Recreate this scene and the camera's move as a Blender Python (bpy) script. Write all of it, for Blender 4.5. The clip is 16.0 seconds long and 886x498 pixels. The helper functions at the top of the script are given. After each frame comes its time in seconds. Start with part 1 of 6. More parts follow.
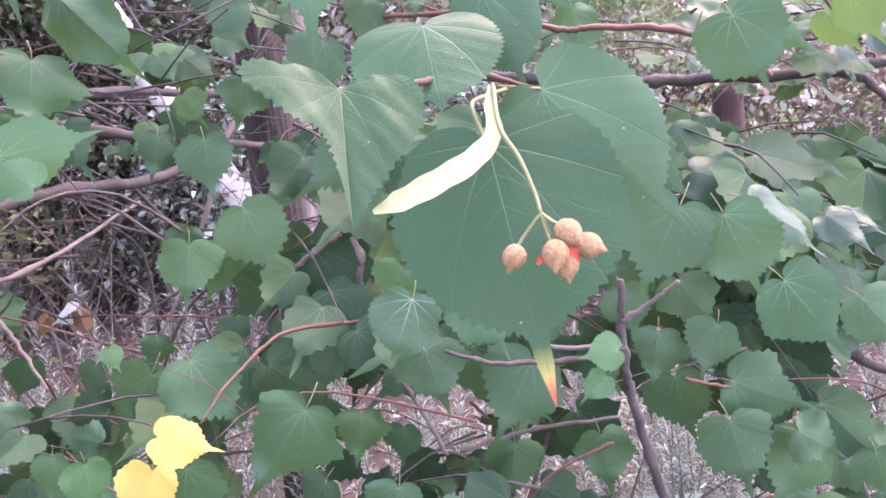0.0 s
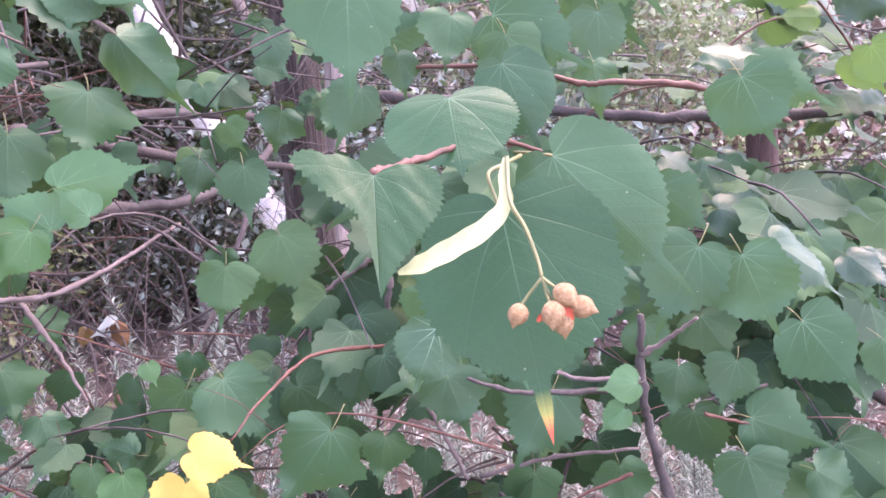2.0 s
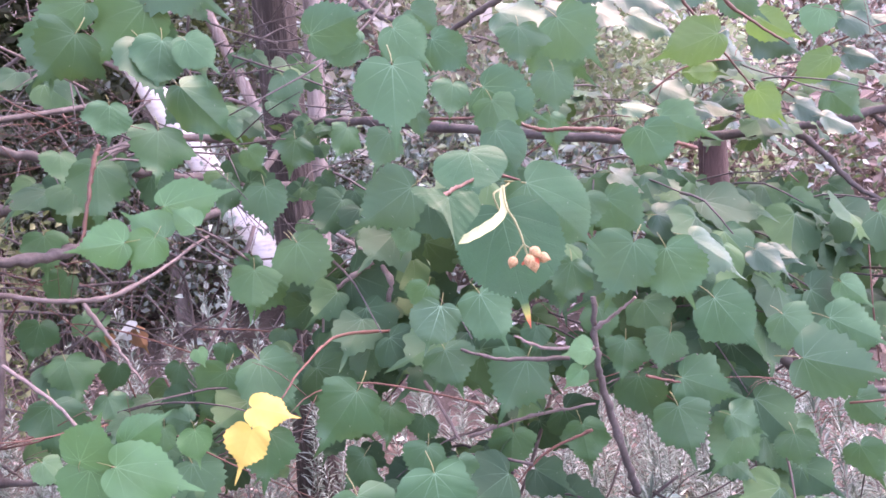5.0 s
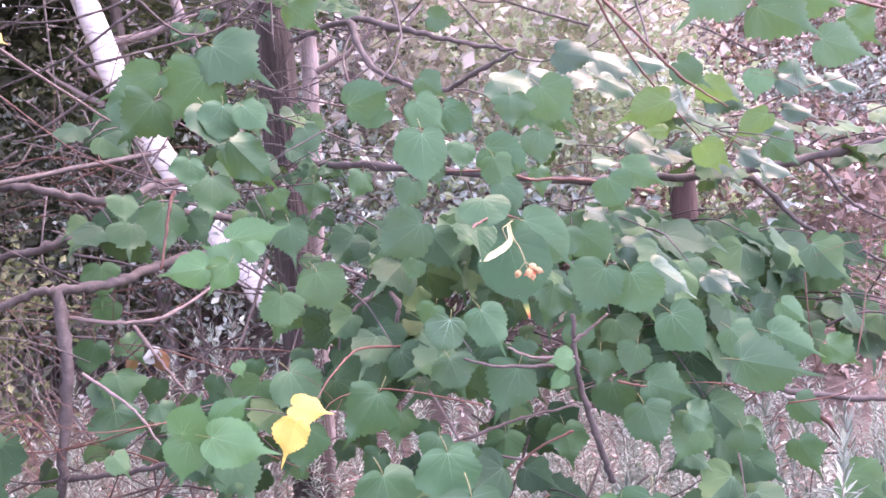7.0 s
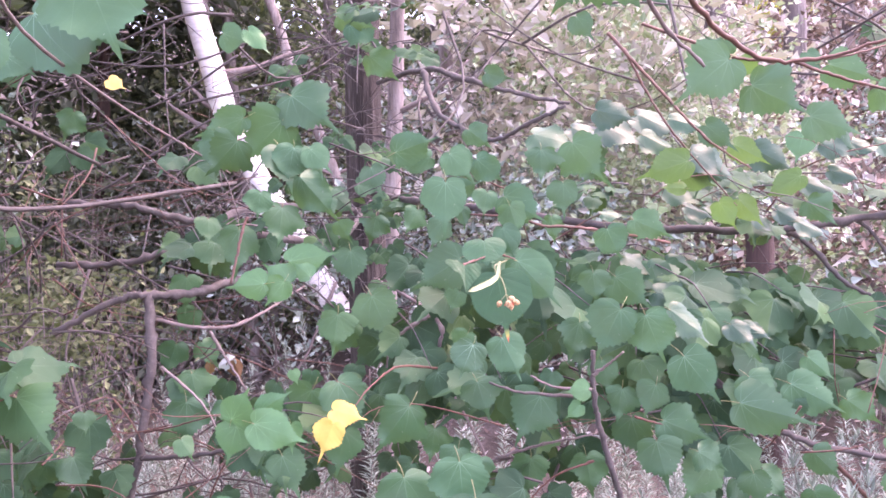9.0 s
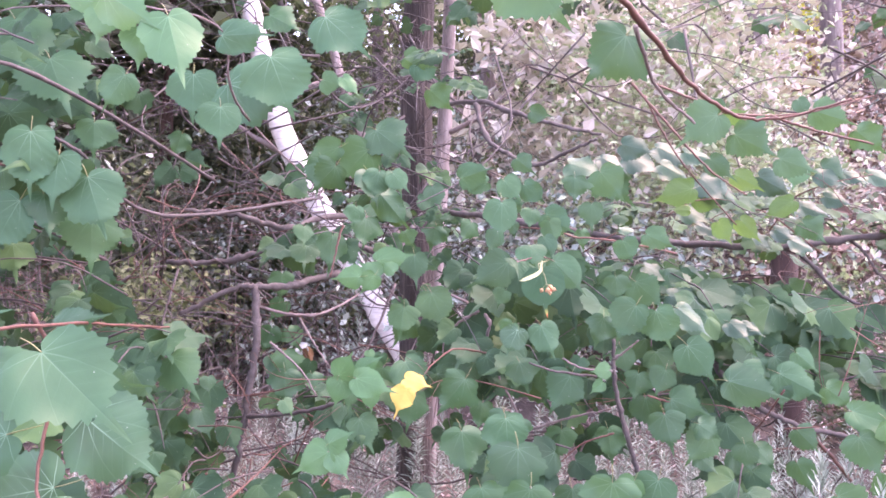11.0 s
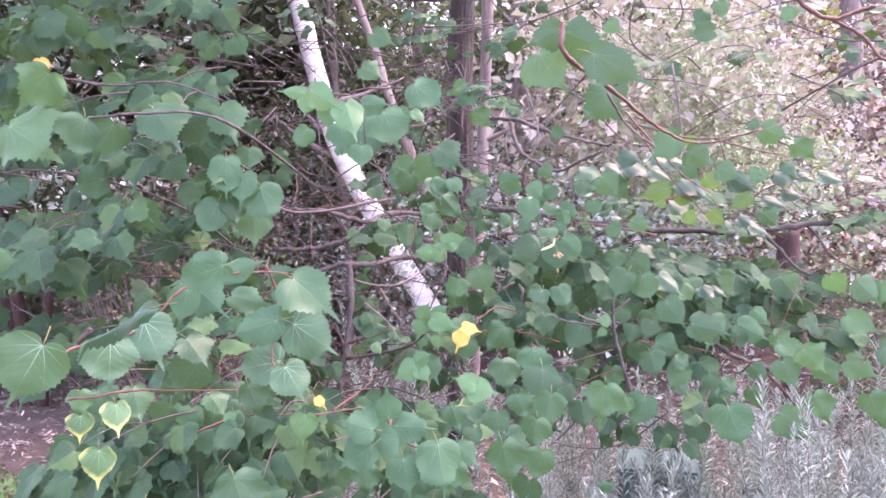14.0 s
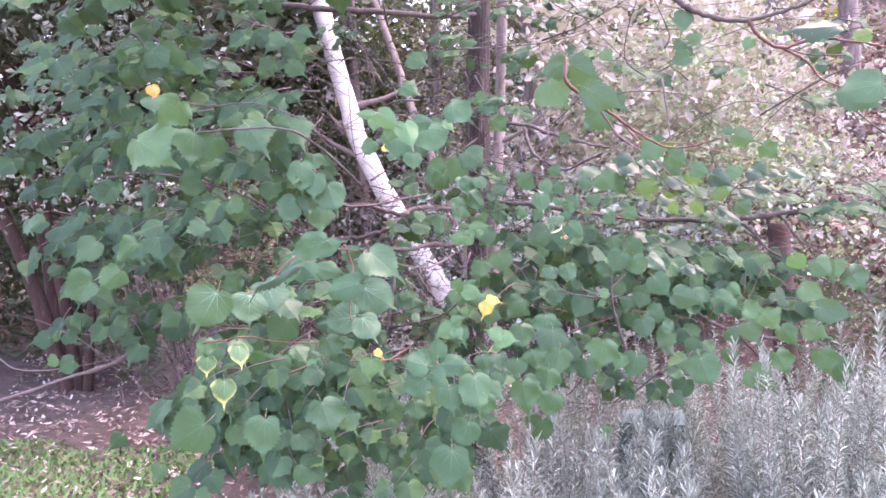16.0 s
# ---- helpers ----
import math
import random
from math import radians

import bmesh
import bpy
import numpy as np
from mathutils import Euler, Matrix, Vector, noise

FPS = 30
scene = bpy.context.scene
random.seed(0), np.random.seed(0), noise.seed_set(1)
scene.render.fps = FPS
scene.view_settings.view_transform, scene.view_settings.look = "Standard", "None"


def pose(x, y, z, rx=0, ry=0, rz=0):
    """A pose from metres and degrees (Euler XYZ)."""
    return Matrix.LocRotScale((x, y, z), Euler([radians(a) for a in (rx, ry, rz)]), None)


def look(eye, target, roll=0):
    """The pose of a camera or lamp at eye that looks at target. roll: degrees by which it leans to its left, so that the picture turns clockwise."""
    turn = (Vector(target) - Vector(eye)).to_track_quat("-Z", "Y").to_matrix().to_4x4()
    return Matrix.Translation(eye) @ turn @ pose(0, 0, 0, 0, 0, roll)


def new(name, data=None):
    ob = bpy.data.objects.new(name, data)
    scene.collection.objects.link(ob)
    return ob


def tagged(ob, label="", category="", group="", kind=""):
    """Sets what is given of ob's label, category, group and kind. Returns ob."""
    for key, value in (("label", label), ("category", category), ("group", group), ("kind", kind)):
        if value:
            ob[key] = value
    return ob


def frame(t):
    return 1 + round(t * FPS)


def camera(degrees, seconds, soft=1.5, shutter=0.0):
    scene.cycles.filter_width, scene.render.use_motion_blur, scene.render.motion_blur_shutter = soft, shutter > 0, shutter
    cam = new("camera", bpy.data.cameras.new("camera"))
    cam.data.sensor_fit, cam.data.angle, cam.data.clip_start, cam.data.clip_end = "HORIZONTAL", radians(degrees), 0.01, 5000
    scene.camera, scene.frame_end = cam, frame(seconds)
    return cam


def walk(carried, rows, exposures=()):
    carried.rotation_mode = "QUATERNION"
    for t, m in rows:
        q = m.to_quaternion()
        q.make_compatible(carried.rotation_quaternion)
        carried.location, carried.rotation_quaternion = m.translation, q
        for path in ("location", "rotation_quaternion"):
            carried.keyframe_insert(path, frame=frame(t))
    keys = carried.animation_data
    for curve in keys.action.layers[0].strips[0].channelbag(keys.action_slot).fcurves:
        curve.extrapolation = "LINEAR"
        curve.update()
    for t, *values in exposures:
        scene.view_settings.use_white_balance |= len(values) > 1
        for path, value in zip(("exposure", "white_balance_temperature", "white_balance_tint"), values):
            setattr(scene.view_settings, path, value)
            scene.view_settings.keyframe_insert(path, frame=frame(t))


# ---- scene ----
cam = camera(61.7, 16.0, soft=1.7)
PATH = [
    (0, (0.056, 0.083, 1.539), (-0.044, 2.055, 1.222), -4.8),
    (0.5, (0.061, 0.075, 1.538), (-0.053, 2.048, 1.23), -4.7),
    (1, (0.066, 0.067, 1.549), (-0.063, 2.04, 1.246), -4.4),
    (1.5, (0.057, 0.061, 1.552), (-0.087, 2.036, 1.271), -3.9),
    (2, (0.063, 0.052, 1.555), (-0.113, 2.028, 1.299), -3.5),
    (2.5, (0.064, 0.022, 1.56), (-0.141, 1.996, 1.313), -3.9),
    (3, (0.064, -0.025, 1.566), (-0.137, 1.949, 1.32), -4.0),
    (3.5, (0.062, -0.058, 1.562), (-0.109, 1.92, 1.318), -4.0),
    (4, (0.052, -0.097, 1.565), (-0.092, 1.883, 1.322), -3.2),
    (4.2, (0.051, -0.114, 1.567), (-0.083, 1.866, 1.324), -3.4),
    (6.3, (0.001, -0.364, 1.575), (-0.035, 1.629, 1.413), -4.3),
    (6.5, (-0.005, -0.387, 1.579), (-0.035, 1.607, 1.427), -4.2),
    (7, (0.005, -0.434, 1.581), (-0.024, 1.561, 1.448), -4.5),
    (7.5, (0.015, -0.463, 1.585), (-0.032, 1.533, 1.472), -3.0),
    (8, (0.054, -0.509, 1.588), (-0.044, 1.487, 1.51), -1.8),
    (8.5, (0.088, -0.561, 1.591), (-0.084, 1.431, 1.541), -1.6),
    (9, (0.113, -0.591, 1.582), (-0.146, 1.392, 1.553), -1.0),
    (9.5, (0.118, -0.65, 1.593), (-0.21, 1.323, 1.568), 0.7),
    (9.7, (0.111, -0.693, 1.594), (-0.232, 1.278, 1.573), 0.7),
    (11.8, (0.149, -1.135, 1.549), (-0.207, 0.833, 1.567), 0.2),
    (12, (0.171, -1.176, 1.546), (-0.21, 0.787, 1.565), 0.7),
    (12.5, (0.218, -1.289, 1.539), (-0.225, 0.661, 1.558), 1.5),
    (13, (0.227, -1.415, 1.548), (-0.267, 0.523, 1.558), 1.9),
    (13.5, (0.209, -1.552, 1.536), (-0.27, 0.389, 1.535), 0.8),
    (14, (0.212, -1.692, 1.524), (-0.231, 0.258, 1.523), -0.2),
    (14.5, (0.232, -1.78, 1.509), (-0.182, 0.177, 1.509), 0.1),
    (15, (0.263, -1.905, 1.488), (-0.16, 0.05, 1.487), 0.9),
    (15.5, (0.298, -2.071, 1.491), (-0.172, -0.127, 1.49), 1.3),
    (16, (0.267, -2.246, 1.481), (-0.205, -0.303, 1.472), -0.6),
]
walk(cam, [(t, look(eye, target, roll)) for t, eye, target, roll in PATH], [(0.0, 2.25, 7550, 45), (4.2, 2.24, 7550, 45), (6.3, 2.40, 7650, 48), (16.0, 2.31, 7700, 46)])

import collections

# ---- light ----
world = bpy.data.worlds.new("sky")
scene.world = world
world.use_nodes = True
wn, wl = world.node_tree.nodes, world.node_tree.links
sky = wn.new("ShaderNodeTexSky")
sky.sky_type = 'NISHITA'
sky.sun_disc = False
sky.sun_elevation, sky.sun_rotation = radians(65), radians(60)
sky.air_density, sky.dust_density = 1.0, 1.8
wl.new(sky.outputs[0], wn["Background"].inputs[0])
wn["Background"].inputs[1].default_value = 0.34
sun_data = bpy.data.lights.new("sun", "SUN")
sun_data.energy, sun_data.angle, sun_data.color = 0.35, radians(50), (1.0, 0.97, 0.93)
sun = new("sun", sun_data)
sun.matrix_world = look((2.8, 1.6, 7.0), (0, 0, 0))


# ---- materials ----
def mat(name):
    m = bpy.data.materials.new(name)
    m.use_nodes = True
    return m, m.node_tree.nodes, m.node_tree.links, m.node_tree.nodes["Principled BSDF"]


def mth(n, l, op, a, b=None, c=None):
    k = n.new("ShaderNodeMath")
    k.operation = op
    for i, v in enumerate((a, b, c)):
        if v is None:
            continue
        if isinstance(v, (int, float)):
            k.inputs[i].default_value = v
        else:
            l.new(v, k.inputs[i])
    return k.outputs[0]


def ramp(n, l, fac, stops):
    r = n.new("ShaderNodeValToRGB")
    e = r.color_ramp.elements
    while len(e) < len(stops):
        e.new(0.5)
    for el, (p, c) in zip(e, stops):
        el.position, el.color = p, (*c, 1)
    l.new(fac, r.inputs[0])
    return r.outputs[0]


def mixc(n, l, fac, a, b, mode="MIX"):
    k = n.new("ShaderNodeMix")
    k.data_type, k.blend_type = "RGBA", mode
    for i, v in ((0, fac), (6, a), (7, b)):
        if isinstance(v, (int, float)):
            k.inputs[i].default_value = v
        elif isinstance(v, tuple):
            k.inputs[i].default_value = (*v, 1)
        else:
            l.new(v, k.inputs[i])
    return k.outputs[2]


def noise_tex(n, l, scale, detail=3, vec=None, rough=0.55):
    k = n.new("ShaderNodeTexNoise")
    k.inputs["Scale"].default_value, k.inputs["Detail"].default_value = scale, detail
    k.inputs["Roughness"].default_value = rough
    if vec is not None:
        l.new(vec, k.inputs["Vector"])
    return k.outputs["Fac"]


def bump(n, l, height, strength, dist, bsdf):
    b = n.new("ShaderNodeBump")
    b.inputs["Strength"].default_value, b.inputs["Distance"].default_value = strength, dist
    l.new(height, b.inputs["Height"])
    l.new(b.outputs[0], bsdf.inputs["Normal"])


def leaf_mat(name, dark, mid, light, island=False, rough=0.42, veins=True, trans=0.25, edge=None, spec=0.5, tipped=False, vein=1.0, fine=1.0, relief=0.26):
    """Leaf blade: colour varied leaf by leaf, with veins, blotches and some light passing through."""
    m, n, l, b = mat(name)
    if island:
        rnd = n.new("ShaderNodeNewGeometry").outputs["Random Per Island"]
    else:
        rnd = n.new("ShaderNodeObjectInfo").outputs["Random"]
    col = ramp(n, l, rnd, [(0.0, dark), (0.6, mid), (1.0, light)])
    tc = n.new("ShaderNodeTexCoord")
    blot = noise_tex(n, l, 3.0, 4, tc.outputs["UV"])
    col = mixc(n, l, mth(n, l, "MULTIPLY", blot, 0.5), col, tuple(0.55 * c for c in mid))
    uv = n.new("ShaderNodeSeparateXYZ")
    l.new(tc.outputs["UV"], uv.inputs[0])
    x = mth(n, l, "ABSOLUTE", mth(n, l, "SUBTRACT", uv.outputs[0], 0.5))
    y = mth(n, l, "SUBTRACT", uv.outputs[1], 0.2)
    if edge:
        e = mth(n, l, "ADD", mth(n, l, "ABSOLUTE", mth(n, l, "SUBTRACT", y, 0.3)), x)
        e = mth(n, l, "ADD", e, mth(n, l, "MULTIPLY", mth(n, l, "SUBTRACT", blot, 0.5), 0.5))
        fac = mth(n, l, "MULTIPLY", mth(n, l, "SUBTRACT", mth(n, l, "ADD", e, mth(n, l, "MULTIPLY", y, 0.15)), 0.56), 4.5)
        fac = mth(n, l, "MINIMUM", mth(n, l, "MAXIMUM", fac, 0.0), 1.0)
        col = mixc(n, l, fac, col, edge)
    if tipped:
        yt = mth(n, l, "MINIMUM", mth(n, l, "MAXIMUM", mth(n, l, "MULTIPLY", mth(n, l, "SUBTRACT", y, 0.96), 6.0), 0.0), 1.0)
        col = mixc(n, l, yt, col, (0.36, 0.36, 0.09))
        rt = mth(n, l, "MINIMUM", mth(n, l, "MAXIMUM", mth(n, l, "MULTIPLY", mth(n, l, "SUBTRACT", y, 1.08), 12.0), 0.0), 1.0)
        col = mixc(n, l, rt, col, (0.55, 0.10, 0.05))
    if veins:
        wav = mth(n, l, "MULTIPLY", mth(n, l, "SUBTRACT", noise_tex(n, l, 4.0, 2, tc.outputs["UV"]), 0.5), 0.05)
        field = mth(n, l, "ABSOLUTE", mth(n, l, "SUBTRACT", uv.outputs[0], 0.5))
        v = mth(n, l, "SUBTRACT", 1.0, mth(n, l, "MULTIPLY", field, 80.0 * fine))
        v = mth(n, l, "MULTIPLY", v, mth(n, l, "GREATER_THAN", y, -0.02))
        for a, bow, thin in ((0.60, 0.22, 95.0), (1.15, 0.16, 120.0), (1.75, 0.10, 150.0)):
            along = mth(n, l, "ADD", mth(n, l, "MULTIPLY", x, math.sin(a)), mth(n, l, "MULTIPLY", y, math.cos(a)))
            off = mth(n, l, "SUBTRACT", mth(n, l, "MULTIPLY", x, math.cos(a)), mth(n, l, "MULTIPLY", y, math.sin(a)))
            off = mth(n, l, "ADD", off, mth(n, l, "MULTIPLY", mth(n, l, "MULTIPLY", along, along), bow))
            off = mth(n, l, "ABSOLUTE", mth(n, l, "ADD", off, mth(n, l, "MULTIPLY", wav, along)))
            off = mth(n, l, "ADD", off, mth(n, l, "MAXIMUM", mth(n, l, "MULTIPLY", along, -5.0), 0.0))
            field = mth(n, l, "MINIMUM", field, off)
            v = mth(n, l, "MAXIMUM", v, mth(n, l, "SUBTRACT", 1.0, mth(n, l, "MULTIPLY", off, thin * fine)))
        s = mth(n, l, "ADD", mth(n, l, "SUBTRACT", y, mth(n, l, "MULTIPLY", x, 0.72)), wav)
        f = mth(n, l, "ABSOLUTE", mth(n, l, "SUBTRACT", mth(n, l, "FRACT", mth(n, l, "MULTIPLY", s, 6.5)), 0.5))
        side = mth(n, l, "MULTIPLY", mth(n, l, "MULTIPLY", mth(n, l, "SUBTRACT", f, 0.45), 20.0), mth(n, l, "GREATER_THAN", s, 0.12))
        cross = n.new("ShaderNodeTexVoronoi")
        cross.feature = 'DISTANCE_TO_EDGE'
        cross.inputs["Scale"].default_value = 17.0
        l.new(tc.outputs["UV"], cross.inputs["Vector"])
        v = mth(n, l, "MAXIMUM", mth(n, l, "MAXIMUM", v, mth(n, l, "MULTIPLY", side, 0.45)), 0.0)
        fade = mth(n, l, "MAXIMUM", mth(n, l, "SUBTRACT", 0.95, mth(n, l, "MULTIPLY", mth(n, l, "ADD", x, mth(n, l, "ABSOLUTE", y)), 1.35)), 0.10)
        col = mixc(n, l, mth(n, l, "MULTIPLY", v, mth(n, l, "MULTIPLY", fade, vein)), col, tuple(min(0.6, 2.0 * c + 0.13) for c in mid))
        h = mth(n, l, "ADD", mth(n, l, "MULTIPLY", v, -0.35), mth(n, l, "MINIMUM", mth(n, l, "MULTIPLY", cross.outputs[0], 1.2), 0.12))
        h = mth(n, l, "ADD", h, mth(n, l, "MINIMUM", mth(n, l, "MULTIPLY", field, 5.0), 0.5))
        bump(n, l, h, relief, 0.0008, b)
        dots = n.new("ShaderNodeTexVoronoi")
        dots.inputs["Scale"].default_value = 9.0
        l.new(tc.outputs["UV"], dots.inputs["Vector"])
        spot = mth(n, l, "MULTIPLY", mth(n, l, "LESS_THAN", dots.outputs["Distance"], 0.075), mth(n, l, "GREATER_THAN", blot, 0.52))
        col = mixc(n, l, mth(n, l, "MULTIPLY", spot, 0.45), col, (0.42, 0.45, 0.36))
    l.new(col, b.inputs["Base Color"])
    b.inputs["Roughness"].default_value = rough
    b.inputs["Specular IOR Level"].default_value = spec
    tr = n.new("ShaderNodeBsdfTranslucent")
    l.new(mixc(n, l, 0.5, col, (0.15, 0.29, 0.06), "MIX"), tr.inputs["Color"])
    ms = n.new("ShaderNodeMixShader")
    ms.inputs[0].default_value = trans
    l.new(b.outputs[0], ms.inputs[1])
    l.new(tr.outputs[0], ms.inputs[2])
    l.new(ms.outputs[0], n["Material Output"].inputs["Surface"])
    return m


def rough_mat(name, stops, scale, rough=0.85, bumps=0.5, dist=0.01, stretch=(1, 1, 1), fine=6.0):
    """Bark, soil and the like: two scales of noise over object space."""
    m, n, l, b = mat(name)
    tc = n.new("ShaderNodeTexCoord")
    mp = n.new("ShaderNodeMapping")
    mp.inputs["Scale"].default_value = stretch
    l.new(tc.outputs["Object"], mp.inputs[0])
    big = noise_tex(n, l, scale, 5, mp.outputs[0], 0.62)
    small = noise_tex(n, l, scale * fine, 4, mp.outputs[0], 0.7)
    f = mth(n, l, "ADD", mth(n, l, "MULTIPLY", big, 0.6), mth(n, l, "MULTIPLY", small, 0.4))
    l.new(ramp(n, l, f, stops), b.inputs["Base Color"])
    b.inputs["Roughness"].default_value = rough
    bump(n, l, f, bumps, dist, b)
    return m


M_LEAF = leaf_mat("linden_leaf", (0.034, 0.098, 0.050), (0.050, 0.140, 0.067), (0.076, 0.186, 0.076), spec=0.35, vein=0.32, rough=0.43)
M_LEAF_HERO = leaf_mat("linden_leaf_close", (0.023, 0.092, 0.039), (0.030, 0.110, 0.045), (0.042, 0.132, 0.052), trans=0.16, vein=0.4, fine=1.3, spec=0.4, rough=0.40, relief=0.38)
M_LEAF_PLAIN = leaf_mat("linden_leaf_plain", (0.045, 0.128, 0.068), (0.054, 0.148, 0.077), (0.070, 0.174, 0.087), trans=0.2, vein=0.6, fine=1.3, spec=0.25, rough=0.5)
M_LEAF_GLOSSY = leaf_mat("linden_leaf_glossy", (0.022, 0.066, 0.036), (0.032, 0.090, 0.046), (0.048, 0.12, 0.055), trans=0.12, vein=0.25, spec=0.45, rough=0.38)
M_LEAF_TIP = leaf_mat("linden_leaf_red_tip", (0.022, 0.086, 0.036), (0.022, 0.086, 0.036), (0.022, 0.086, 0.036), trans=0.18, tipped=True, vein=0.4, fine=1.7, spec=0.3, rough=0.42, relief=0.45)
M_LEAF_VEINED = leaf_mat("linden_leaf_pale_veins", (0.044, 0.122, 0.066), (0.052, 0.140, 0.072), (0.066, 0.165, 0.080), trans=0.2, vein=1.5, fine=1.1, spec=0.4, rough=0.45)
M_LEAF_CURL = leaf_mat("linden_leaf_crinkled", (0.032, 0.098, 0.042), (0.032, 0.098, 0.042), (0.032, 0.098, 0.042), trans=0.2, rough=0.45, spec=0.3, fine=1.6, vein=0.5, relief=0.32)
M_LEAF_THIN = leaf_mat("linden_leaf_thin", (0.095, 0.20, 0.06), (0.11, 0.22, 0.065), (0.14, 0.25, 0.07), trans=0.5, vein=0.4, spec=0.4)
M_PALE = leaf_mat("pale_underside", (0.5, 0.54, 0.52), (0.6, 0.64, 0.62), (0.66, 0.7, 0.68), veins=False, rough=0.7)
M_BROWN = leaf_mat("brown_dead_leaf", (0.16, 0.07, 0.035), (0.22, 0.10, 0.05), (0.3, 0.14, 0.07), veins=False, rough=0.8)
M_LEAF_YOUNG = leaf_mat("linden_leaf_young", (0.060, 0.182, 0.078), (0.072, 0.208, 0.083), (0.085, 0.228, 0.088), trans=0.28, vein=0.4)
M_LEAF_STUFF = leaf_mat("linden_leaf_mass", (0.026, 0.070, 0.040), (0.042, 0.108, 0.056), (0.075, 0.155, 0.058), island=True, spec=0.18, rough=0.55, vein=0.4, trans=0.16)
M_LEAF_EDGED = leaf_mat("linden_leaf_yellow_edge", (0.06, 0.16, 0.07), (0.07, 0.18, 0.075), (0.08, 0.2, 0.08), trans=0.25, edge=(0.46, 0.48, 0.16))
M_YELLOW = leaf_mat("yellow_leaf", (0.84, 0.56, 0.15), (0.86, 0.60, 0.17), (0.88, 0.63, 0.20), veins=False, rough=0.6, trans=0.3, spec=0.25)
# Pale pinkish, low-contrast tones put the distant haze into the leaf colour.
M_HAZED_LEAF = leaf_mat("bush_leaf_mass", (0.41, 0.36, 0.325), (0.54, 0.48, 0.435), (0.68, 0.615, 0.565), island=True, veins=False, rough=0.75, spec=0.2)
# Dark leaf tones carry the shade under the trees and below the bank.
M_DARK_LEAF = leaf_mat("shade_dark_leaf_mass", (0.052, 0.060, 0.050), (0.085, 0.095, 0.075), (0.15, 0.165, 0.125), island=True, veins=False, rough=0.75, spec=0.2)
# Darker, browner leaf tones put shade into the foliage around the birches.
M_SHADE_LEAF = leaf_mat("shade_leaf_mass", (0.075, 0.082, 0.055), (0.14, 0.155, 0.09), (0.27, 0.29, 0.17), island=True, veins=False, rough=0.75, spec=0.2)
M_SILVER = leaf_mat("silver_shrub_leaf", (0.105, 0.145, 0.128), (0.29, 0.355, 0.32), (0.60, 0.68, 0.63), island=True, veins=False, rough=0.7, trans=0.15)
M_BUSH_LIGHT = leaf_mat("light_bush_leaf_mass", (0.15, 0.21, 0.115), (0.35, 0.42, 0.26), (0.58, 0.63, 0.46), island=True, veins=False, rough=0.6, spec=0.35)
M_PALE_BUSH = leaf_mat("pale_bush_leaf_mass", (0.10, 0.14, 0.11), (0.26, 0.32, 0.27), (0.80, 0.82, 0.78), island=True, veins=False, rough=0.45, spec=0.5)
M_PEACH = leaf_mat("dry_peach_grass", (0.42, 0.25, 0.18), (0.66, 0.45, 0.35), (0.85, 0.68, 0.58), island=True, veins=False, rough=0.8, spec=0.15)
M_GOLD_LEAF = leaf_mat("golden_bush_leaf", (0.4, 0.42, 0.05), (0.6, 0.6, 0.1), (0.75, 0.72, 0.2), island=True, veins=False, rough=0.6)
M_BARK = rough_mat("linden_bark", [(0.30, (0.022, 0.016, 0.014)), (0.5, (0.046, 0.034, 0.031)), (0.62, (0.092, 0.070, 0.065)), (0.80, (0.27, 0.22, 0.205))], 16, 0.9, 1.0, 0.02, (1, 1, 0.09), 4)
M_LIMB = rough_mat("limb_bark", [(0.3, (0.035, 0.027, 0.027)), (0.55, (0.09, 0.072, 0.070)), (0.8, (0.21, 0.175, 0.17))], 25, 0.75, 0.5, 0.004)
M_TWIG = rough_mat("red_twig_bark", [(0.3, (0.07, 0.032, 0.026)), (0.6, (0.15, 0.065, 0.048)), (0.8, (0.27, 0.14, 0.11))], 60, 0.6, 0.4, 0.001)
M_GREYTWIG = rough_mat("grey_twig_bark", [(0.3, (0.10, 0.075, 0.07)), (0.6, (0.22, 0.17, 0.165)), (0.8, (0.38, 0.31, 0.30))], 40, 0.85, 0.4, 0.002)
M_BIRCH = rough_mat("birch_bark", [(0.30, (0.10, 0.085, 0.08)), (0.42, (0.55, 0.50, 0.50)), (0.7, (0.78, 0.74, 0.75))], 7, 0.7, 0.4, 0.006, (0.5, 0.5, 2.4), 3)
M_PETIOLE = rough_mat("petiole_green", [(0.3, (0.15, 0.16, 0.065)), (0.7, (0.24, 0.23, 0.10))], 80, 0.5, 0.1, 0.0005)
M_BRACT = rough_mat("bract_pale", [(0.25, (0.20, 0.235, 0.10)), (0.6, (0.28, 0.31, 0.15)), (0.8, (0.34, 0.36, 0.21))], 120, 0.5, 0.35, 0.0006, (3, 0.4, 1))
M_FRUIT = rough_mat("nutlet_felt", [(0.25, (0.22, 0.10, 0.045)), (0.45, (0.42, 0.235, 0.115)), (0.65, (0.62, 0.42, 0.25))], 900, 0.95, 1.0, 0.0012)
M_RED = rough_mat("red_bract", [(0.3, (0.45, 0.05, 0.03)), (0.7, (0.7, 0.14, 0.06))], 200, 0.6, 0.2, 0.0005)
M_SOIL = rough_mat("leaf_litter_soil", [(0.25, (0.03, 0.021, 0.017)), (0.5, (0.07, 0.05, 0.042)), (0.64, (0.14, 0.102, 0.088)), (0.82, (0.33, 0.27, 0.24))], 3.5, 0.95, 0.8, 0.03, (1, 1, 1), 9)

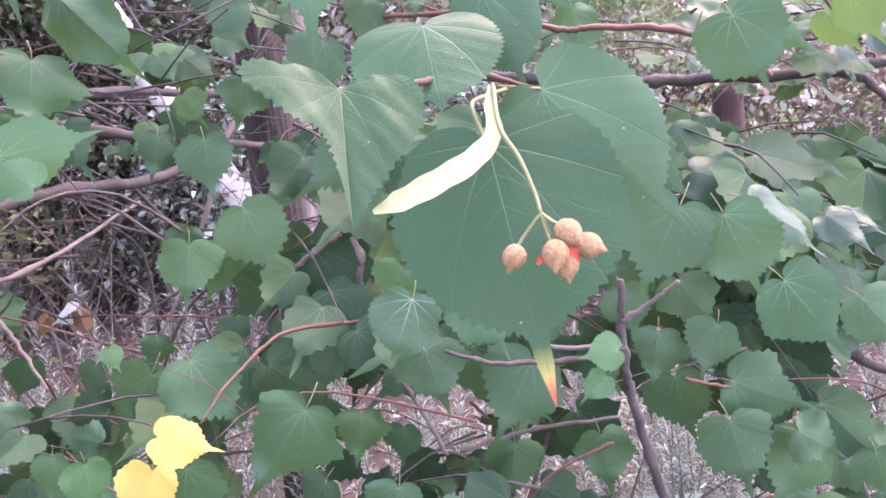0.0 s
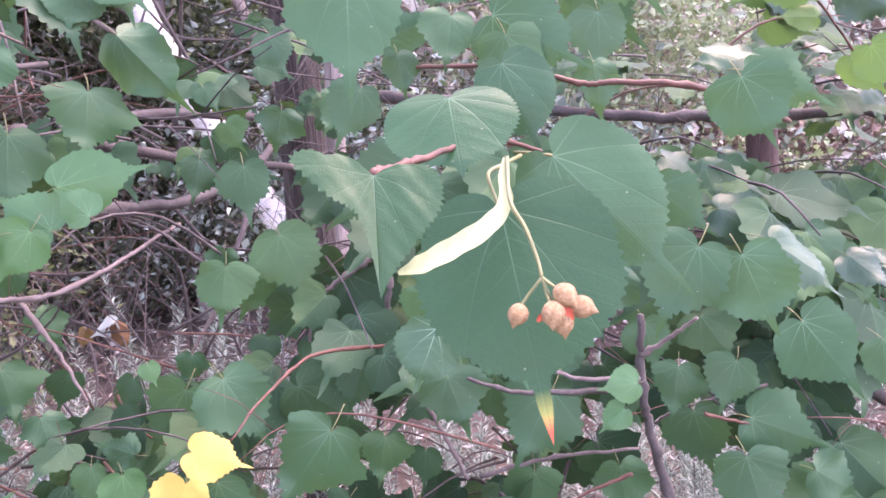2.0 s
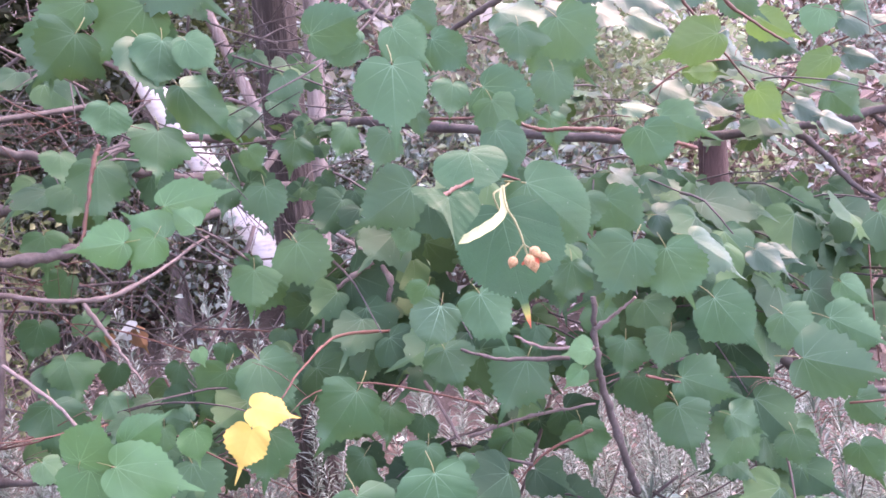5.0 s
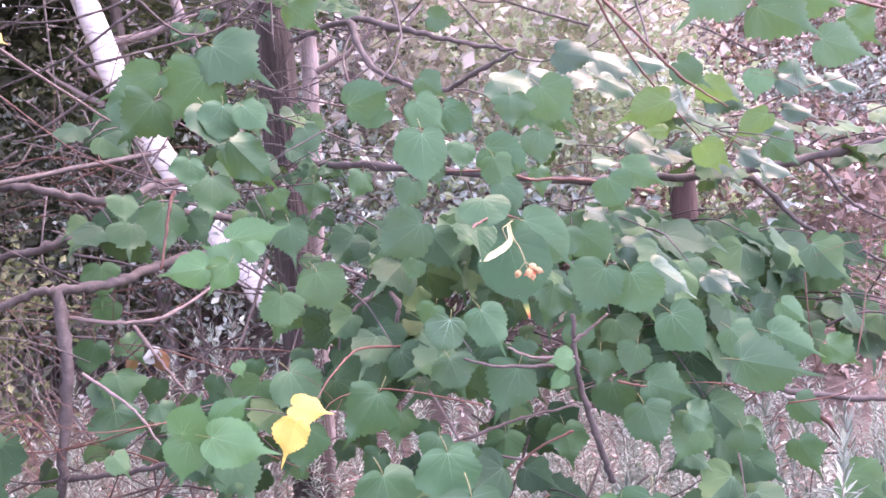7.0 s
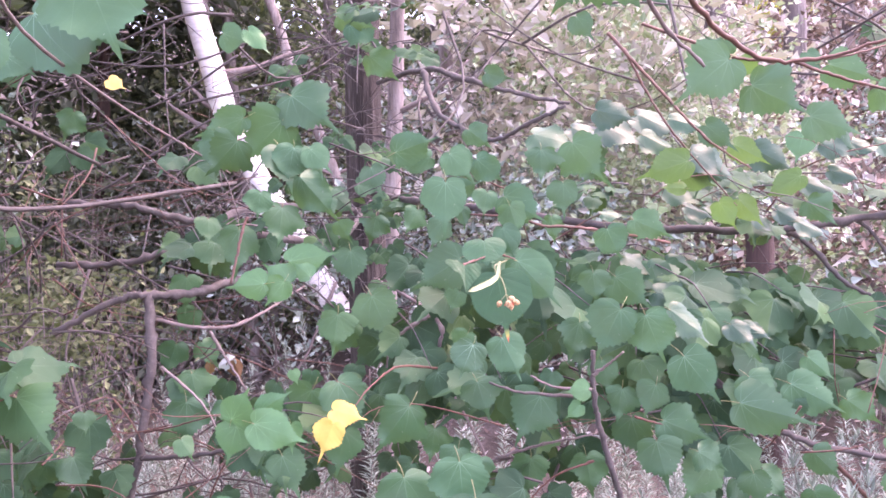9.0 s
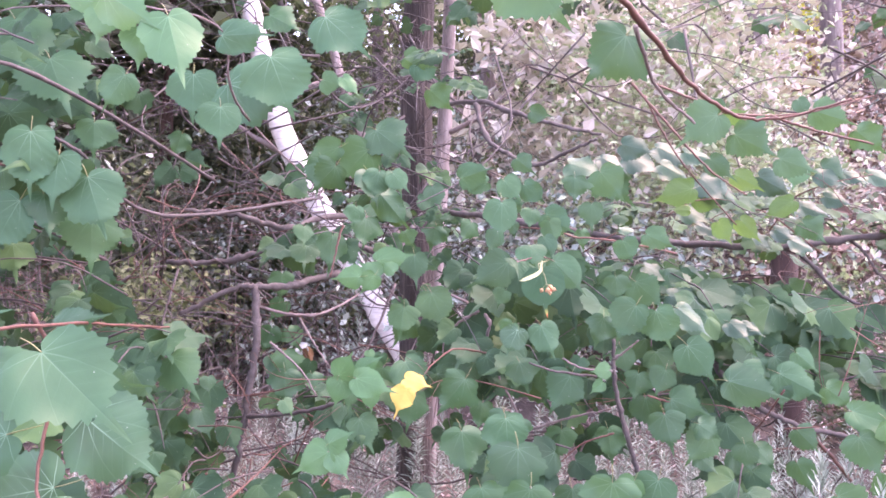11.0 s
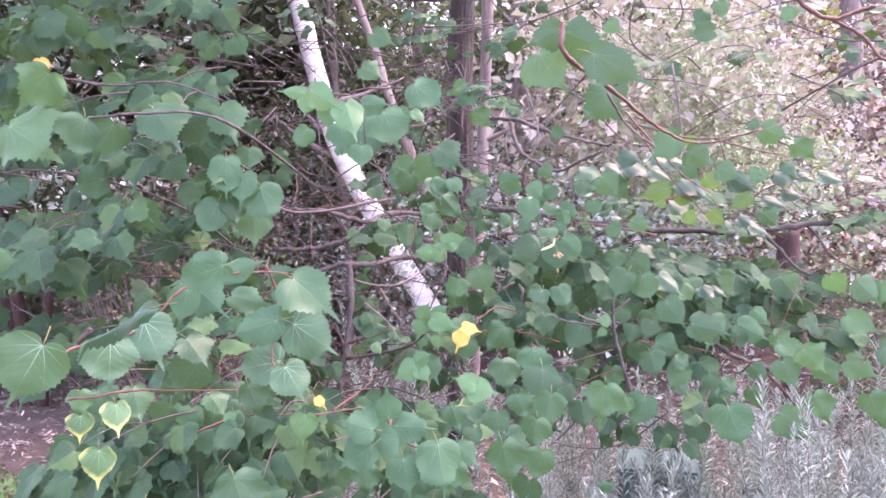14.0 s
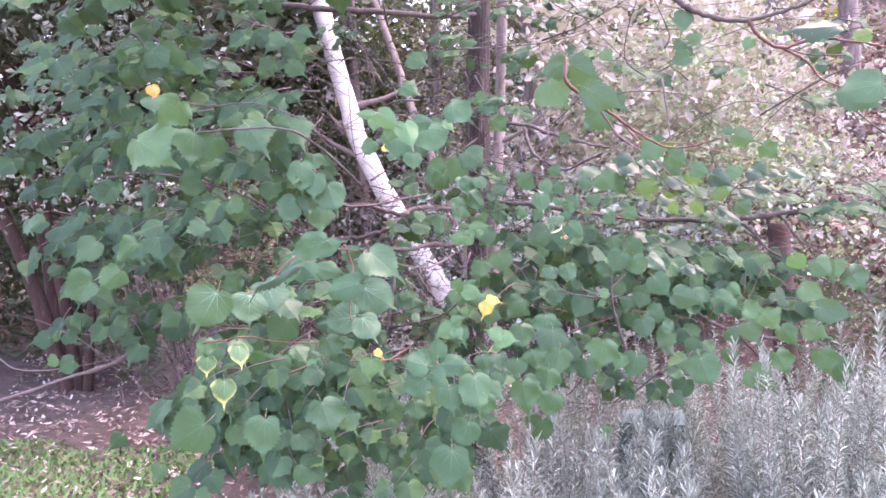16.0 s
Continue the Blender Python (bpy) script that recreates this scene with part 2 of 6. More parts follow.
M_FARBARK = rough_mat("far_bark", [(0.28, (0.05, 0.038, 0.037)), (0.5, (0.15, 0.12, 0.115)), (0.75, (0.34, 0.29, 0.28))], 6, 0.95, 0.8, 0.02, (1, 1, 0.2), 4)
# Bark of the dark red trunk, reused as shade colour on the far-left trunks.
M_DARKBARK = rough_mat("dark_red_and_shaded_bark", [(0.3, (0.022, 0.012, 0.010)), (0.55, (0.055, 0.030, 0.026)), (0.8, (0.12, 0.075, 0.066))], 14, 0.95, 0.8, 0.012, (1, 1, 0.12), 4)
M_PALEBARK = rough_mat("pale_pink_bark", [(0.30, (0.08, 0.06, 0.055)), (0.5, (0.21, 0.165, 0.155)), (0.75, (0.42, 0.36, 0.35))], 12, 0.85, 0.7, 0.01, (1, 1, 0.15), 4)
M_ORANGE = leaf_mat("withered_leaf", (0.5, 0.25, 0.05), (0.62, 0.33, 0.08), (0.7, 0.4, 0.1), veins=False, rough=0.7, trans=0.2)


# ---- mesh helpers ----
def part(name, bm, material, parent=None, label=""):
    me = bpy.data.meshes.new(name)
    bm.to_mesh(me)
    bm.free()
    me.materials.append(material)
    ob = new(name, me)
    if parent is not None:
        ob.parent = parent
    if label:
        tagged(ob, label)
    return ob


def mesh_part(name, verts, faces, material, parent=None, label="", uvs=None, smooth=True):
    me = bpy.data.meshes.new(name)
    me.from_pydata(verts, [], faces)
    me.materials.append(material)
    if uvs is not None:
        lay = me.uv_layers.new(name="UVMap")
        idx = np.empty(len(me.loops), dtype=np.int32)
        me.loops.foreach_get("vertex_index", idx)
        lay.data.foreach_set("uv", np.asarray(uvs, dtype=np.float32)[idx].ravel())
    if smooth:
        me.shade_smooth()
    ob = new(name, me)
    if parent is not None:
        ob.parent = parent
    if label:
        tagged(ob, label)
    return ob


def spline(points, n):
    """A smooth line through the points, with n steps a span."""
    p = [np.array(q, float) for q in points]
    p = [2 * p[0] - p[1]] + p + [2 * p[-1] - p[-2]]
    out = []
    for i in range(1, len(p) - 2):
        a, b, c, d = p[i - 1:i + 3]
        for k in range(n):
            t = k / n
            out.append(0.5 * (2 * b + (c - a) * t + (2 * a - 5 * b + 4 * c - d) * t * t + (3 * b - a - 3 * c + d) * t ** 3))
    out.append(p[-2])
    return out


def tube_data(points, r0, r1, sides=7, steps=5, wobble=0.0, knots=0.0, rng=None):
    """Vertices and faces of a tapering limb along a smooth line through points."""
    rng = rng or random
    line = spline(points, steps)
    verts, faces = [], []
    count = len(line)
    ref = np.array((0.31, 0.17, 0.93))
    for i, c in enumerate(line):
        d = line[min(i + 1, count - 1)] - line[max(i - 1, 0)]
        d = d / (np.linalg.norm(d) + 1e-9)
        u = np.cross(d, ref if abs(d @ ref) < 0.95 else np.array((1.0, 0, 0)))
        u /= np.linalg.norm(u)
        w = np.cross(d, u)
        f = i / (count - 1)
        r = r0 + (r1 - r0) * f
        if knots and rng.random() < 0.22:
            r *= 1 + knots * rng.random()
        off = np.array([rng.uniform(-1, 1) for _ in range(3)]) * wobble * (0 if i in (0, count - 1) else 1)
        for k in range(sides):
            a = 2 * math.pi * k / sides
            verts.append(tuple(c + off + r * (math.cos(a) * u + math.sin(a) * w)))
    for i in range(count - 1):
        for k in range(sides):
            a, b = i * sides + k, i * sides + (k + 1) % sides
            faces.append((a, b, b + sides, a + sides))
    faces.append(tuple(range(sides))[::-1])
    faces.append(tuple(range((count - 1) * sides, count * sides)))
    return verts, faces


def tube(name, points, r0, r1, material, parent=None, label="", sides=7, steps=5, wobble=0.0, knots=0.0):
    v, f = tube_data(points, r0, r1, sides, steps, wobble, knots)
    return mesh_part(name, v, f, material, parent, label)


HALF = ((0.0, 0.02), (0.07, -0.10), (0.23, -0.135), (0.40, -0.05), (0.50, 0.11), (0.525, 0.28), (0.485, 0.45),
        (0.39, 0.60), (0.265, 0.73), (0.135, 0.83), (0.065, 0.915), (0.036, 1.05), (0.0, 1.22))
ROUND = ((0.0, 0.02), (0.07, -0.10), (0.23, -0.135), (0.40, -0.05), (0.50, 0.12), (0.53, 0.30), (0.51, 0.47),
         (0.44, 0.62), (0.325, 0.755), (0.17, 0.855), (0.055, 0.91), (0.034, 1.04), (0.0, 1.2))
# the two sides of a leaf of which one half is folded up and drawn aside
FOLDED = (((0.0, 0.02), (0.18, -0.15), (0.36, -0.22), (0.50, -0.20), (0.74, -0.24), (0.88, -0.12), (0.68, 0.10), (0.43, 0.29), (0.26, 0.36), (0.15, 0.49), (0.09, 0.70), (0.04, 0.92), (0.0, 1.18)),
          ((0.0, 0.02), (0.10, -0.05), (0.30, -0.09), (0.58, -0.06), (0.70, 0.03), (0.74, 0.20), (0.70, 0.36), (0.60, 0.52), (0.47, 0.66), (0.27, 0.84), (0.14, 0.98), (0.07, 1.07), (0.0, 1.18)))


def leaf_data(samples=3, across=4, teeth=0.010, fold=0.10, droop=0.16, wave=0.03, seed=0, skew=0.05, tip=1.0, stalk=0.0, bend=0.0, lobes=1.0, folded=False, full=False):
    """Heart-shaped, saw-edged linden blade 1 long: base at the origin, tip along +y, upper face to +z."""
    rng = random.Random(seed)
    m = (len(HALF) - 1) * samples + 1
    verts, uvs, faces = [], [], []
    ph = [rng.uniform(0, 6.28) for _ in range(4)]

    def lift(x, y):
        r2 = x * x + (y - 0.35) ** 2
        z = -fold * (0.55 * abs(x) + 0.3 * x * x) - 0.5 * droop * max(0, y) ** 2
        z += wave * (math.sin(9 * y + ph[0] + 3 * x) + math.sin(8 * x + ph[1] - 4 * y)) * min(1, 4 * r2)
        z += wave * 0.06 * math.sin(40 * (y - 0.72 * abs(x)) + ph[2]) * min(1, 6 * abs(x))
        return z + bend * x * (y + 0.2)

    for side in (1, -1):
        start = len(verts)
        half = [(x, y if y < 0.9 else 0.9 + (y - 0.9) * tip) for x, y in (FOLDED[side < 0] if folded else ROUND if full else HALF)]
        edge = spline([(x, y, 0) for x, y in half], samples)
        for i, e in enumerate(edge):
            ex, ey, ox, oy = e[0], e[1], 0.0, 0.0
            if 2 < i < m - 2:
                tx, ty = edge[i + 1][0] - edge[i - 1][0], edge[i + 1][1] - edge[i - 1][1]
                q = math.hypot(tx, ty) + 1e-9
                a = teeth * (1.0, 0.1, -0.8)[i % 3] * rng.uniform(0.6, 1.4) * min(1.0, max(0.0, (i / m - 0.22) * 6), max(0.0, (0.86 - i / m) * 12))
                ox, oy = a * ty / q + a * 0.25 * tx / q, -a * tx / q + a * 0.25 * ty / q
            lobe = 1 + lobes * (0.055 * math.sin(16 * i / m + ph[3] + side) + 0.035 * math.sin(31 * i / m + ph[0] * side)) * min(1, 4 * i / m)
            ex *= side * (1 + skew * side) * lobe
            ox *= side
            my = min(1.17, max(0.0, e[1] - 0.62 * abs(e[0])))
            for k in range(across + 1):
                g = k / across
                x, y = ex * g, my + (ey - my) * g
                if k == across:
                    x, y = x + ox, y + oy
                if folded:
                    crease = (0.014 * math.sin(9 * x + 4 * y + ph[1]) + 0.006 * math.sin(15 * y - 6 * x + ph[2]) + 0.004 * math.sin(31 * x + 24 * y)) * min(1, 4 * abs(x))
                    verts.append((x, y, (0.16 * abs(x) if side > 0 else 0.10 * abs(x) - 0.10 * y * y) + crease))
                else:
                    verts.append((x, y, lift(x, y)))
                uvs.append((0.5 + x, 0.2 + y))
        for i in range(m - 1):
            for k in range(across):
                a = start + i * (across + 1) + k
                quad = (a, a + 1, a + across + 2, a + across + 1)
                faces.append(quad if side == 1 else quad[::-1])
    if stalk:
        pv, pf = tube_data([(0, 0.0, -0.005), (0.01, -0.15 * stalk, -0.03 * stalk), (0.04, -0.32 * stalk, -0.12 * stalk)], 0.008, 0.007, 5, 3)
        o = len(verts)
        verts += pv
        uvs += [(0.5, 0.5)] * len(pv)
        faces += [tuple(i + o for i in f) for f in pf]
    return verts, faces, uvs


STALK_FACES = 6 * 5 + 2


def leaf_mesh(name, material, **kw):
    v, f, uv = leaf_data(**kw)
    me = bpy.data.meshes.new(name)
    me.from_pydata(v, [], f)
    lay = me.uv_layers.new(name="UVMap")
    idx = np.empty(len(me.loops), dtype=np.int32)
    me.loops.foreach_get("vertex_index", idx)
    lay.data.foreach_set("uv", np.asarray(uv, dtype=np.float32)[idx].ravel())
    me.materials.append(material)
    if kw.get("stalk"):
        me.materials.append(M_PETIOLE)
        for p in me.polygons[-STALK_FACES:]:
            p.material_index = 1
    me.shade_smooth()
    return me


def leaf_pose(base, heading, normal, length, width=1.0):
    """Blade from base along heading, its upper face towards normal."""
    y = Vector(heading).normalized()
    x = y.cross(Vector(normal)).normalized()
    z = x.cross(y)
    m = Matrix((x, y, z)).transposed().to_4x4()
    return Matrix.Translation(base) @ m @ Matrix.Diagonal((length * width, length, length, 1))


class Mass:
    """Many small pieces joined into one mesh."""

    def __init__(self):
        self.v, self.f, self.uv, self.n = [], [], [], 0

    def add(self, verts, faces, m=None, uvs=None):
        a = np.asarray(verts, float)
        if m is not None:
            k = np.array(m)
            a = a @ k[:3, :3].T + k[:3, 3]
        self.v.append(a)
        self.f += [tuple(i + self.n for i in f) for f in faces]
        self.uv.append(np.asarray(uvs, float) if uvs is not None else np.full((len(a), 2), 0.5))
        self.n += len(a)

    def done(self, name, material, parent=None, label="", smooth=True):
        return mesh_part(name, np.concatenate(self.v).tolist(), self.f, material, parent, label, np.concatenate(self.uv), smooth)


# ---- ground ----
GROUND = -0.22


def ground_z(x, y):
    """Flat under the tree, a bank rising behind it on the right."""
    b = max(0.0, y - 4.6) * 0.5 / (1 + math.exp(-(x + 1.5) * 0.9)) + max(0.0, y - 8.0) * 0.5 / (1 + math.exp((x + 1.5) * 0.9))
    b = min(b, 12.0)
    n = noise.noise(Vector((x * 0.35, y * 0.35, 0.3))) * 0.10 + noise.noise(Vector((x * 1.7, y * 1.7, 4.1))) * 0.03
    return GROUND + b + n


def build_ground():
    xs = [-400, -120, -50, -28] + [-18 + 0.4 * i for i in range(91)] + [28, 50, 120, 400]
    ys = [-300, -80, -25, -10] + [-6 + 0.4 * i for i in range(86)] + [40, 70, 150, 420]
    v = [(x, y, ground_z(x, y)) for y in ys for x in xs]
    w = len(xs)
    f = [(j * w + i, j * w + i + 1, (j + 1) * w + i + 1, (j + 1) * w + i) for j in range(len(ys) - 1) for i in range(w - 1)]
    ob = mesh_part("ground", v, f, M_SOIL)
    return tagged(ob, "brown leaf-littered soil rising to a bank", "ground", kind="structure")


ground = build_ground()


def build_litter():
    """Fallen dead leaves and bark chips over the soil."""
    rng = random.Random(5)
    mass = Mass()
    for _ in range(17000):
        y = 1.2 + 13 * rng.random() ** 1.4
        x = rng.uniform(-0.85, 0.68) * (y + 3.2) + 0.2
        s = rng.uniform(0.018, 0.05) * (1 + 0.03 * y)
        z = ground_z(x, y) + rng.uniform(0.004, 0.03)
        m = Matrix.LocRotScale((x, y, z), Euler((rng.gauss(0, 0.4), rng.gauss(0, 0.4), rng.uniform(0, 6.3))), (s * rng.uniform(0.35, 0.8), s, s))
        mass.add([(-0.5, -0.2, 0), (0, -1, 0.1), (0.5, -0.1, 0.12), (0.3, 0.6, 0), (0, 1, 0.15), (-0.4, 0.5, 0.1)], [(0, 1, 2, 3), (0, 3, 4, 5)], m)
    for _ in range(9000):
        x, y = rng.uniform(0.2, 5.0), rng.uniform(2.2, 9.0)
        s = rng.uniform(0.015, 0.045)
        z = ground_z(x, y) + rng.uniform(0.01, 0.05)
        m = Matrix.LocRotScale((x, y, z), Euler((rng.gauss(0, 0.6), rng.gauss(0, 0.6), rng.uniform(0, 6.3))), (s * rng.uniform(0.35, 0.8), s, s))
        mass.add([(-0.5, -0.2, 0), (0, -1, 0.1), (0.5, -0.1, 0.12), (0.3, 0.6, 0), (0, 1, 0.15), (-0.4, 0.5, 0.1)], [(0, 1, 2, 3), (0, 3, 4, 5)], m)
    mass.done("leaf_litter", M_LITTER, None, "", False)


M_LITTER = leaf_mat("dead_leaf", (0.07, 0.035, 0.03), (0.35, 0.25, 0.22), (0.76, 0.68, 0.65), island=True, veins=False, rough=0.8, trans=0.05, spec=0.2)
build_litter()
tagged(bpy.data.objects["leaf_litter"], "scattered dry brown and pale fallen leaves", "leaf litter", kind="stuff")


def build_lawn():
    """Rough lawn at the far side of the bed, with a bark-mulch strip before it."""
    rng = random.Random(9)
    mass, dead = Mass(), Mass()
    for _ in range(32000):
        x, y = rng.uniform(-9.5, -2.3), rng.uniform(0.5, 5.1)
        if y > 3.25 - 0.10 * (x + 4) + 0.12 * math.sin(5 * x) or x > -2.4 - 0.12 * y + 0.1 * math.sin(7 * y):
            continue
        z = ground_z(x, y)
        h, a = rng.uniform(0.025, 0.06), rng.uniform(0, 6.3)
        c, s = math.cos(a), math.sin(a)
        w = rng.uniform(0.007, 0.018)
        lean = rng.uniform(0.2, 1.2) * h
        mass.add([(x - w * c, y - w * s, z), (x + w * c, y + w * s, z), (x + 0.6 * w * c - lean * s, y + lean * c, z + h * 0.7), (x - 1.6 * lean * s, y + 1.6 * lean * c, z + h)],
                 [(0, 1, 2), (0, 2, 3)])
    for _ in range(420):
        x, y = rng.uniform(-8, -2.3), rng.uniform(1.5, 4.6)
        s = rng.uniform(0.02, 0.05)
        m = Matrix.LocRotScale((x, y, ground_z(x, y) + 0.05), Euler((rng.gauss(0, 0.4), rng.gauss(0, 0.4), rng.uniform(0, 6.3))), (s * 0.6, s, s))
        dead.add([(-0.5, -0.2, 0), (0, -1, 0.1), (0.5, -0.1, 0.12), (0.3, 0.6, 0), (0, 1, 0.15), (-0.4, 0.5, 0.1)], [(0, 1, 2, 3), (0, 3, 4, 5)], m)
    tagged(mass.done("grass", M_GRASS, None, "", False), "short green lawn grass beside the mulched bed", "grass", kind="stuff")
    tagged(dead.done("fallen_leaves", M_LITTER, None, "", False), "pale dry leaves lying on the lawn", "leaf litter", kind="stuff")


M_GRASS = leaf_mat("lawn_grass", (0.07, 0.17, 0.05), (0.12, 0.27, 0.085), (0.20, 0.38, 0.13), island=True, veins=False, rough=0.6, trans=0.3)
build_lawn()


# ---- linden tree ----
WOOD = {"limb": M_LIMB, "twig": M_TWIG, "grey": M_GREYTWIG}
linden = new("linden_tree")
linden.location = (0, 0, 0)
tagged(linden, "linden tree with dark trunk, low spreading boughs and heart-shaped leaves", "tree")


def furrowed_trunk(name, line, r0, r1, material, parent, label, seed):
    """Trunk with long vertical ridges and loose strips of bark."""
    pts = spline(line, 26)
    sides, v, f = 72, [], []
    for i, c in enumerate(pts):
        r = r0 + (r1 - r0) * i / (len(pts) - 1)
        for k in range(sides):
            a = 2 * math.pi * k / sides
            q = Vector((7.5 * math.cos(a), 7.5 * math.sin(a), c[2] * 1.5 + seed))
            ridge = abs(noise.noise(q)) * 0.11 + noise.noise(q * 2.3) * 0.05 + noise.noise(Vector((math.cos(a), math.sin(a), c[2] * 0.8))) * 0.07
            rr = r * (1 + ridge)
            v.append((c[0] + rr * math.cos(a), c[1] + rr * math.sin(a), c[2]))
    for i in range(len(pts) - 1):
        for k in range(sides):
            a, b = i * sides + k, i * sides + (k + 1) % sides
            f.append((a, b, b + sides, a + sides))
    return mesh_part(name, v, f, material, parent, label)


trunk = furrowed_trunk("trunk", [(-0.76, 3.0, GROUND - 0.1), (-0.74, 3.0, 0.4), (-0.73, 3.0, 1.2), (-0.74, 3.0, 1.9), (-0.74, 3.0, 2.6), (-0.72, 3.02, 3.4), (-0.74, 3.0, 5.0)],
                       0.100, 0.070, M_BARK, linden, "dark brown and grey fissured bark", 3.0)

GREEN = [leaf_mesh("leaf", M_LEAF, samples=4, across=4, teeth=0.033, fold=1.1 * f, droop=1.3 * d, wave=1.2 * w, seed=s, skew=k, stalk=1, bend=1.2 * b, lobes=1.25 * g, tip=t + 0.15)
         for s, (f, d, w, k, b, g, t) in enumerate([(0.12, 0.10, 0.02, 0.05, 0.05, 1.0, 1.0), (0.20, 0.12, 0.03, -0.06, -0.12, 1.5, 1.2), (-0.10, 0.18, 0.03, 0.10, 0.12, 0.6, 0.9), (0.25, 0.08, 0.025, 0.0, -0.15, 1.3, 1.1),
                                                  (0.2, 0.25, 0.045, -0.1, 0.1, 1.8, 1.0), (0.05, 0.05, 0.02, 0.07, -0.05, 0.8, 1.2), (0.25, 0.15, 0.04, -0.12, 0.2, 2.0, 0.8)])]
YOUNG = [leaf_mesh("leaf", M_LEAF_YOUNG, samples=4, across=4, teeth=0.020, fold=f, droop=d, wave=w, seed=s + 10, stalk=1, lobes=g)
         for s, (f, d, w, g) in enumerate([(0.12, 0.08, 0.015, 0.6), (0.25, 0.12, 0.02, 1.0), (0.05, 0.05, 0.025, 0.4)])]
PLAIN = [leaf_mesh("leaf", M_LEAF_PLAIN, samples=5, across=5, teeth=0.022, fold=1.1 * f, droop=1.2 * d, wave=1.2 * w, seed=s + 20, stalk=1, full=s > 0, lobes=g, bend=0.08 * (s - 1), tip=1.1)
         for s, (f, d, w, g) in enumerate([(0.10, 0.08, 0.015, 0.9), (0.22, 0.10, 0.025, 1.5), (0.04, 0.12, 0.03, 1.2)])]
KINDS = {
    "g": GREEN, "y": YOUNG, "p": PLAIN,
    "u": [leaf_mesh("leaf", M_LEAF_GLOSSY, samples=4, across=4, teeth=0.03, fold=f, droop=d, wave=w, seed=s + 70, stalk=1, lobes=1.3, bend=0.06) for s, (f, d, w) in enumerate([(0.12, 0.12, 0.03), (0.3, 0.2, 0.04), (0.2, 0.3, 0.045)])],
    "c": [leaf_mesh("leaf", M_LEAF, samples=4, across=4, fold=0.5, droop=0.3, wave=0.07, seed=31, stalk=1)],
    "e": [leaf_mesh("leaf", M_LEAF_EDGED, samples=3, across=4, fold=0.12, droop=0.15, wave=0.025, seed=33, stalk=1)],
    "Y": [leaf_mesh("leaf", M_YELLOW, samples=4, across=4, teeth=0.02, fold=0.08, droop=0.1, wave=0.03, seed=35, stalk=0.4),
          leaf_mesh("leaf", M_YELLOW, samples=4, across=4, teeth=0.025, fold=0.14, droop=0.1, wave=0.04, seed=36, stalk=0.4, tip=1.5)],
    "v": [leaf_mesh("leaf", M_LEAF_THIN, samples=4, across=4, teeth=0.022, fold=f, droop=0.12, wave=0.03, seed=s, stalk=1) for s, f in ((51, 0.1), (52, 0.25))],
    "w": [leaf_mesh("leaf", M_PALE, samples=3, across=3, fold=0.5, droop=0.2, wave=0.05, seed=38)],
    "b": [leaf_mesh("leaf", M_BROWN, samples=3, across=4, fold=0.6, droop=0.5, wave=0.08, seed=39)],
    "o": [leaf_mesh("leaf", M_ORANGE, samples=3, across=3, fold=0.3, droop=0.2, wave=0.05, seed=37)],
    "q": [leaf_mesh("leaf", M_LEAF_VEINED, samples=5, across=5, teeth=0.024, fold=f, droop=d, wave=w, seed=s + 60, full=True, stalk=1, lobes=0.8) for s, (f, d, w) in enumerate([(0.10, 0.10, 0.03), (0.20, 0.14, 0.035), (0.06, 0.16, 0.04)])],
    "h0": [leaf_mesh("leaf", M_LEAF_TIP, full=True, samples=9, across=8, teeth=0.016, fold=0.06, droop=0.05, wave=0.010, seed=41, lobes=0.35, tip=1.1, skew=-0.045)],
    "h1": [leaf_mesh("leaf", M_LEAF_HERO, full=True, samples=9, across=8, teeth=0.015, fold=0.16, droop=0.14, wave=0.015, seed=42, lobes=0.35, tip=1.2, skew=-0.08)],
    "h2": [leaf_mesh("leaf", M_LEAF_HERO, samples=10, across=8, teeth=0.015, fold=0.14, droop=0.35, wave=0.014, full=True, seed=43, lobes=0.35, tip=0.4)],
    "hc": [leaf_mesh("leaf", M_LEAF_CURL, samples=9, across=10, teeth=0.024, seed=44, skew=0.0, lobes=0.4, folded=True)],
}
NOTES = {"v": "thin olive-green leaf with light passing through", "w": "pale folded leaf underside", "b": "curled brown dead leaf", "Y": "bright yellow autumn leaf", "e": "green leaf with yellow margin", "o": "withered orange leaf", "hc": "crinkled half-folded leaf with toothed edge", "y": "fresh light green leaf"}
LENGTH = 1.17
boughs = []
leaf_count = collections.Counter()


def bough(name, wood, r0, r1, line):
    ob = tube(name, line, r0, r1, WOOD[wood], linden, "" if wood == "limb" else {"twig": "thin reddish-brown twig", "grey": "thin grey twig"}[wood],
              sides=9 if r0 > 0.008 else 6, steps=9, wobble=r0 * 0.32, knots=0.5)
    boughs.append((ob, [Vector(p) for p in spline(line, 3)]))
    return ob


def nearest_bough(p):
    p = Vector(p)
    return min(boughs, key=lambda b: min((q - p).length_squared for q in b[1]))[0]


def spray(rows):
    for x, y, z, tx, ty, tz, nx, ny, nz, width, kind in rows:
        base, way = Vector((x, y, z)), Vector((tx - x, ty - y, tz - z))
        pool = KINDS[kind]
        me = pool[leaf_count[kind] % len(pool)]
        leaf_count[kind] += 1
        ob = new("leaf", me)
        ob.parent = nearest_bough(base)
        ob.matrix_world = leaf_pose(base, way, (nx, ny, nz), way.length / LENGTH * (1.02 if kind in "gpcyvqu" else 1.0), width * 0.96)
        if kind in NOTES:
            tagged(ob, NOTES[kind])


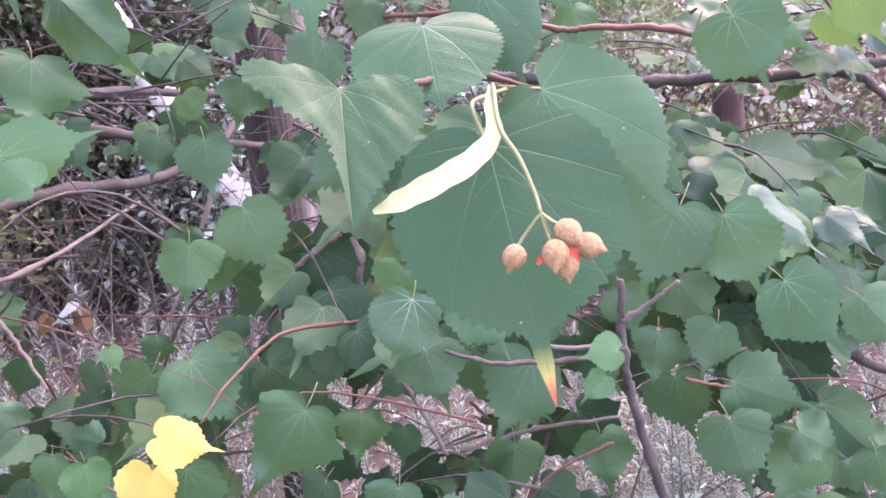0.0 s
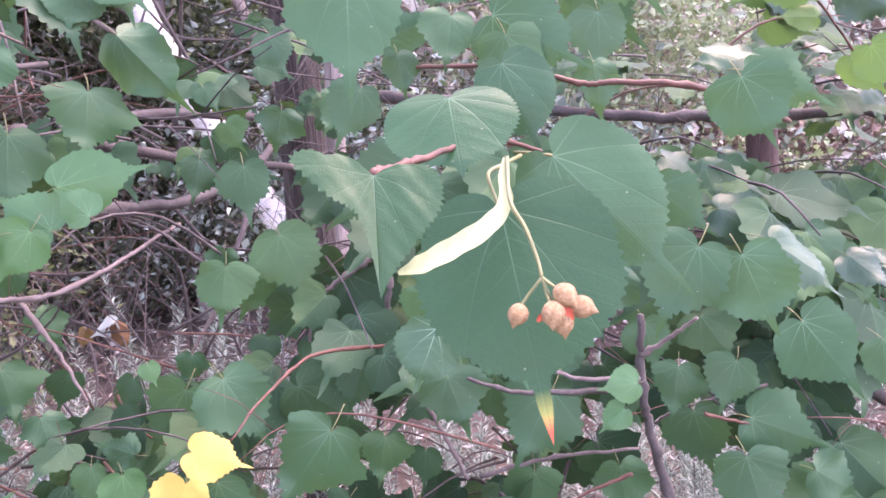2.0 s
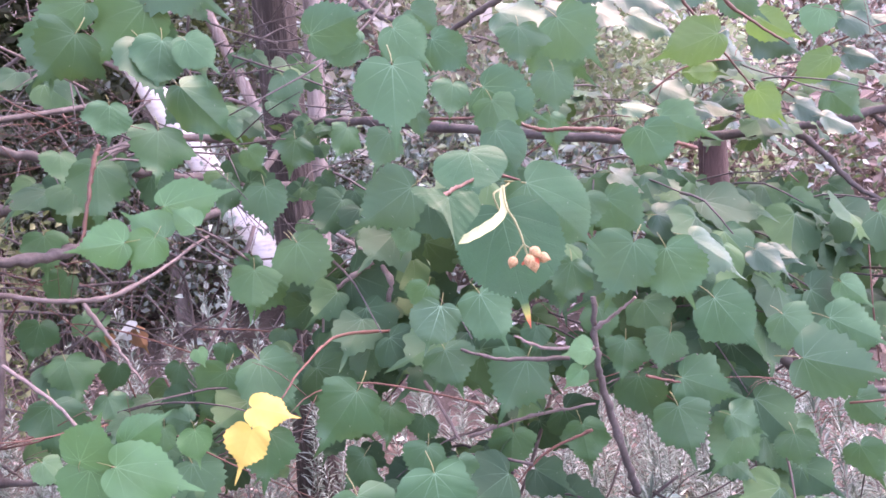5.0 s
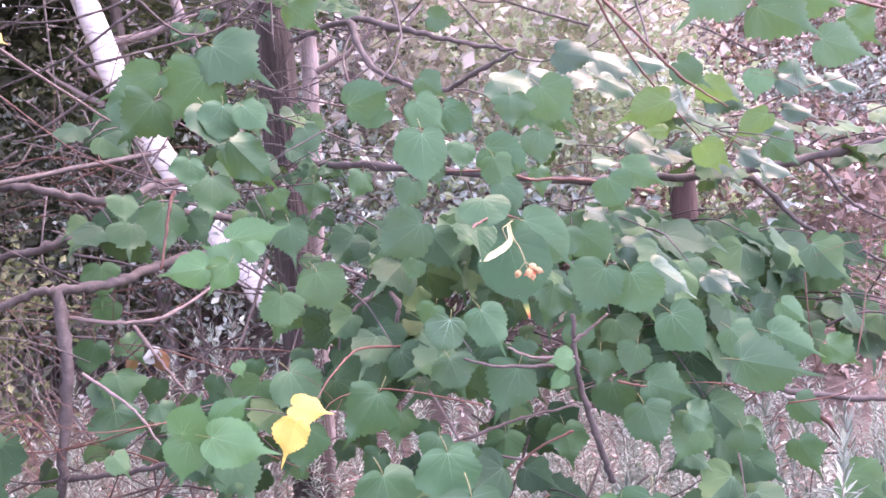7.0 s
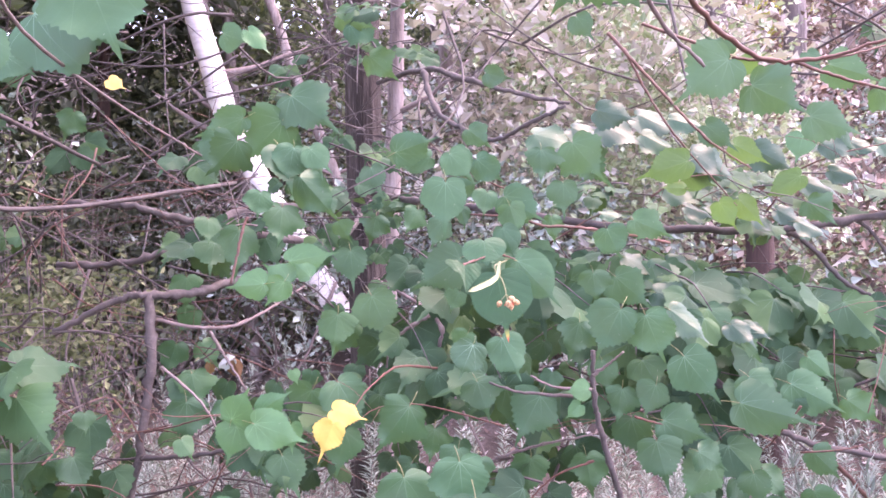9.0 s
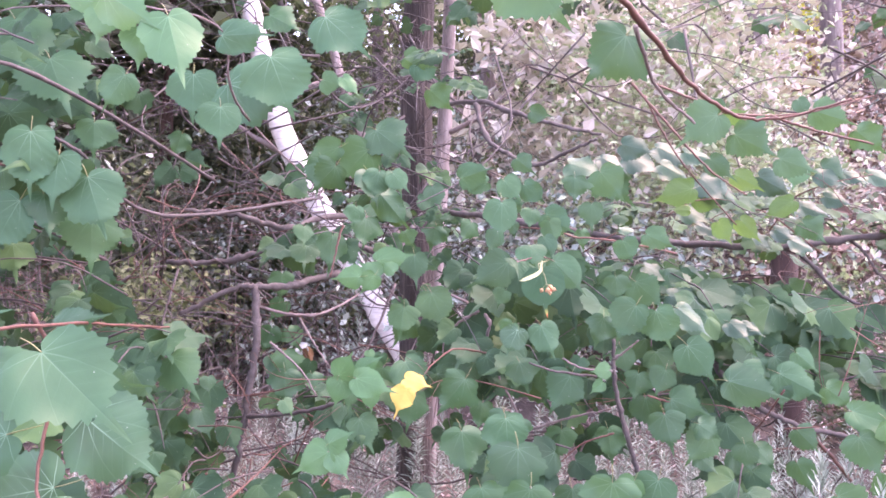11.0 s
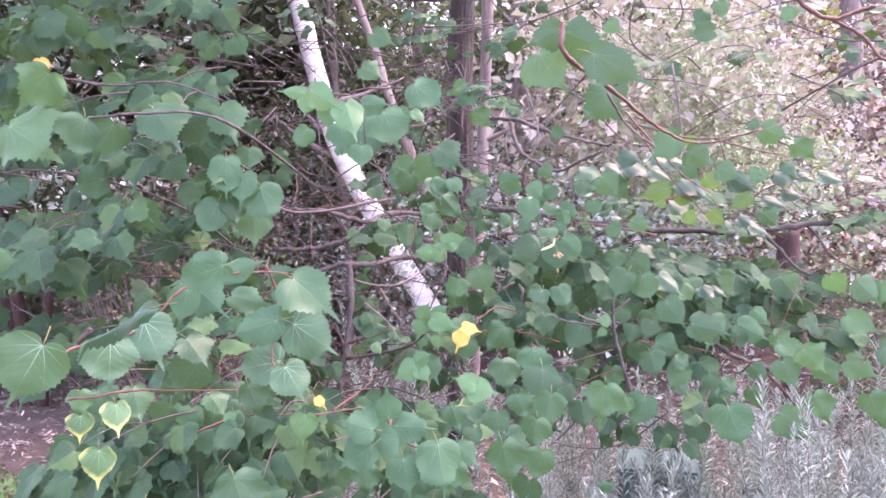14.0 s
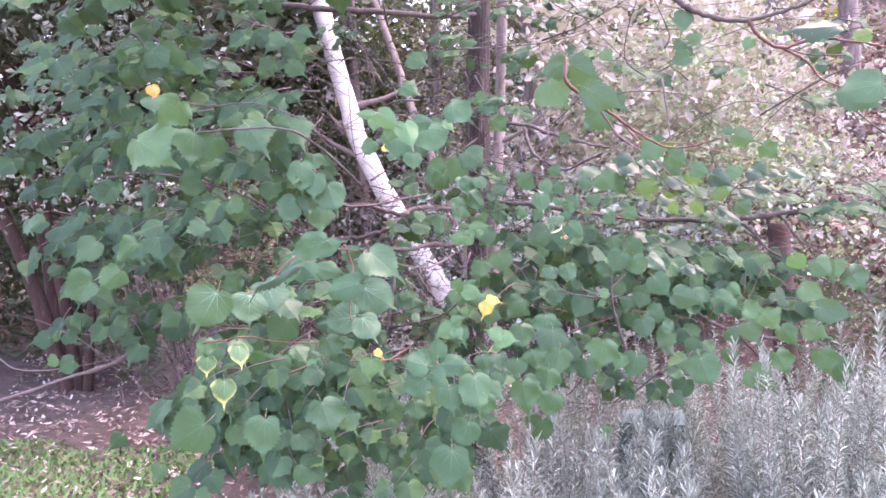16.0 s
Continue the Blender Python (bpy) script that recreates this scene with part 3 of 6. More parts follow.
# limbs, branches and twigs, as lines from thick to thin end
bough("limb", "limb", 0.013, 0.0095, [(-0.688, 2.9, 1.814), (-0.468, 2.4, 1.751), (-0.218, 1.95, 1.703), (0.306, 1.66, 1.612), (0.512, 1.64, 1.596), (0.768, 1.6, 1.59), (0.923, 1.6, 1.607), (1.19, 1.62, 1.643), (1.442, 1.7, 1.687)])
bough("branch", "limb", 0.011, 0.005, [(-0.642, 2.9, 2.331), (-0.267, 1.9, 2.153), (-0.107, 1.66, 2.065), (0.071, 1.62, 2.001), (0.205, 1.6, 1.968)])
bough("branch", "limb", 0.009, 0.004, [(-0.243, 1.72, 2.107), (-0.186, 1.6, 1.963), (-0.1, 1.5, 1.891), (0.001, 1.4, 1.844), (0.108, 1.3, 1.875), (0.18, 1.25, 1.901)])
bough("branch", "limb", 0.012, 0.007, [(-0.69, 2.9, 1.762), (-0.63, 1.9, 1.512), (-0.655, 1.25, 1.487), (-0.675, 1.05, 1.465), (-0.751, 0.96, 1.467), (-0.81, 0.94, 1.459), (-0.953, 0.92, 1.389)])
bough("branch", "limb", 0.011, 0.008, [(-0.751, 0.96, 1.467), (-0.738, 0.94, 1.349), (-0.748, 0.92, 1.193), (-0.765, 0.9, 1.053), (-0.791, 0.9, 0.939)])
bough("branch", "limb", 0.006, 0.003, [(-0.753, 0.91, 1.117), (-0.563, 0.8, 1.16), (-0.428, 0.7, 1.212), (-0.317, 0.48, 1.3)])
bough("branch", "limb", 0.014, 0.008, [(-0.726, 2.9, 1.528), (-0.778, 1.9, 1.591), (-0.754, 1.4, 1.622), (-0.854, 1.3, 1.649), (-0.968, 1.25, 1.683), (-1.117, 1.2, 1.691)])
bough("branch", "limb", 0.014, 0.009, [(-0.719, 2.9, 1.711), (-0.923, 2.1, 1.715), (-0.906, 1.6, 1.623), (-0.975, 1.5, 1.562), (-1.109, 1.45, 1.526), (-1.28, 1.4, 1.524)])
bough("twig", "twig", 0.0032, 0.002, [(-0.43, 0.74, 1.628), (-0.434, 0.73, 1.606), (-0.439, 0.72, 1.573), (-0.447, 0.7, 1.506)])
bough("branch", "grey", 0.006, 0.003, [(-0.678, 2.9, 1.395), (-0.176, 1.35, 1.385), (-0.132, 1.2, 1.299), (-0.091, 1.15, 1.206), (-0.053, 1.12, 1.147), (-0.013, 1.1, 1.072)])
bough("branch", "grey", 0.006, 0.003, [(-0.164, 1.25, 1.389), (-0.218, 1.24, 1.358), (-0.277, 1.23, 1.311)])
bough("twig", "grey", 0.003, 0.0015, [(-0.269, 1.23, 1.313), (-0.274, 1.22, 1.207), (-0.291, 1.2, 1.072)])
bough("branch", "limb", 0.007, 0.0045, [(0.283, 1, 1), (0.259, 0.98, 1.078), (0.231, 0.96, 1.187), (0.219, 0.95, 1.246), (0.216, 0.94, 1.349)])
bough("twig", "grey", 0.0035, 0.002, [(0.214, 0.94, 1.269), (0.136, 0.93, 1.277), (0.09, 0.92, 1.3)])
bough("twig", "grey", 0.0035, 0.0018, [(0.217, 0.94, 1.299), (0.245, 0.92, 1.324), (0.273, 0.9, 1.352)])
bough("twig", "grey", 0.004, 0.002, [(0.006, 1.1, 1.076), (0.104, 1.06, 1.119), (0.215, 0.97, 1.168)])
bough("branch", "limb", 0.01, 0.005, [(0.461, 1.3, 1.34), (0.543, 1.22, 1.206), (0.626, 1.2, 1.141), (0.739, 1.2, 1.093), (0.877, 1.2, 1.069), (1.002, 1.2, 1.056)])
bough("branch", "twig", 0.006, 0.003, [(0.739, 1.2, 1.093), (0.838, 1.2, 0.981), (0.888, 1.2, 0.902)])
bough("branch", "limb", 0.008, 0.004, [(0.775, 1.62, 1.59), (0.853, 1.62, 1.559), (0.951, 1.6, 1.443), (1.064, 1.58, 1.378), (1.198, 1.55, 1.294)])
bough("branch", "limb", 0.006, 0.003, [(0.993, 1.62, 1.615), (1.03, 1.6, 1.573), (1.08, 1.58, 1.49), (1.204, 1.56, 1.41)])
bough("twig", "twig", 0.0028, 0.0015, [(0.284, 0.66, 1.927), (0.391, 0.62, 1.869), (0.429, 0.61, 1.851), (0.51, 0.63, 1.848), (0.606, 0.66, 1.861), (0.729, 0.7, 1.897)])
bough("twig", "twig", 0.003, 0.002, [(0.51, 0.63, 1.848), (0.597, 0.66, 1.823), (0.728, 0.7, 1.796)])
bough("twig", "twig", 0.004, 0.0015, [(0.261, 1, 2.005), (0.355, 0.98, 1.887), (0.449, 0.97, 1.777), (0.54, 0.98, 1.712)])
bough("twig", "twig", 0.003, 0.0015, [(0.294, 1, 1.972), (0.337, 1, 1.881), (0.406, 1.02, 1.78), (0.541, 1.1, 1.642)])
bough("twig", "twig", 0.003, 0.0015, [(0.72, 1.5, 1.639), (0.777, 1.45, 1.737), (0.87, 1.4, 1.778), (0.981, 1.4, 1.802)])
bough("twig", "twig", 0.0026, 0.0016, [(0.356, 0.85, 1.566), (0.215, 0.62, 1.59), (0.148, 0.6, 1.597), (0.119, 0.6, 1.599), (0.072, 0.6, 1.614), (0.001, 0.62, 1.62)])
bough("twig", "twig", 0.0016, 0.0011, [(0.023, 0.275, 1.55), (0.026, 0.3, 1.551), (0.031, 0.33, 1.553), (0.056, 0.38, 1.56), (0.08, 0.39, 1.553)])
bough("branch", "grey", 0.006, 0.003, [(-0.559, 1.8, 1.443), (-0.634, 1.75, 1.238), (-0.694, 1.7, 1.122)])
bough("twig", "grey", 0.003, 0.0015, [(-0.639, 0.8, 1.335), (-0.549, 0.78, 1.271), (-0.502, 0.76, 1.215)])
bough("branch", "grey", 0.004, 0.002, [(-0.677, 1.1, 1.369), (-0.629, 1.1, 1.292), (-0.559, 1.05, 1.227)])
bough("branch", "grey", 0.005, 0.003, [(-0.775, 1, 1.41), (-0.667, 1.05, 1.383), (-0.586, 1.1, 1.392), (-0.505, 1.3, 1.462)])
bough("twig", "twig", 0.0022, 0.0012, [(-0.804, 0.9, 1.247), (-0.766, 0.9, 1.199), (-0.74, 0.9, 1.154)])
bough("twig", "twig", 0.0022, 0.0012, [(-0.741, 0.91, 1.173), (-0.65, 0.85, 1.201), (-0.533, 0.8, 1.239)])
bough("twig", "twig", 0.003, 0.0012, [(-0.112, 1.1, 1.281), (-0.187, 0.95, 1.312), (-0.225, 0.85, 1.289), (-0.247, 0.8, 1.26)])
bough("twig", "twig", 0.003, 0.0014, [(0.227, 1.1, 1.075), (0.139, 1.08, 1.045), (0.076, 1.06, 0.992)])
bough("twig", "twig", 0.003, 0.0014, [(0.305, 1, 1.201), (0.356, 1, 1.186), (0.412, 1, 1.175)])
bough("branch", "grey", 0.009, 0.006, [(-1.595, 0.6, 1.24), (-1.76, 0.62, 1.11), (-1.94, 0.64, 0.98), (-2.23, 0.66, 0.89), (-2.48, 0.68, 0.81), (-3.0, 0.72, 0.66)])
bough("twig", "grey", 0.003, 0.0015, [(-2.653, 0.702, 0.969), (-2.526, 0.702, 0.911), (-2.204, 0.655, 0.94), (-1.815, 0.608, 1.021)])
bough("twig", "grey", 0.002, 0.001, [(-2.303, 0.702, 1.097), (-2.023, 0.655, 1.087), (-1.828, 0.608, 1.076)])
bough("limb", "limb", 0.02, 0.016, [(-1.77, 2.0, 2.98), (-1.29, 2.2, 2.96), (-0.89, 2.6, 3.02), (-0.74, 2.93, 3.12)])
bough("branch", "limb", 0.011, 0.006, [(0.451, 0.6, 2.383), (0.5, 0.6, 2.344), (0.568, 0.6, 2.305), (0.702, 0.6, 2.278), (0.852, 0.6, 2.308), (0.944, 0.6, 2.339)])
bough("branch", "twig", 0.008, 0.003, [(0.711, 0.6, 2.277), (0.749, 0.6, 2.216), (0.823, 0.6, 2.17), (0.924, 0.6, 2.196), (1.032, 0.6, 2.18), (1.173, 0.6, 2.144)])
bough("branch", "twig", 0.005, 0.002, [(0.823, 0.6, 2.17), (0.905, 0.6, 2.114), (0.951, 0.6, 2.052), (1.067, 0.6, 1.996), (1.172, 0.6, 1.96)])
bough("twig", "twig", 0.0035, 0.002, [(-0.747, -0.584, 1.33), (-0.764, -0.484, 1.342), (-0.691, -0.484, 1.361), (-0.67, -0.408, 1.378), (-0.612, -0.346, 1.456), (-0.534, -0.15, 1.473), (-0.585, 0.232, 1.431)])
bough("twig", "twig", 0.003, 0.0018, [(-0.548, -0.15, 1.488), (-0.53, -0.13, 1.422), (-0.525, -0.15, 1.359), (-0.523, -0.17, 1.273), (-0.487, -0.18, 1.264)])
bough("twig", "twig", 0.0035, 0.0018, [(-0.429, 0.232, 1.093), (-0.316, 0.044, 1.117), (-0.278, -0.08, 1.108), (-0.2, -0.1, 1.079), (-0.132, -0.09, 1.062)])
bough("twig", "twig", 0.003, 0.0015, [(-0.536, 0.232, 1.081), (-0.552, 0.514, 1.083), (-0.607, 0.796, 1.068)])
bough("branch", "twig", 0.006, 0.002, [(0.107, -0.022, 2.026), (0.113, -0.022, 1.956), (0.204, 0.138, 1.914), (0.314, 0.373, 1.863), (0.409, 0.467, 1.823), (0.487, 0.476, 1.816), (0.598, 0.439, 1.84)])
bough("twig", "grey", 0.004, 0.002, [(0.204, 0.138, 1.897), (0.253, 0.326, 1.85), (0.33, 0.42, 1.801)])
bough("branch", "limb", 0.005, 0.0025, [(-0.935, 1.078, 1.773), (-0.858, 0.232, 1.887), (-1.0, 0.044, 1.884), (-1.173, 0.044, 1.877), (-1.407, 0.044, 1.878)])
bough("branch", "limb", 0.005, 0.0025, [(-1.282, 1.078, 1.527), (-1.16, 0.514, 1.657), (-1.317, 0.326, 1.737), (-1.501, 0.232, 1.767), (-1.665, 0.232, 1.754)])
bough("branch", "limb", 0.004, 0.002, [(-1.421, 0.232, 2.047), (-1.227, 0.232, 2.011), (-1.008, 0.185, 1.998), (-0.858, 0.232, 1.944)])
bough("branch", "grey", 0.002, 0.0012, [(-0.607, 1.078, 1.744), (-0.404, 0.138, 1.787), (-0.37, -0.003, 1.876), (-0.446, -0.1, 1.886)])
bough("branch", "limb", 0.005, 0.0025, [(-0.636, 1.178, 1.729), (-0.821, 0.608, 1.647), (-0.838, 0.326, 1.76), (-0.885, 0.279, 1.789)])
bough("twig", "twig", 0.003, 0.0015, [(-0.91, -0.338, 1.208), (-0.832, -0.35, 1.219), (-0.788, -0.3, 1.224), (-0.809, -0.05, 1.177), (-0.7, 0.091, 1.155)])
bough("twig", "twig", 0.003, 0.0015, [(-0.809, -0.05, 1.065), (-0.708, 0.044, 1.099), (-0.537, 0.044, 1.107), (-0.453, 0.232, 1.092)])
bough("branch", "limb", 0.004, 0.002, [(0.175, 0.95, 1.252), (0.067, 0.9, 1.271), (0.007, 0.9, 1.29)])

# leaf sprays: base, tip, facing, width, kind
spray([
    (0.061, 0.325, 1.533, 0.074, 0.29, 1.461, -0.02, -0.98, 0.17, 1.06, 'h0'),
    (0.084, 0.375, 1.551, 0.137, 0.363, 1.494, -0.09, -0.95, 0.3, 0.82, 'h1'),
    (0.041, 0.37, 1.578, 0.047, 0.342, 1.545, 0.0, -0.86, 0.50, 1.5, 'h2'),
    (0.064, 0.4, 1.594, 0.08, 0.39, 1.552, -0.03, -0.99, 0.13, 0.9, 'h1'),
    (0.027, 0.255, 1.55, 0.03, 0.235, 1.521, 0.17, -0.99, 0.04, 0.86, 'hc'),
])
spray([
    (-0.28, 0.775, 1.259, -0.214, 0.767, 1.244, 0.21, -0.83, 0.52, 0.88, 'Y'),
    (-0.271, 0.735, 1.242, -0.295, 0.727, 1.18, 0.21, -0.82, 0.53, 1.05, 'Y'),
    (-0.346, 0.46, 1.318, -0.317, 0.454, 1.365, 0.35, -0.84, 0.42, 1.1, 'y'),
    (-0.311, 0.48, 1.326, -0.261, 0.473, 1.357, 0.32, -0.85, 0.41, 0.78, 'y'),
    (-0.307, 0.45, 1.314, -0.225, 0.44, 1.291, 0.04, -0.96, 0.27, 0.8, 'y'),
    (-0.343, 0.47, 1.305, -0.357, 0.463, 1.25, 0.34, -0.84, 0.43, 1.1, 'y'),
    (-0.346, 0.6, 1.511, -0.41, 0.592, 1.506, 0.33, -0.93, 0.16, 0.95, 'y'),
    (-0.317, 0.64, 1.511, -0.36, 0.633, 1.544, 0.3, -0.94, 0.16, 1.05, 'y'),
    (-0.325, 0.67, 1.546, -0.236, 0.659, 1.561, 0.3, -0.93, 0.23, 0.75, 'y'),
])
spray([
    (-0.276, 0.63, 1.522, -0.302, 0.626, 1.546, 0.27, -0.95, 0.15, 1.1, 'y'),
    (-0.315, 0.61, 1.513, -0.346, 0.604, 1.472, 0.31, -0.94, 0.16, 1.05, 'y'),
    (-0.342, 0.38, 1.184, -0.408, 0.37, 1.143, 0.22, -0.88, 0.42, 1, 'y'),
    (-0.339, 0.38, 1.201, -0.29, 0.374, 1.227, 0.22, -0.88, 0.41, 1, 'y'),
    (-0.33, 0.38, 1.182, -0.298, 0.373, 1.137, 0.22, -0.88, 0.42, 1, 'y'),
    (-1.416, 0.162, 2.082, -1.391, 0.156, 2.03, 0.65, -0.75, 0.11, 1, 'o'),
    (-0.897, 1.74, 1.196, -0.962, 1.731, 1.164, 0.35, -0.82, 0.46, 0.8, 'w'),
    (-0.897, 1.74, 1.189, -0.861, 1.731, 1.126, 0.35, -0.82, 0.46, 0.8, 'b'),
    (-0.977, 1.75, 1.178, -0.998, 1.743, 1.127, 0.37, -0.81, 0.46, 0.8, 'b'),
])
spray([
    (-0.73, 0.789, 1.908, -0.693, 0.784, 1.888, 0.51, -0.85, 0.14, 0.9, 'Y'),
    (-0.565, 0.185, 1.122, -0.537, 0.18, 1.096, 0.33, -0.83, 0.46, 0.9, 'Y'),
    (-0.577, 0.044, 1.052, -0.563, 0.04, 1.023, 0.35, -0.8, 0.5, 0.8, 'Y'),
])
spray([
    (-0.024, 0.5, 1.665, -0.024, 0.486, 1.588, 0.22, -0.97, -0.06, 1, 'p'),
    (-0.047, 0.64, 1.609, -0.067, 0.628, 1.565, 0.1, -0.98, 0.15, 1, 'g'),
    (-0.013, 0.62, 1.63, -0.008, 0.617, 1.596, 0.14, -0.99, 0.08, 0.9, 'g'),
    (0.029, 0.62, 1.656, 0.024, 0.608, 1.615, 0.21, -0.97, 0.08, 1.15, 'g'),
    (0.06, 0.57, 1.645, 0.118, 0.549, 1.606, -0.32, -0.95, -0.03, 0.95, 'p'),
    (0.068, 0.56, 1.63, 0.082, 0.553, 1.581, -0.04, -1, -0.03, 1.1, 'g'),
    (0.132, 0.62, 1.613, 0.137, 0.614, 1.57, -0.03, -0.97, 0.25, 0.85, 'g'),
    (0.157, 0.78, 1.678, 0.158, 0.773, 1.618, 0.12, -0.99, -0.07, 1.1, 'g'),
    (0.118, 0.82, 1.745, 0.116, 0.809, 1.685, -0.1, -0.99, -0.02, 1.2, 'g'),
])
spray([
    (0.18, 0.9, 1.767, 0.236, 0.882, 1.692, -0.29, -0.95, 0.08, 1.1, 'g'),
    (0.007, 0.7, 1.718, 0.053, 0.686, 1.676, 0.11, -0.97, -0.23, 0.9, 'p'),
    (-0.031, 0.62, 1.72, 0.007, 0.611, 1.677, 0.31, -0.95, -0.09, 1, 'p'),
    (0.213, 0.54, 1.591, 0.231, 0.532, 1.547, -0.4, -0.91, 0.09, 1.25, 'p'),
    (0.275, 0.72, 1.608, 0.335, 0.699, 1.578, -0.1, -0.97, 0.22, 0.9, 'g'),
    (0.213, 0.62, 1.616, 0.251, 0.619, 1.614, -0.09, -0.73, 0.68, 0.75, 'u'),
    (0.389, 0.85, 1.718, 0.296, 0.826, 1.687, -0.21, -0.98, -0.06, 0.75, 'v'),
    (0.383, 0.85, 1.668, 0.337, 0.839, 1.67, -0.46, -0.87, 0.17, 0.7, 'v'),
    (0.459, 0.9, 1.641, 0.483, 0.88, 1.589, -0.58, -0.79, 0.21, 0.95, 'v'),
])
spray([
    (0.263, 0.85, 1.441, 0.214, 0.838, 1.352, -0.43, -0.87, 0.22, 1.1, 'g'),
    (0.311, 0.86, 1.428, 0.341, 0.839, 1.343, -0.45, -0.81, 0.38, 1.15, 'p'),
    (0.374, 0.95, 1.428, 0.45, 0.926, 1.37, -0.14, -0.62, 0.77, 0.9, 'u'),
    (0.389, 0.9, 1.343, 0.455, 0.896, 1.255, -0.19, -0.89, 0.42, 1, 'p'),
    (0.549, 1.05, 1.276, 0.595, 1.023, 1.211, -0.14, -0.87, 0.47, 1.15, 'g'),
    (0.526, 1.1, 1.382, 0.57, 1.057, 1.342, -0.32, -0.54, 0.78, 0.9, 'u'),
    (0.568, 1.15, 1.379, 0.612, 1.116, 1.357, -0.25, -0.54, 0.8, 0.7, 'u'),
    (0.193, 1, 1.397, 0.172, 0.978, 1.321, 0.2, -0.94, 0.28, 1.1, 'g'),
    (0.246, 1.08, 1.304, 0.262, 1.07, 1.235, -0.03, -0.89, 0.46, 1.1, 'g'),
])
spray([
    (0.286, 1.06, 1.246, 0.271, 1.044, 1.175, -0.28, -0.87, 0.41, 1.1, 'g'),
    (0.352, 1.02, 1.263, 0.325, 1.003, 1.198, -0.07, -0.92, 0.39, 1.1, 'g'),
    (0.364, 1, 1.193, 0.453, 0.971, 1.162, -0.27, -0.88, 0.39, 1.05, 'g'),
    (0.306, 1.06, 1.182, 0.33, 1.055, 1.088, -0.43, -0.85, 0.31, 1.05, 'g'),
    (0.342, 0.95, 1.162, 0.361, 0.927, 1.074, -0.12, -0.8, 0.59, 1.15, 'g'),
    (0.424, 0.95, 1.143, 0.478, 0.941, 1.111, -0.27, -0.81, 0.53, 1.2, 'g'),
    (0.543, 1, 1.085, 0.556, 0.987, 1.019, -0.32, -0.79, 0.51, 1.1, 'g'),
    (0.432, 1, 1.052, 0.479, 0.993, 1.009, -0.2, -0.74, 0.64, 1.1, 'g'),
    (0.109, 0.97, 1.248, 0.057, 0.948, 1.155, -0.11, -0.87, 0.48, 1.1, 'g'),
])
spray([
    (-0.018, 0.92, 1.286, 0.005, 0.905, 1.217, 0.18, -0.98, 0.13, 1.3, 'g'),
    (-0.01, 0.75, 1.387, -0.034, 0.733, 1.329, 0.12, -0.92, 0.37, 1.15, 'q'),
    (0.042, 0.77, 1.396, 0.076, 0.754, 1.324, 0.14, -0.95, 0.27, 1, 'p'),
    (-0.039, 0.95, 1.382, -0.064, 0.952, 1.335, 0.14, -0.95, 0.28, 1.2, 'g'),
    (0.203, 0.9, 1.277, 0.158, 0.892, 1.273, -0.12, -0.95, 0.28, 1.1, 'y'),
    (0.188, 0.9, 1.246, 0.157, 0.897, 1.219, -0.31, -0.82, 0.48, 1, 'y'),
    (0.085, 1.12, 1.071, 0.073, 1.111, 0.98, 0.22, -0.89, 0.39, 1.1, 'g'),
    (0.211, 1.12, 1.079, 0.224, 1.101, 0.988, 0.01, -0.97, 0.23, 1, 'g'),
    (-0.077, 1.12, 1.11, -0.083, 1.116, 1.051, -0.2, -0.92, 0.33, 1.2, 'g'),
])
spray([
    (-0.146, 0.837, 1.253, -0.213, 0.819, 1.164, 0.38, -0.83, 0.42, 1, 'g'),
    (-0.267, 0.8, 1.212, -0.282, 0.791, 1.128, 0.29, -0.76, 0.57, 1.1, 'g'),
    (-0.41, 1.05, 1.239, -0.47, 1.041, 1.146, 0.4, -0.85, 0.35, 1, 'g'),
    (-0.339, 1.02, 1.263, -0.277, 1.01, 1.168, 0.25, -0.86, 0.45, 1.05, 'g'),
    (-0.163, 1.12, 1.25, -0.188, 1.108, 1.172, 0.26, -0.95, 0.18, 1, 'g'),
    (-0.442, 0.95, 1.186, -0.493, 0.944, 1.205, 0.21, -0.94, 0.27, 1, 'g'),
    (-0.374, 0.8, 1.223, -0.371, 0.797, 1.168, 0.57, -0.74, 0.37, 1.05, 'y'),
    (-0.441, 0.85, 1.212, -0.446, 0.841, 1.161, 0.21, -0.75, 0.63, 0.9, 'g'),
    (-0.417, 0.9, 1.652, -0.421, 0.881, 1.571, 0.67, -0.74, 0.04, 1.35, 'g'),
])
spray([
    (-0.627, 1, 1.634, -0.619, 0.983, 1.58, 0.68, -0.73, 0.01, 1.2, 'g'),
    (-0.496, 0.86, 1.605, -0.5, 0.848, 1.51, 0.62, -0.78, -0.02, 0.95, 'g'),
    (-0.376, 0.67, 1.668, -0.38, 0.667, 1.622, 0.73, -0.68, 0, 1.35, 'p'),
    (-0.385, 0.8, 1.762, -0.353, 0.781, 1.678, 0.59, -0.81, -0.04, 0.95, 'g'),
    (-0.384, 0.92, 1.715, -0.306, 0.915, 1.626, 0.29, -0.96, -0.03, 0.8, 'c'),
    (-0.318, 0.8, 1.761, -0.295, 0.782, 1.702, 0.52, -0.85, -0.12, 1, 'p'),
    (-0.514, 0.82, 1.792, -0.518, 0.807, 1.71, 0.63, -0.77, 0.08, 1.1, 'g'),
    (-0.308, 1.3, 1.641, -0.321, 1.288, 1.568, 0.46, -0.84, 0.28, 1.2, 'g'),
    (-0.319, 1.3, 1.769, -0.288, 1.284, 1.699, 0.35, -0.93, -0.1, 1, 'g'),
])
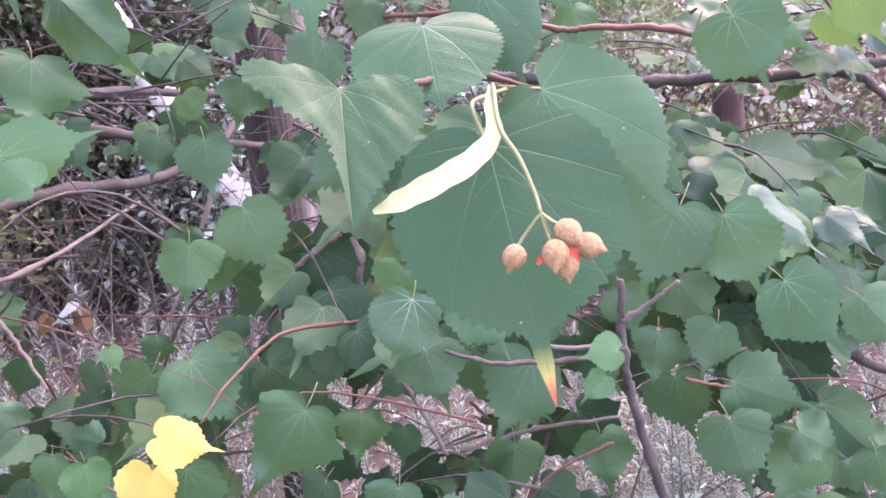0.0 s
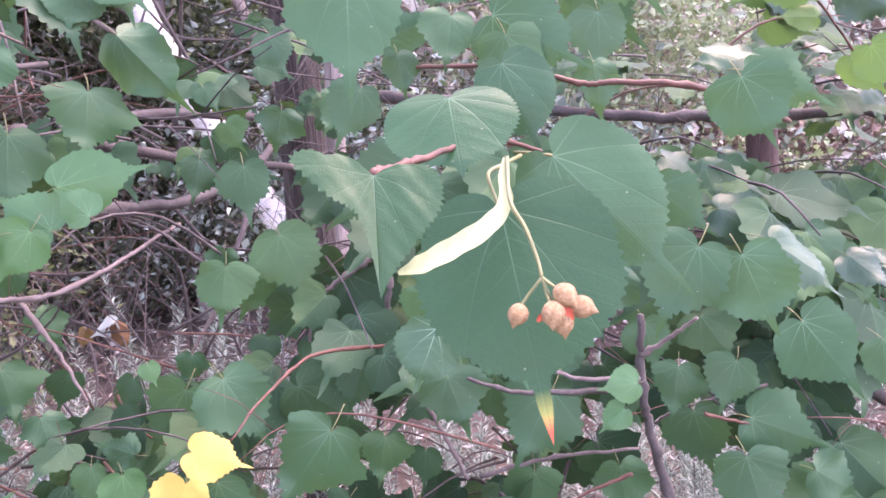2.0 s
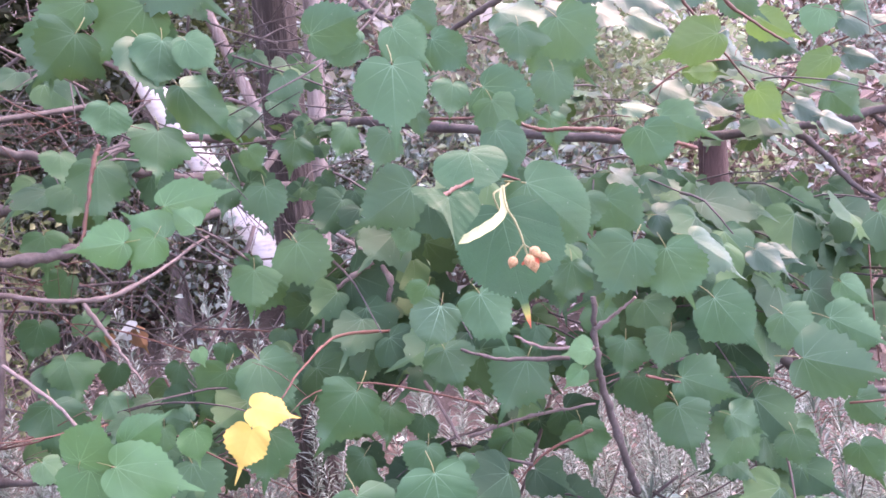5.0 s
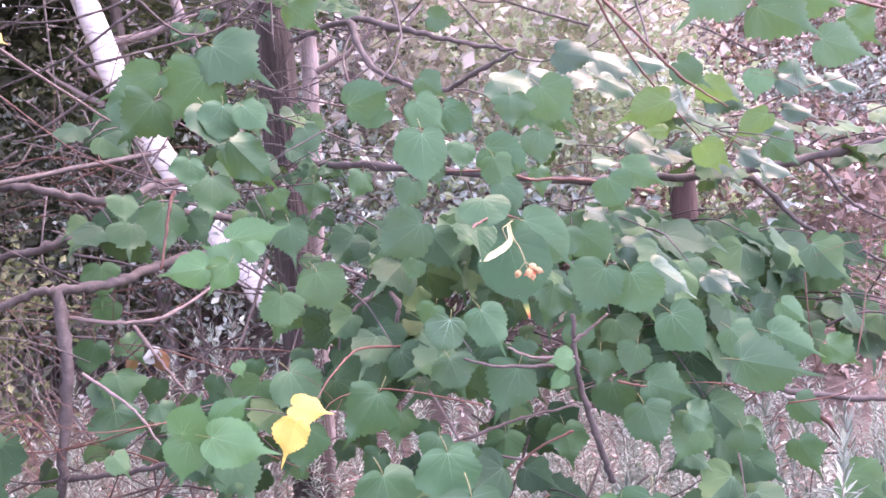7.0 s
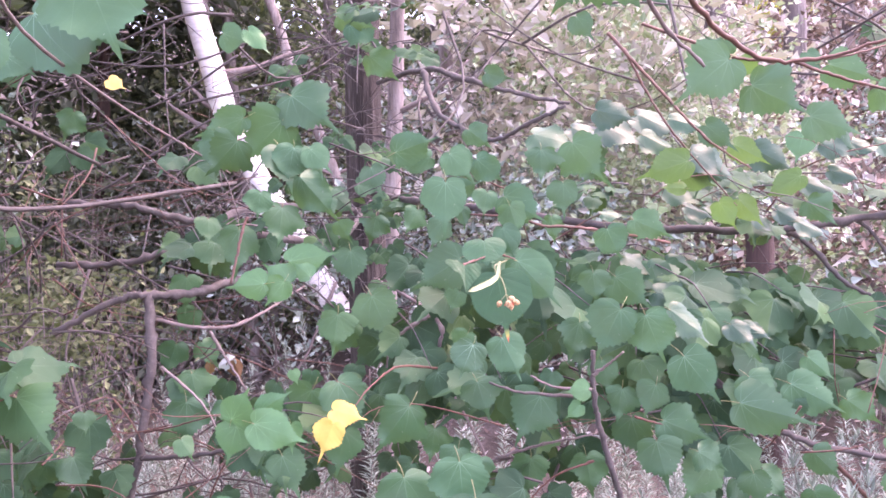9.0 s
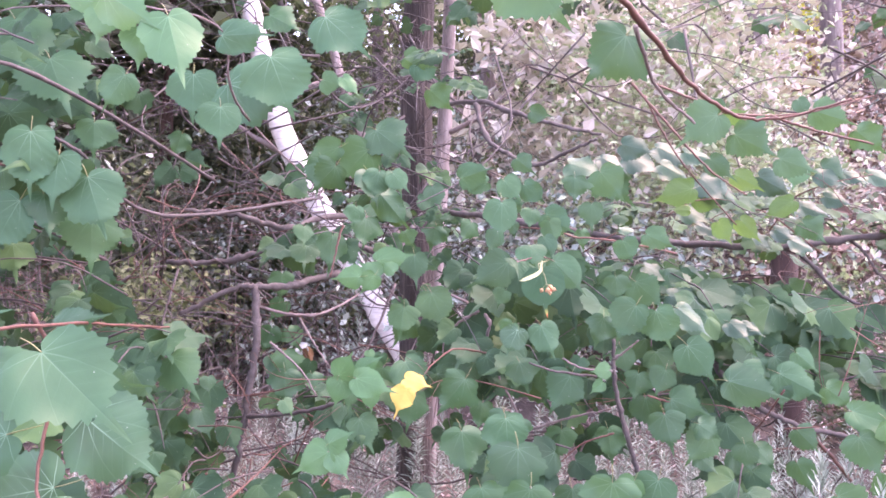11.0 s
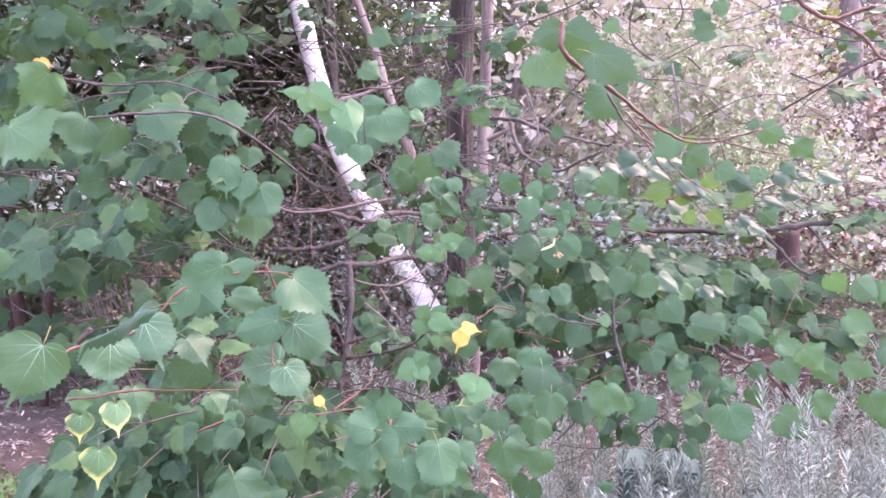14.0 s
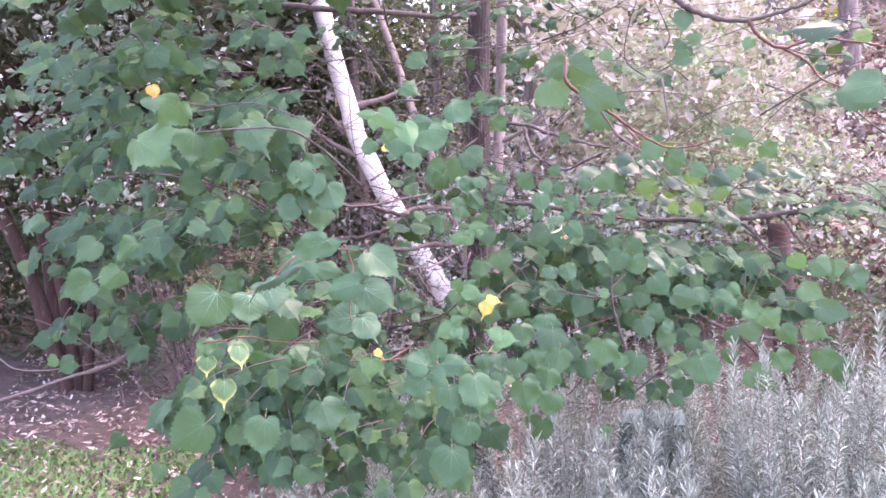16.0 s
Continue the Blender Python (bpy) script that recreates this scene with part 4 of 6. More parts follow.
spray([
    (-0.183, 1.2, 1.652, -0.21, 1.179, 1.592, 0.34, -0.94, 0.06, 1, 'g'),
    (-0.052, 0.947, 1.539, -0.149, 0.926, 1.477, 0.09, -0.98, 0.18, 0.95, 'g'),
    (-0.335, 1.3, 1.439, -0.294, 1.299, 1.36, 0.27, -0.9, 0.34, 1.1, 'g'),
    (-0.072, 1.1, 1.458, -0.094, 1.091, 1.412, -0.13, -0.94, 0.32, 1.2, 'g'),
    (-0.376, 1.16, 1.4, -0.384, 1.133, 1.313, 0.21, -0.9, 0.38, 1.2, 'g'),
    (-0.392, 1.2, 1.421, -0.41, 1.19, 1.364, 0.46, -0.88, 0.1, 1, 'g'),
    (-0.365, 1.25, 1.554, -0.352, 1.223, 1.462, 0.19, -0.98, 0.09, 1.05, 'g'),
    (-0.439, 1.25, 1.567, -0.452, 1.233, 1.497, 0.17, -0.98, 0.11, 1, 'g'),
    (-0.44, 1.3, 1.691, -0.412, 1.287, 1.647, 0.33, -0.94, 0.08, 1, 'g'),
])
spray([
    (-0.407, 1.3, 1.628, -0.375, 1.288, 1.577, -0.09, -0.99, 0.07, 1.1, 'g'),
    (-0.367, 1.3, 1.251, -0.372, 1.281, 1.2, 0.11, -0.94, 0.31, 1.2, 'g'),
    (-0.753, 1.1, 1.256, -0.686, 1.09, 1.177, 0.64, -0.68, 0.36, 1, 'g'),
    (-0.792, 1.3, 1.311, -0.744, 1.296, 1.247, 0.62, -0.78, 0.05, 1, 'g'),
    (-0.678, 1.2, 1.225, -0.704, 1.194, 1.163, 0.62, -0.74, 0.26, 1, 'g'),
    (-0.174, 1, 1.09, -0.215, 1, 1.026, -0.14, -0.72, 0.68, 1.1, 'g'),
    (-0.044, 0.78, 1.187, -0.06, 0.765, 1.132, 0.26, -0.79, 0.56, 1.2, 'g'),
    (-0.003, 0.78, 1.168, 0.002, 0.774, 1.119, 0.21, -0.86, 0.47, 1.1, 'g'),
    (0.656, 1.1, 1.223, 0.653, 1.091, 1.16, -0.28, -0.89, 0.37, 1.1, 'g'),
])
spray([
    (0.135, 1.05, 1.283, 0.115, 1.036, 1.233, -0.15, -0.9, 0.4, 1.1, 'g'),
    (-0.6, 1, 1.221, -0.578, 0.986, 1.165, 0.38, -0.68, 0.63, 1.1, 'g'),
    (-0.513, 1.1, 1.244, -0.528, 1.093, 1.188, -0.11, -0.88, 0.46, 1, 'g'),
    (-0.441, 1.15, 1.263, -0.455, 1.149, 1.209, 0.4, -0.83, 0.38, 1, 'g'),
    (-0.49, 0.95, 1.149, -0.495, 0.925, 1.083, 0.58, -0.73, 0.36, 1, 'g'),
    (-0.763, 1.1, 1.336, -0.79, 1.095, 1.259, 0.69, -0.71, 0.16, 1, 'g'),
    (-0.785, 1.25, 1.403, -0.831, 1.239, 1.342, 0.53, -0.84, 0.12, 1, 'g'),
    (-0.436, 1, 1.293, -0.426, 1, 1.261, 0.51, -0.84, 0.17, 1, 'y'),
    (-0.601, 0.8, 1.189, -0.574, 0.799, 1.15, 0.68, -0.53, 0.5, 1.1, 'g'),
])
spray([
    (0.246, 1.1, 1.861, 0.327, 1.066, 1.835, -0, -0.99, 0.15, 0.9, 'u'),
    (0.191, 1.15, 1.832, 0.264, 1.12, 1.795, -0.04, -0.72, 0.69, 0.9, 'u'),
    (0.271, 1.25, 1.847, 0.364, 1.211, 1.795, -0.09, -0.73, 0.68, 0.9, 'u'),
    (0.367, 1.25, 1.821, 0.452, 1.231, 1.773, 0.04, -0.75, 0.66, 0.9, 'u'),
    (0.358, 1.3, 1.879, 0.472, 1.261, 1.825, 0.08, -0.77, 0.63, 0.8, 'u'),
    (0.104, 1, 1.799, 0.198, 0.963, 1.77, -0.14, -0.77, 0.62, 0.9, 'u'),
    (0.192, 1.27, 1.8, 0.287, 1.247, 1.706, -0.01, -1, 0.05, 1, 'g'),
    (0.422, 1.2, 1.85, 0.505, 1.175, 1.825, -0.37, -0.68, 0.63, 0.8, 'u'),
    (0.457, 1, 1.805, 0.513, 0.994, 1.754, -0.12, -0.99, 0.06, 0.9, 'g'),
])
spray([
    (0.464, 1.2, 1.764, 0.397, 1.184, 1.741, -0.51, -0.86, -0.06, 0.8, 'v'),
    (0.453, 1.2, 1.717, 0.52, 1.193, 1.691, -0.31, -0.95, -0.04, 0.9, 'v'),
    (0.472, 1.2, 1.766, 0.577, 1.198, 1.7, -0.28, -0.88, 0.39, 0.8, 'u'),
    (0.538, 1.1, 1.775, 0.605, 1.081, 1.73, -0.15, -0.99, 0.06, 0.8, 'v'),
    (0.706, 1.2, 1.71, 0.623, 1.196, 1.66, -0.18, -0.97, 0.15, 0.7, 'v'),
    (0.572, 1.2, 1.658, 0.625, 1.198, 1.598, -0.06, -1, -0.03, 0.8, 'v'),
    (0.443, 1.4, 1.7, 0.535, 1.371, 1.657, 0.04, -0.78, 0.63, 0.8, 'u'),
    (0.482, 1.35, 1.651, 0.559, 1.343, 1.624, -0.01, -0.64, 0.76, 0.8, 'u'),
    (0.555, 1.45, 1.657, 0.637, 1.424, 1.63, 0.31, -0.58, 0.75, 0.8, 'u'),
])
spray([
    (0.611, 1.5, 1.725, 0.677, 1.477, 1.688, -0.11, -0.51, 0.85, 0.9, 'u'),
    (0.728, 1.5, 1.77, 0.78, 1.482, 1.751, -0.02, -0.64, 0.76, 0.8, 'u'),
    (0.686, 1.3, 1.636, 0.752, 1.28, 1.599, -0.42, -0.64, 0.64, 0.8, 'u'),
    (0.636, 1.3, 1.621, 0.679, 1.288, 1.579, 0.04, -0.64, 0.76, 0.9, 'u'),
    (0.719, 1.25, 1.605, 0.786, 1.23, 1.571, -0.05, -0.66, 0.75, 0.9, 'u'),
    (0.811, 1.5, 1.716, 0.902, 1.478, 1.688, -0.23, -0.74, 0.63, 0.8, 'u'),
    (0.83, 1.4, 1.805, 0.91, 1.386, 1.77, -0.49, -0.72, 0.5, 0.8, 'u'),
    (0.882, 1.5, 1.744, 0.96, 1.477, 1.719, -0.54, -0.66, 0.52, 0.8, 'u'),
    (0.937, 1.5, 1.814, 0.994, 1.457, 1.787, -0.38, -0.63, 0.68, 0.8, 'u'),
])
spray([
    (0.776, 1.35, 1.656, 0.838, 1.34, 1.596, -0.33, -0.94, -0.06, 1, 'g'),
    (0.326, 1.3, 1.526, 0.413, 1.302, 1.48, 0.02, -0.61, 0.79, 0.9, 'u'),
    (0.383, 1.3, 1.497, 0.484, 1.255, 1.457, -0.18, -0.9, 0.41, 0.8, 'u'),
    (0.443, 1.4, 1.513, 0.528, 1.387, 1.477, 0.1, -0.92, 0.39, 0.8, 'u'),
    (0.383, 1.2, 1.446, 0.491, 1.169, 1.416, 0.03, -0.89, 0.45, 0.8, 'u'),
    (0.29, 1.2, 1.484, 0.365, 1.166, 1.412, -0.28, -0.96, 0.03, 1, 'g'),
    (0.225, 1.02, 1.502, 0.231, 1.01, 1.438, -0.02, -0.96, 0.28, 1.2, 'g'),
    (0.546, 1.2, 1.363, 0.621, 1.196, 1.282, -0, -0.98, 0.18, 1, 'g'),
    (0.565, 1.14, 1.375, 0.617, 1.113, 1.351, -0.37, -0.63, 0.68, 0.8, 'u'),
])
spray([
    (0.595, 1.2, 1.253, 0.641, 1.184, 1.17, -0.14, -0.98, 0.15, 1.3, 'g'),
    (0.65, 1.1, 1.252, 0.75, 1.08, 1.199, -0.31, -0.9, 0.3, 0.9, 'p'),
    (0.719, 1.2, 1.295, 0.771, 1.183, 1.247, -0.18, -0.94, 0.29, 0.9, 'y'),
    (0.765, 1.1, 1.219, 0.827, 1.081, 1.171, -0.31, -0.93, 0.18, 1, 'g'),
    (0.466, 1.25, 1.292, 0.546, 1.235, 1.249, -0.44, -0.85, 0.28, 0.9, 'g'),
    (0.25, 1.2, 1.39, 0.208, 1.182, 1.339, -0.12, -0.95, 0.28, 1.2, 'g'),
    (0.173, 1.3, 1.351, 0.129, 1.289, 1.267, -0.04, -0.97, 0.22, 1.1, 'g'),
    (0.175, 1.3, 1.466, 0.159, 1.289, 1.403, 0.12, -0.99, 0.12, 1.1, 'g'),
    (0.103, 1.25, 1.414, 0.15, 1.229, 1.353, -0.06, -0.99, 0.09, 1, 'g'),
])
spray([
    (0.695, 1.1, 1.105, 0.747, 1.086, 1.049, -0.38, -0.83, 0.42, 1, 'g'),
    (0.603, 1.15, 1.044, 0.658, 1.133, 0.987, 0.18, -0.85, 0.5, 1, 'g'),
    (-0.479, 0.85, 1.832, -0.571, 0.834, 1.796, 0.46, -0.88, -0.08, 0.75, 'g'),
    (-0.463, 0.78, 1.776, -0.522, 0.767, 1.71, 0.59, -0.81, 0.06, 1.15, 'g'),
    (-0.407, 0.88, 1.829, -0.493, 0.873, 1.743, 0.5, -0.87, 0.05, 1.05, 'g'),
    (-0.39, 0.89, 1.881, -0.295, 0.871, 1.81, 0.37, -0.92, 0.08, 1.1, 'g'),
    (-0.357, 0.8, 1.762, -0.366, 0.783, 1.693, 0.44, -0.9, -0.01, 1.1, 'p'),
    (-0.317, 0.78, 1.756, -0.275, 0.771, 1.711, 0.49, -0.87, -0.07, 1, 'p'),
    (-0.426, 0.95, 1.809, -0.38, 0.943, 1.78, 0.45, -0.89, -0.09, 1, 'g'),
])
spray([
    (-0.732, 1.1, 1.497, -0.734, 1.098, 1.416, 0.65, -0.74, 0.18, 1.1, 'g'),
    (-0.438, 1.5, 1.341, -0.484, 1.478, 1.243, 0.44, -0.85, 0.27, 1.1, 'g'),
    (-0.304, 1.217, 1.441, -0.253, 1.194, 1.335, 0.09, -0.92, 0.38, 1.1, 'g'),
    (-0.724, 1.1, 1.265, -0.701, 1.086, 1.18, 0.33, -0.88, 0.33, 1.1, 'g'),
    (-0.807, 0.8, 1.24, -0.801, 0.794, 1.198, 0.74, -0.62, 0.25, 1.2, 'g'),
    (-0.86, 0.75, 1.15, -0.893, 0.751, 1.093, 0.59, -0.74, 0.33, 1.1, 'g'),
    (-0.8, 0.75, 1.165, -0.767, 0.738, 1.099, 0.23, -0.73, 0.64, 1, 'g'),
    (-0.764, 0.55, 1.325, -0.69, 0.524, 1.251, 0.28, -0.86, 0.42, 1.1, 'g'),
    (-0.639, 0.9, 1.242, -0.631, 0.881, 1.149, 0.41, -0.86, 0.31, 1.1, 'g'),
])
spray([
    (-0.447, 0.95, 1.116, -0.403, 0.927, 1.036, 0.29, -0.89, 0.35, 1.1, 'g'),
    (-0.134, 1.1, 1.141, -0.147, 1.089, 1.065, 0.22, -0.94, 0.27, 1.1, 'g'),
    (-0.027, 1.1, 1.246, -0.053, 1.088, 1.169, -0.02, -0.89, 0.46, 1.1, 'g'),
    (-0.137, 0.7, 1.735, -0.064, 0.687, 1.756, 0.09, -0.99, -0.08, 0.9, 'p'),
    (-0.084, 0.75, 1.729, -0.145, 0.738, 1.711, 0.21, -0.97, 0.1, 0.8, 'p'),
    (-0.031, 0.65, 1.726, 0.002, 0.65, 1.676, -0.03, -0.94, 0.34, 1.1, 'p'),
    (-0.05, 0.8, 1.669, 0.006, 0.782, 1.687, 0.01, -0.99, 0.1, 0.8, 'p'),
    (-0.034, 1, 1.814, 0.014, 0.992, 1.773, 0.05, -1, 0, 1, 'g'),
    (-0.009, 1.2, 1.977, 0.052, 1.194, 1.96, -0.28, -0.96, -0.07, 1, 'g'),
])
spray([
    (-0.477, 1.6, 2.256, -0.368, 1.573, 2.209, 0.05, -0.97, -0.25, 0.8, 'g'),
    (-0.443, 1.6, 2.229, -0.355, 1.589, 2.17, 0.39, -0.92, -0.08, 0.9, 'p'),
    (-0.406, 1.7, 2.157, -0.323, 1.682, 2.079, -0.07, -1, -0.05, 1, 'g'),
    (-0.539, 0.9, 2.019, -0.479, 0.888, 1.995, 0.4, -0.88, -0.24, 1.1, 'p'),
    (-0.483, 0.9, 2.022, -0.435, 0.893, 1.971, 0.61, -0.79, -0.09, 0.7, 'y'),
    (0.393, 0.55, 1.838, 0.32, 0.535, 1.779, 0.08, -1, 0.04, 1.1, 'g'),
    (0.427, 0.56, 1.8, 0.498, 0.541, 1.754, -0.26, -0.93, -0.24, 1.05, 'g'),
    (0.513, 0.57, 1.753, 0.582, 0.567, 1.725, -0.13, -0.99, 0.08, 0.95, 'g'),
    (0.407, 0.6, 1.858, 0.372, 0.593, 1.883, -0.15, -0.95, -0.27, 0.9, 'g'),
])
spray([
    (0.423, 0.62, 1.84, 0.465, 0.611, 1.858, 0.05, -0.98, -0.18, 0.8, 'v'),
    (-0.461, 0.2, 1.849, -0.334, 0.169, 1.802, 0.39, -0.91, 0.09, 0.95, 'p'),
    (-0.513, 0.22, 1.807, -0.474, 0.215, 1.784, 0.74, -0.65, -0.16, 1.2, 'p'),
    (-0.622, 0.5, 1.907, -0.636, 0.491, 1.87, 0.64, -0.74, -0.21, 1.2, 'g'),
    (-0.4, 0.25, 1.891, -0.35, 0.237, 1.857, 0.55, -0.78, -0.31, 1, 'g'),
    (-1.282, 1.5, 1.982, -1.31, 1.484, 1.895, 0.49, -0.87, -0.03, 1, 'g'),
    (0.239, 1.8, 2.275, 0.289, 1.785, 2.197, -0.14, -0.99, 0.03, 1, 'g'),
    (-0.637, -0.722, 1.378, -0.682, -0.745, 1.284, 0.69, -0.69, 0.22, 1.12, 'q'),
    (-0.648, -0.55, 1.361, -0.642, -0.559, 1.278, 0.72, -0.66, 0.2, 1.3, 'q'),
])
spray([
    (-0.403, -0.798, 1.443, -0.512, -0.831, 1.384, 0.1, -0.63, 0.77, 0.22, 'u'),
    (-0.664, -0.43, 1.385, -0.611, -0.45, 1.301, 0.57, -0.82, -0, 1.15, 'q'),
    (-0.633, -0.33, 1.441, -0.646, -0.343, 1.366, 0.52, -0.81, 0.27, 0.95, 'p'),
    (-0.656, -0.28, 1.455, -0.564, -0.3, 1.386, 0.45, -0.89, -0, 0.9, 'p'),
    (-0.489, -0.443, 1.494, -0.586, -0.468, 1.457, 0.52, -0.84, 0.15, 0.75, 'p'),
    (-0.591, -0.25, 1.473, -0.493, -0.263, 1.502, 0.36, -0.86, 0.37, 0.6, 'p'),
    (-0.76, -0.13, 1.315, -0.694, -0.148, 1.253, 0.73, -0.66, 0.19, 1.1, 'g'),
    (-0.791, -0.031, 1.246, -0.845, -0.05, 1.138, 0.6, -0.8, 0.03, 1, 'g'),
    (-0.445, -0.311, 1.38, -0.553, -0.324, 1.347, 0.51, -0.72, 0.47, 0.8, 'p'),
])
spray([
    (-0.652, -0.11, 1.415, -0.542, -0.125, 1.394, 0.54, -0.8, 0.25, 0.6, 'g'),
    (-0.548, -0.1, 1.405, -0.421, -0.103, 1.389, 0.19, -0.96, -0.2, 0.65, 'p'),
    (-0.41, -0.306, 1.464, -0.312, -0.317, 1.39, 0.34, -0.83, 0.44, 1, 'g'),
    (-0.494, -0.12, 1.353, -0.386, -0.139, 1.292, 0.35, -0.93, 0.14, 1, 'q'),
    (-0.515, -0.15, 1.272, -0.622, -0.176, 1.252, 0.51, -0.82, 0.27, 0.95, 'q'),
    (-0.455, -0.25, 1.277, -0.405, -0.264, 1.211, 0.56, -0.79, 0.26, 1.15, 'q'),
    (-0.589, -0.05, 1.458, -0.511, -0.058, 1.48, 0.36, -0.88, 0.31, 0.7, 'g'),
    (-0.95, -0.25, 1.152, -0.948, -0.258, 1.091, 0.49, -0.76, 0.43, 1.1, 'e'),
    (-0.801, -0.33, 1.2, -0.778, -0.35, 1.137, 0.72, -0.6, 0.34, 1, 'e'),
])
spray([
    (-0.865, -0.3, 1.092, -0.86, -0.312, 1.011, 0.48, -0.77, 0.42, 1, 'e'),
    (-0.954, -0.25, 1.205, -0.946, -0.26, 1.144, 0.58, -0.75, 0.33, 1, 'g'),
    (-0.979, -0.15, 1.172, -0.968, -0.157, 1.107, 0.56, -0.83, 0.07, 1, 'g'),
    (-0.959, -0.05, 1.176, -0.921, -0.069, 1.088, 0.7, -0.67, 0.26, 0.9, 'g'),
    (-1.034, -0.153, 1.054, -1.099, -0.173, 0.974, 0.71, -0.6, 0.35, 1.1, 'g'),
    (-0.888, -0.003, 1.124, -0.922, -0.006, 1.033, 0.59, -0.76, 0.27, 1.1, 'g'),
    (-0.824, -0.003, 1.121, -0.825, -0.014, 1.046, 0.46, -0.77, 0.44, 1, 'g'),
    (-0.78, 0.025, 1.099, -0.791, 0.027, 1.035, 0.34, -0.86, 0.39, 1, 'g'),
    (-0.723, 0.025, 1.108, -0.706, 0.01, 1.052, 0.55, -0.78, 0.31, 1, 'y'),
])
spray([
    (-0.668, -0.003, 1.184, -0.63, -0.013, 1.106, 0.18, -0.97, 0.16, 1, 'g'),
    (-0.685, 0.044, 1.094, -0.684, 0.028, 1.023, 0.32, -0.85, 0.43, 1, 'g'),
    (-0.51, -0.022, 1.122, -0.512, -0.033, 1.052, 0.29, -0.8, 0.52, 1.1, 'y'),
    (-0.801, 0.044, 1.147, -0.75, 0.032, 1.093, 0.57, -0.74, 0.36, 1, 'g'),
    (-0.954, -0.003, 1.005, -0.956, -0.024, 0.935, 0.86, -0.49, 0.13, 1, 'g'),
    (-0.837, 0.044, 1.002, -0.844, 0.023, 0.882, 0.56, -0.7, 0.45, 1.05, 'g'),
    (-0.735, 0.063, 0.999, -0.755, 0.041, 0.888, 0.24, -0.83, 0.51, 1.1, 'g'),
    (-0.662, 0.044, 0.974, -0.619, 0.026, 0.914, 0.25, -0.95, 0.2, 1, 'e'),
    (-0.516, 0.138, 0.977, -0.51, 0.124, 0.902, 0.28, -0.9, 0.34, 1.1, 'g'),
])
spray([
    (-0.415, 0.138, 0.957, -0.401, 0.119, 0.882, 0.23, -0.91, 0.34, 1.1, 'g'),
    (-0.266, -0.13, 1.155, -0.268, -0.141, 1.224, 0.4, -0.76, 0.52, 1, 'p'),
    (-0.296, -0.15, 1.131, -0.37, -0.168, 1.151, 0.17, -0.88, 0.45, 1.1, 'p'),
    (-0.299, -0.15, 1.094, -0.369, -0.171, 1.044, 0.31, -0.92, 0.25, 1, 'p'),
    (-0.3, -0.12, 1.117, -0.233, -0.131, 1.063, 0.24, -0.91, 0.34, 0.95, 'p'),
    (-0.26, -0.1, 1.128, -0.168, -0.106, 1.129, -0.1, -0.9, 0.42, 0.85, 'p'),
    (-0.277, -0.13, 1.144, -0.334, -0.138, 1.181, 0.4, -0.85, 0.36, 0.9, 'p'),
    (-0.233, -0.13, 1.063, -0.216, -0.138, 0.98, 0.19, -0.92, 0.34, 1.1, 'p'),
    (-0.16, -0.11, 1.094, -0.137, -0.13, 0.985, 0.5, -0.8, 0.34, 1.05, 'p'),
])
spray([
    (-0.108, 0.053, 1.197, -0.16, 0.039, 1.217, 0.02, -0.91, 0.41, 1, 'y'),
    (-0.118, 0.053, 1.192, -0.047, 0.044, 1.183, 0.26, -0.86, 0.43, 1, 'y'),
    (-0.113, 0.063, 1.163, -0.155, 0.054, 1.144, 0.07, -0.93, 0.37, 0.7, 'e'),
    (-0.081, 0.232, 1.095, -0.079, 0.219, 1.027, 0.03, -0.92, 0.4, 1.2, 'g'),
    (-0.07, 0.561, 1.076, -0.043, 0.55, 0.999, -0.12, -0.93, 0.35, 1.2, 'g'),
    (0.003, 0.608, 1.15, 0.005, 0.577, 1.028, 0.23, -0.94, 0.24, 1.1, 'g'),
    (-0.028, 0.655, 1.202, -0.018, 0.646, 1.108, 0.31, -0.91, 0.28, 1.2, 'p'),
    (-0.133, 0.702, 1.157, -0.112, 0.676, 1.052, 0.48, -0.81, 0.34, 1.1, 'g'),
    (-0.161, 0.326, 1.095, -0.14, 0.311, 1.029, 0.41, -0.91, 0.06, 1, 'g'),
])
spray([
    (0.032, 0.561, 1.08, 0.009, 0.538, 0.969, 0.17, -0.95, 0.25, 1, 'g'),
    (-0.057, 0.166, 1.028, -0.034, 0.167, 0.909, 0.13, -0.91, 0.4, 0.9, 'g'),
    (-0.141, 0.232, 1.048, -0.153, 0.213, 0.992, 0.35, -0.87, 0.34, 1, 'g'),
    (-0.202, 0.232, 1.105, -0.178, 0.227, 1.032, 0.2, -0.97, 0.13, 1, 'g'),
    (-0.167, 0.138, 1.026, -0.109, 0.133, 0.974, 0.29, -0.86, 0.42, 1, 'g'),
    (-0.006, 0.514, 1.014, -0.021, 0.502, 0.919, 0.18, -0.95, 0.26, 1.1, 'g'),
    (0.015, 0.467, 0.934, -0.009, 0.458, 0.837, 0.26, -0.96, 0.13, 1.1, 'g'),
    (0.116, 0.796, 1.012, 0.125, 0.782, 0.917, 0.17, -0.94, 0.29, 1.1, 'g'),
    (0.192, 0.473, 1.13, 0.176, 0.45, 1.017, 0.02, -0.96, 0.29, 1.1, 'g'),
])
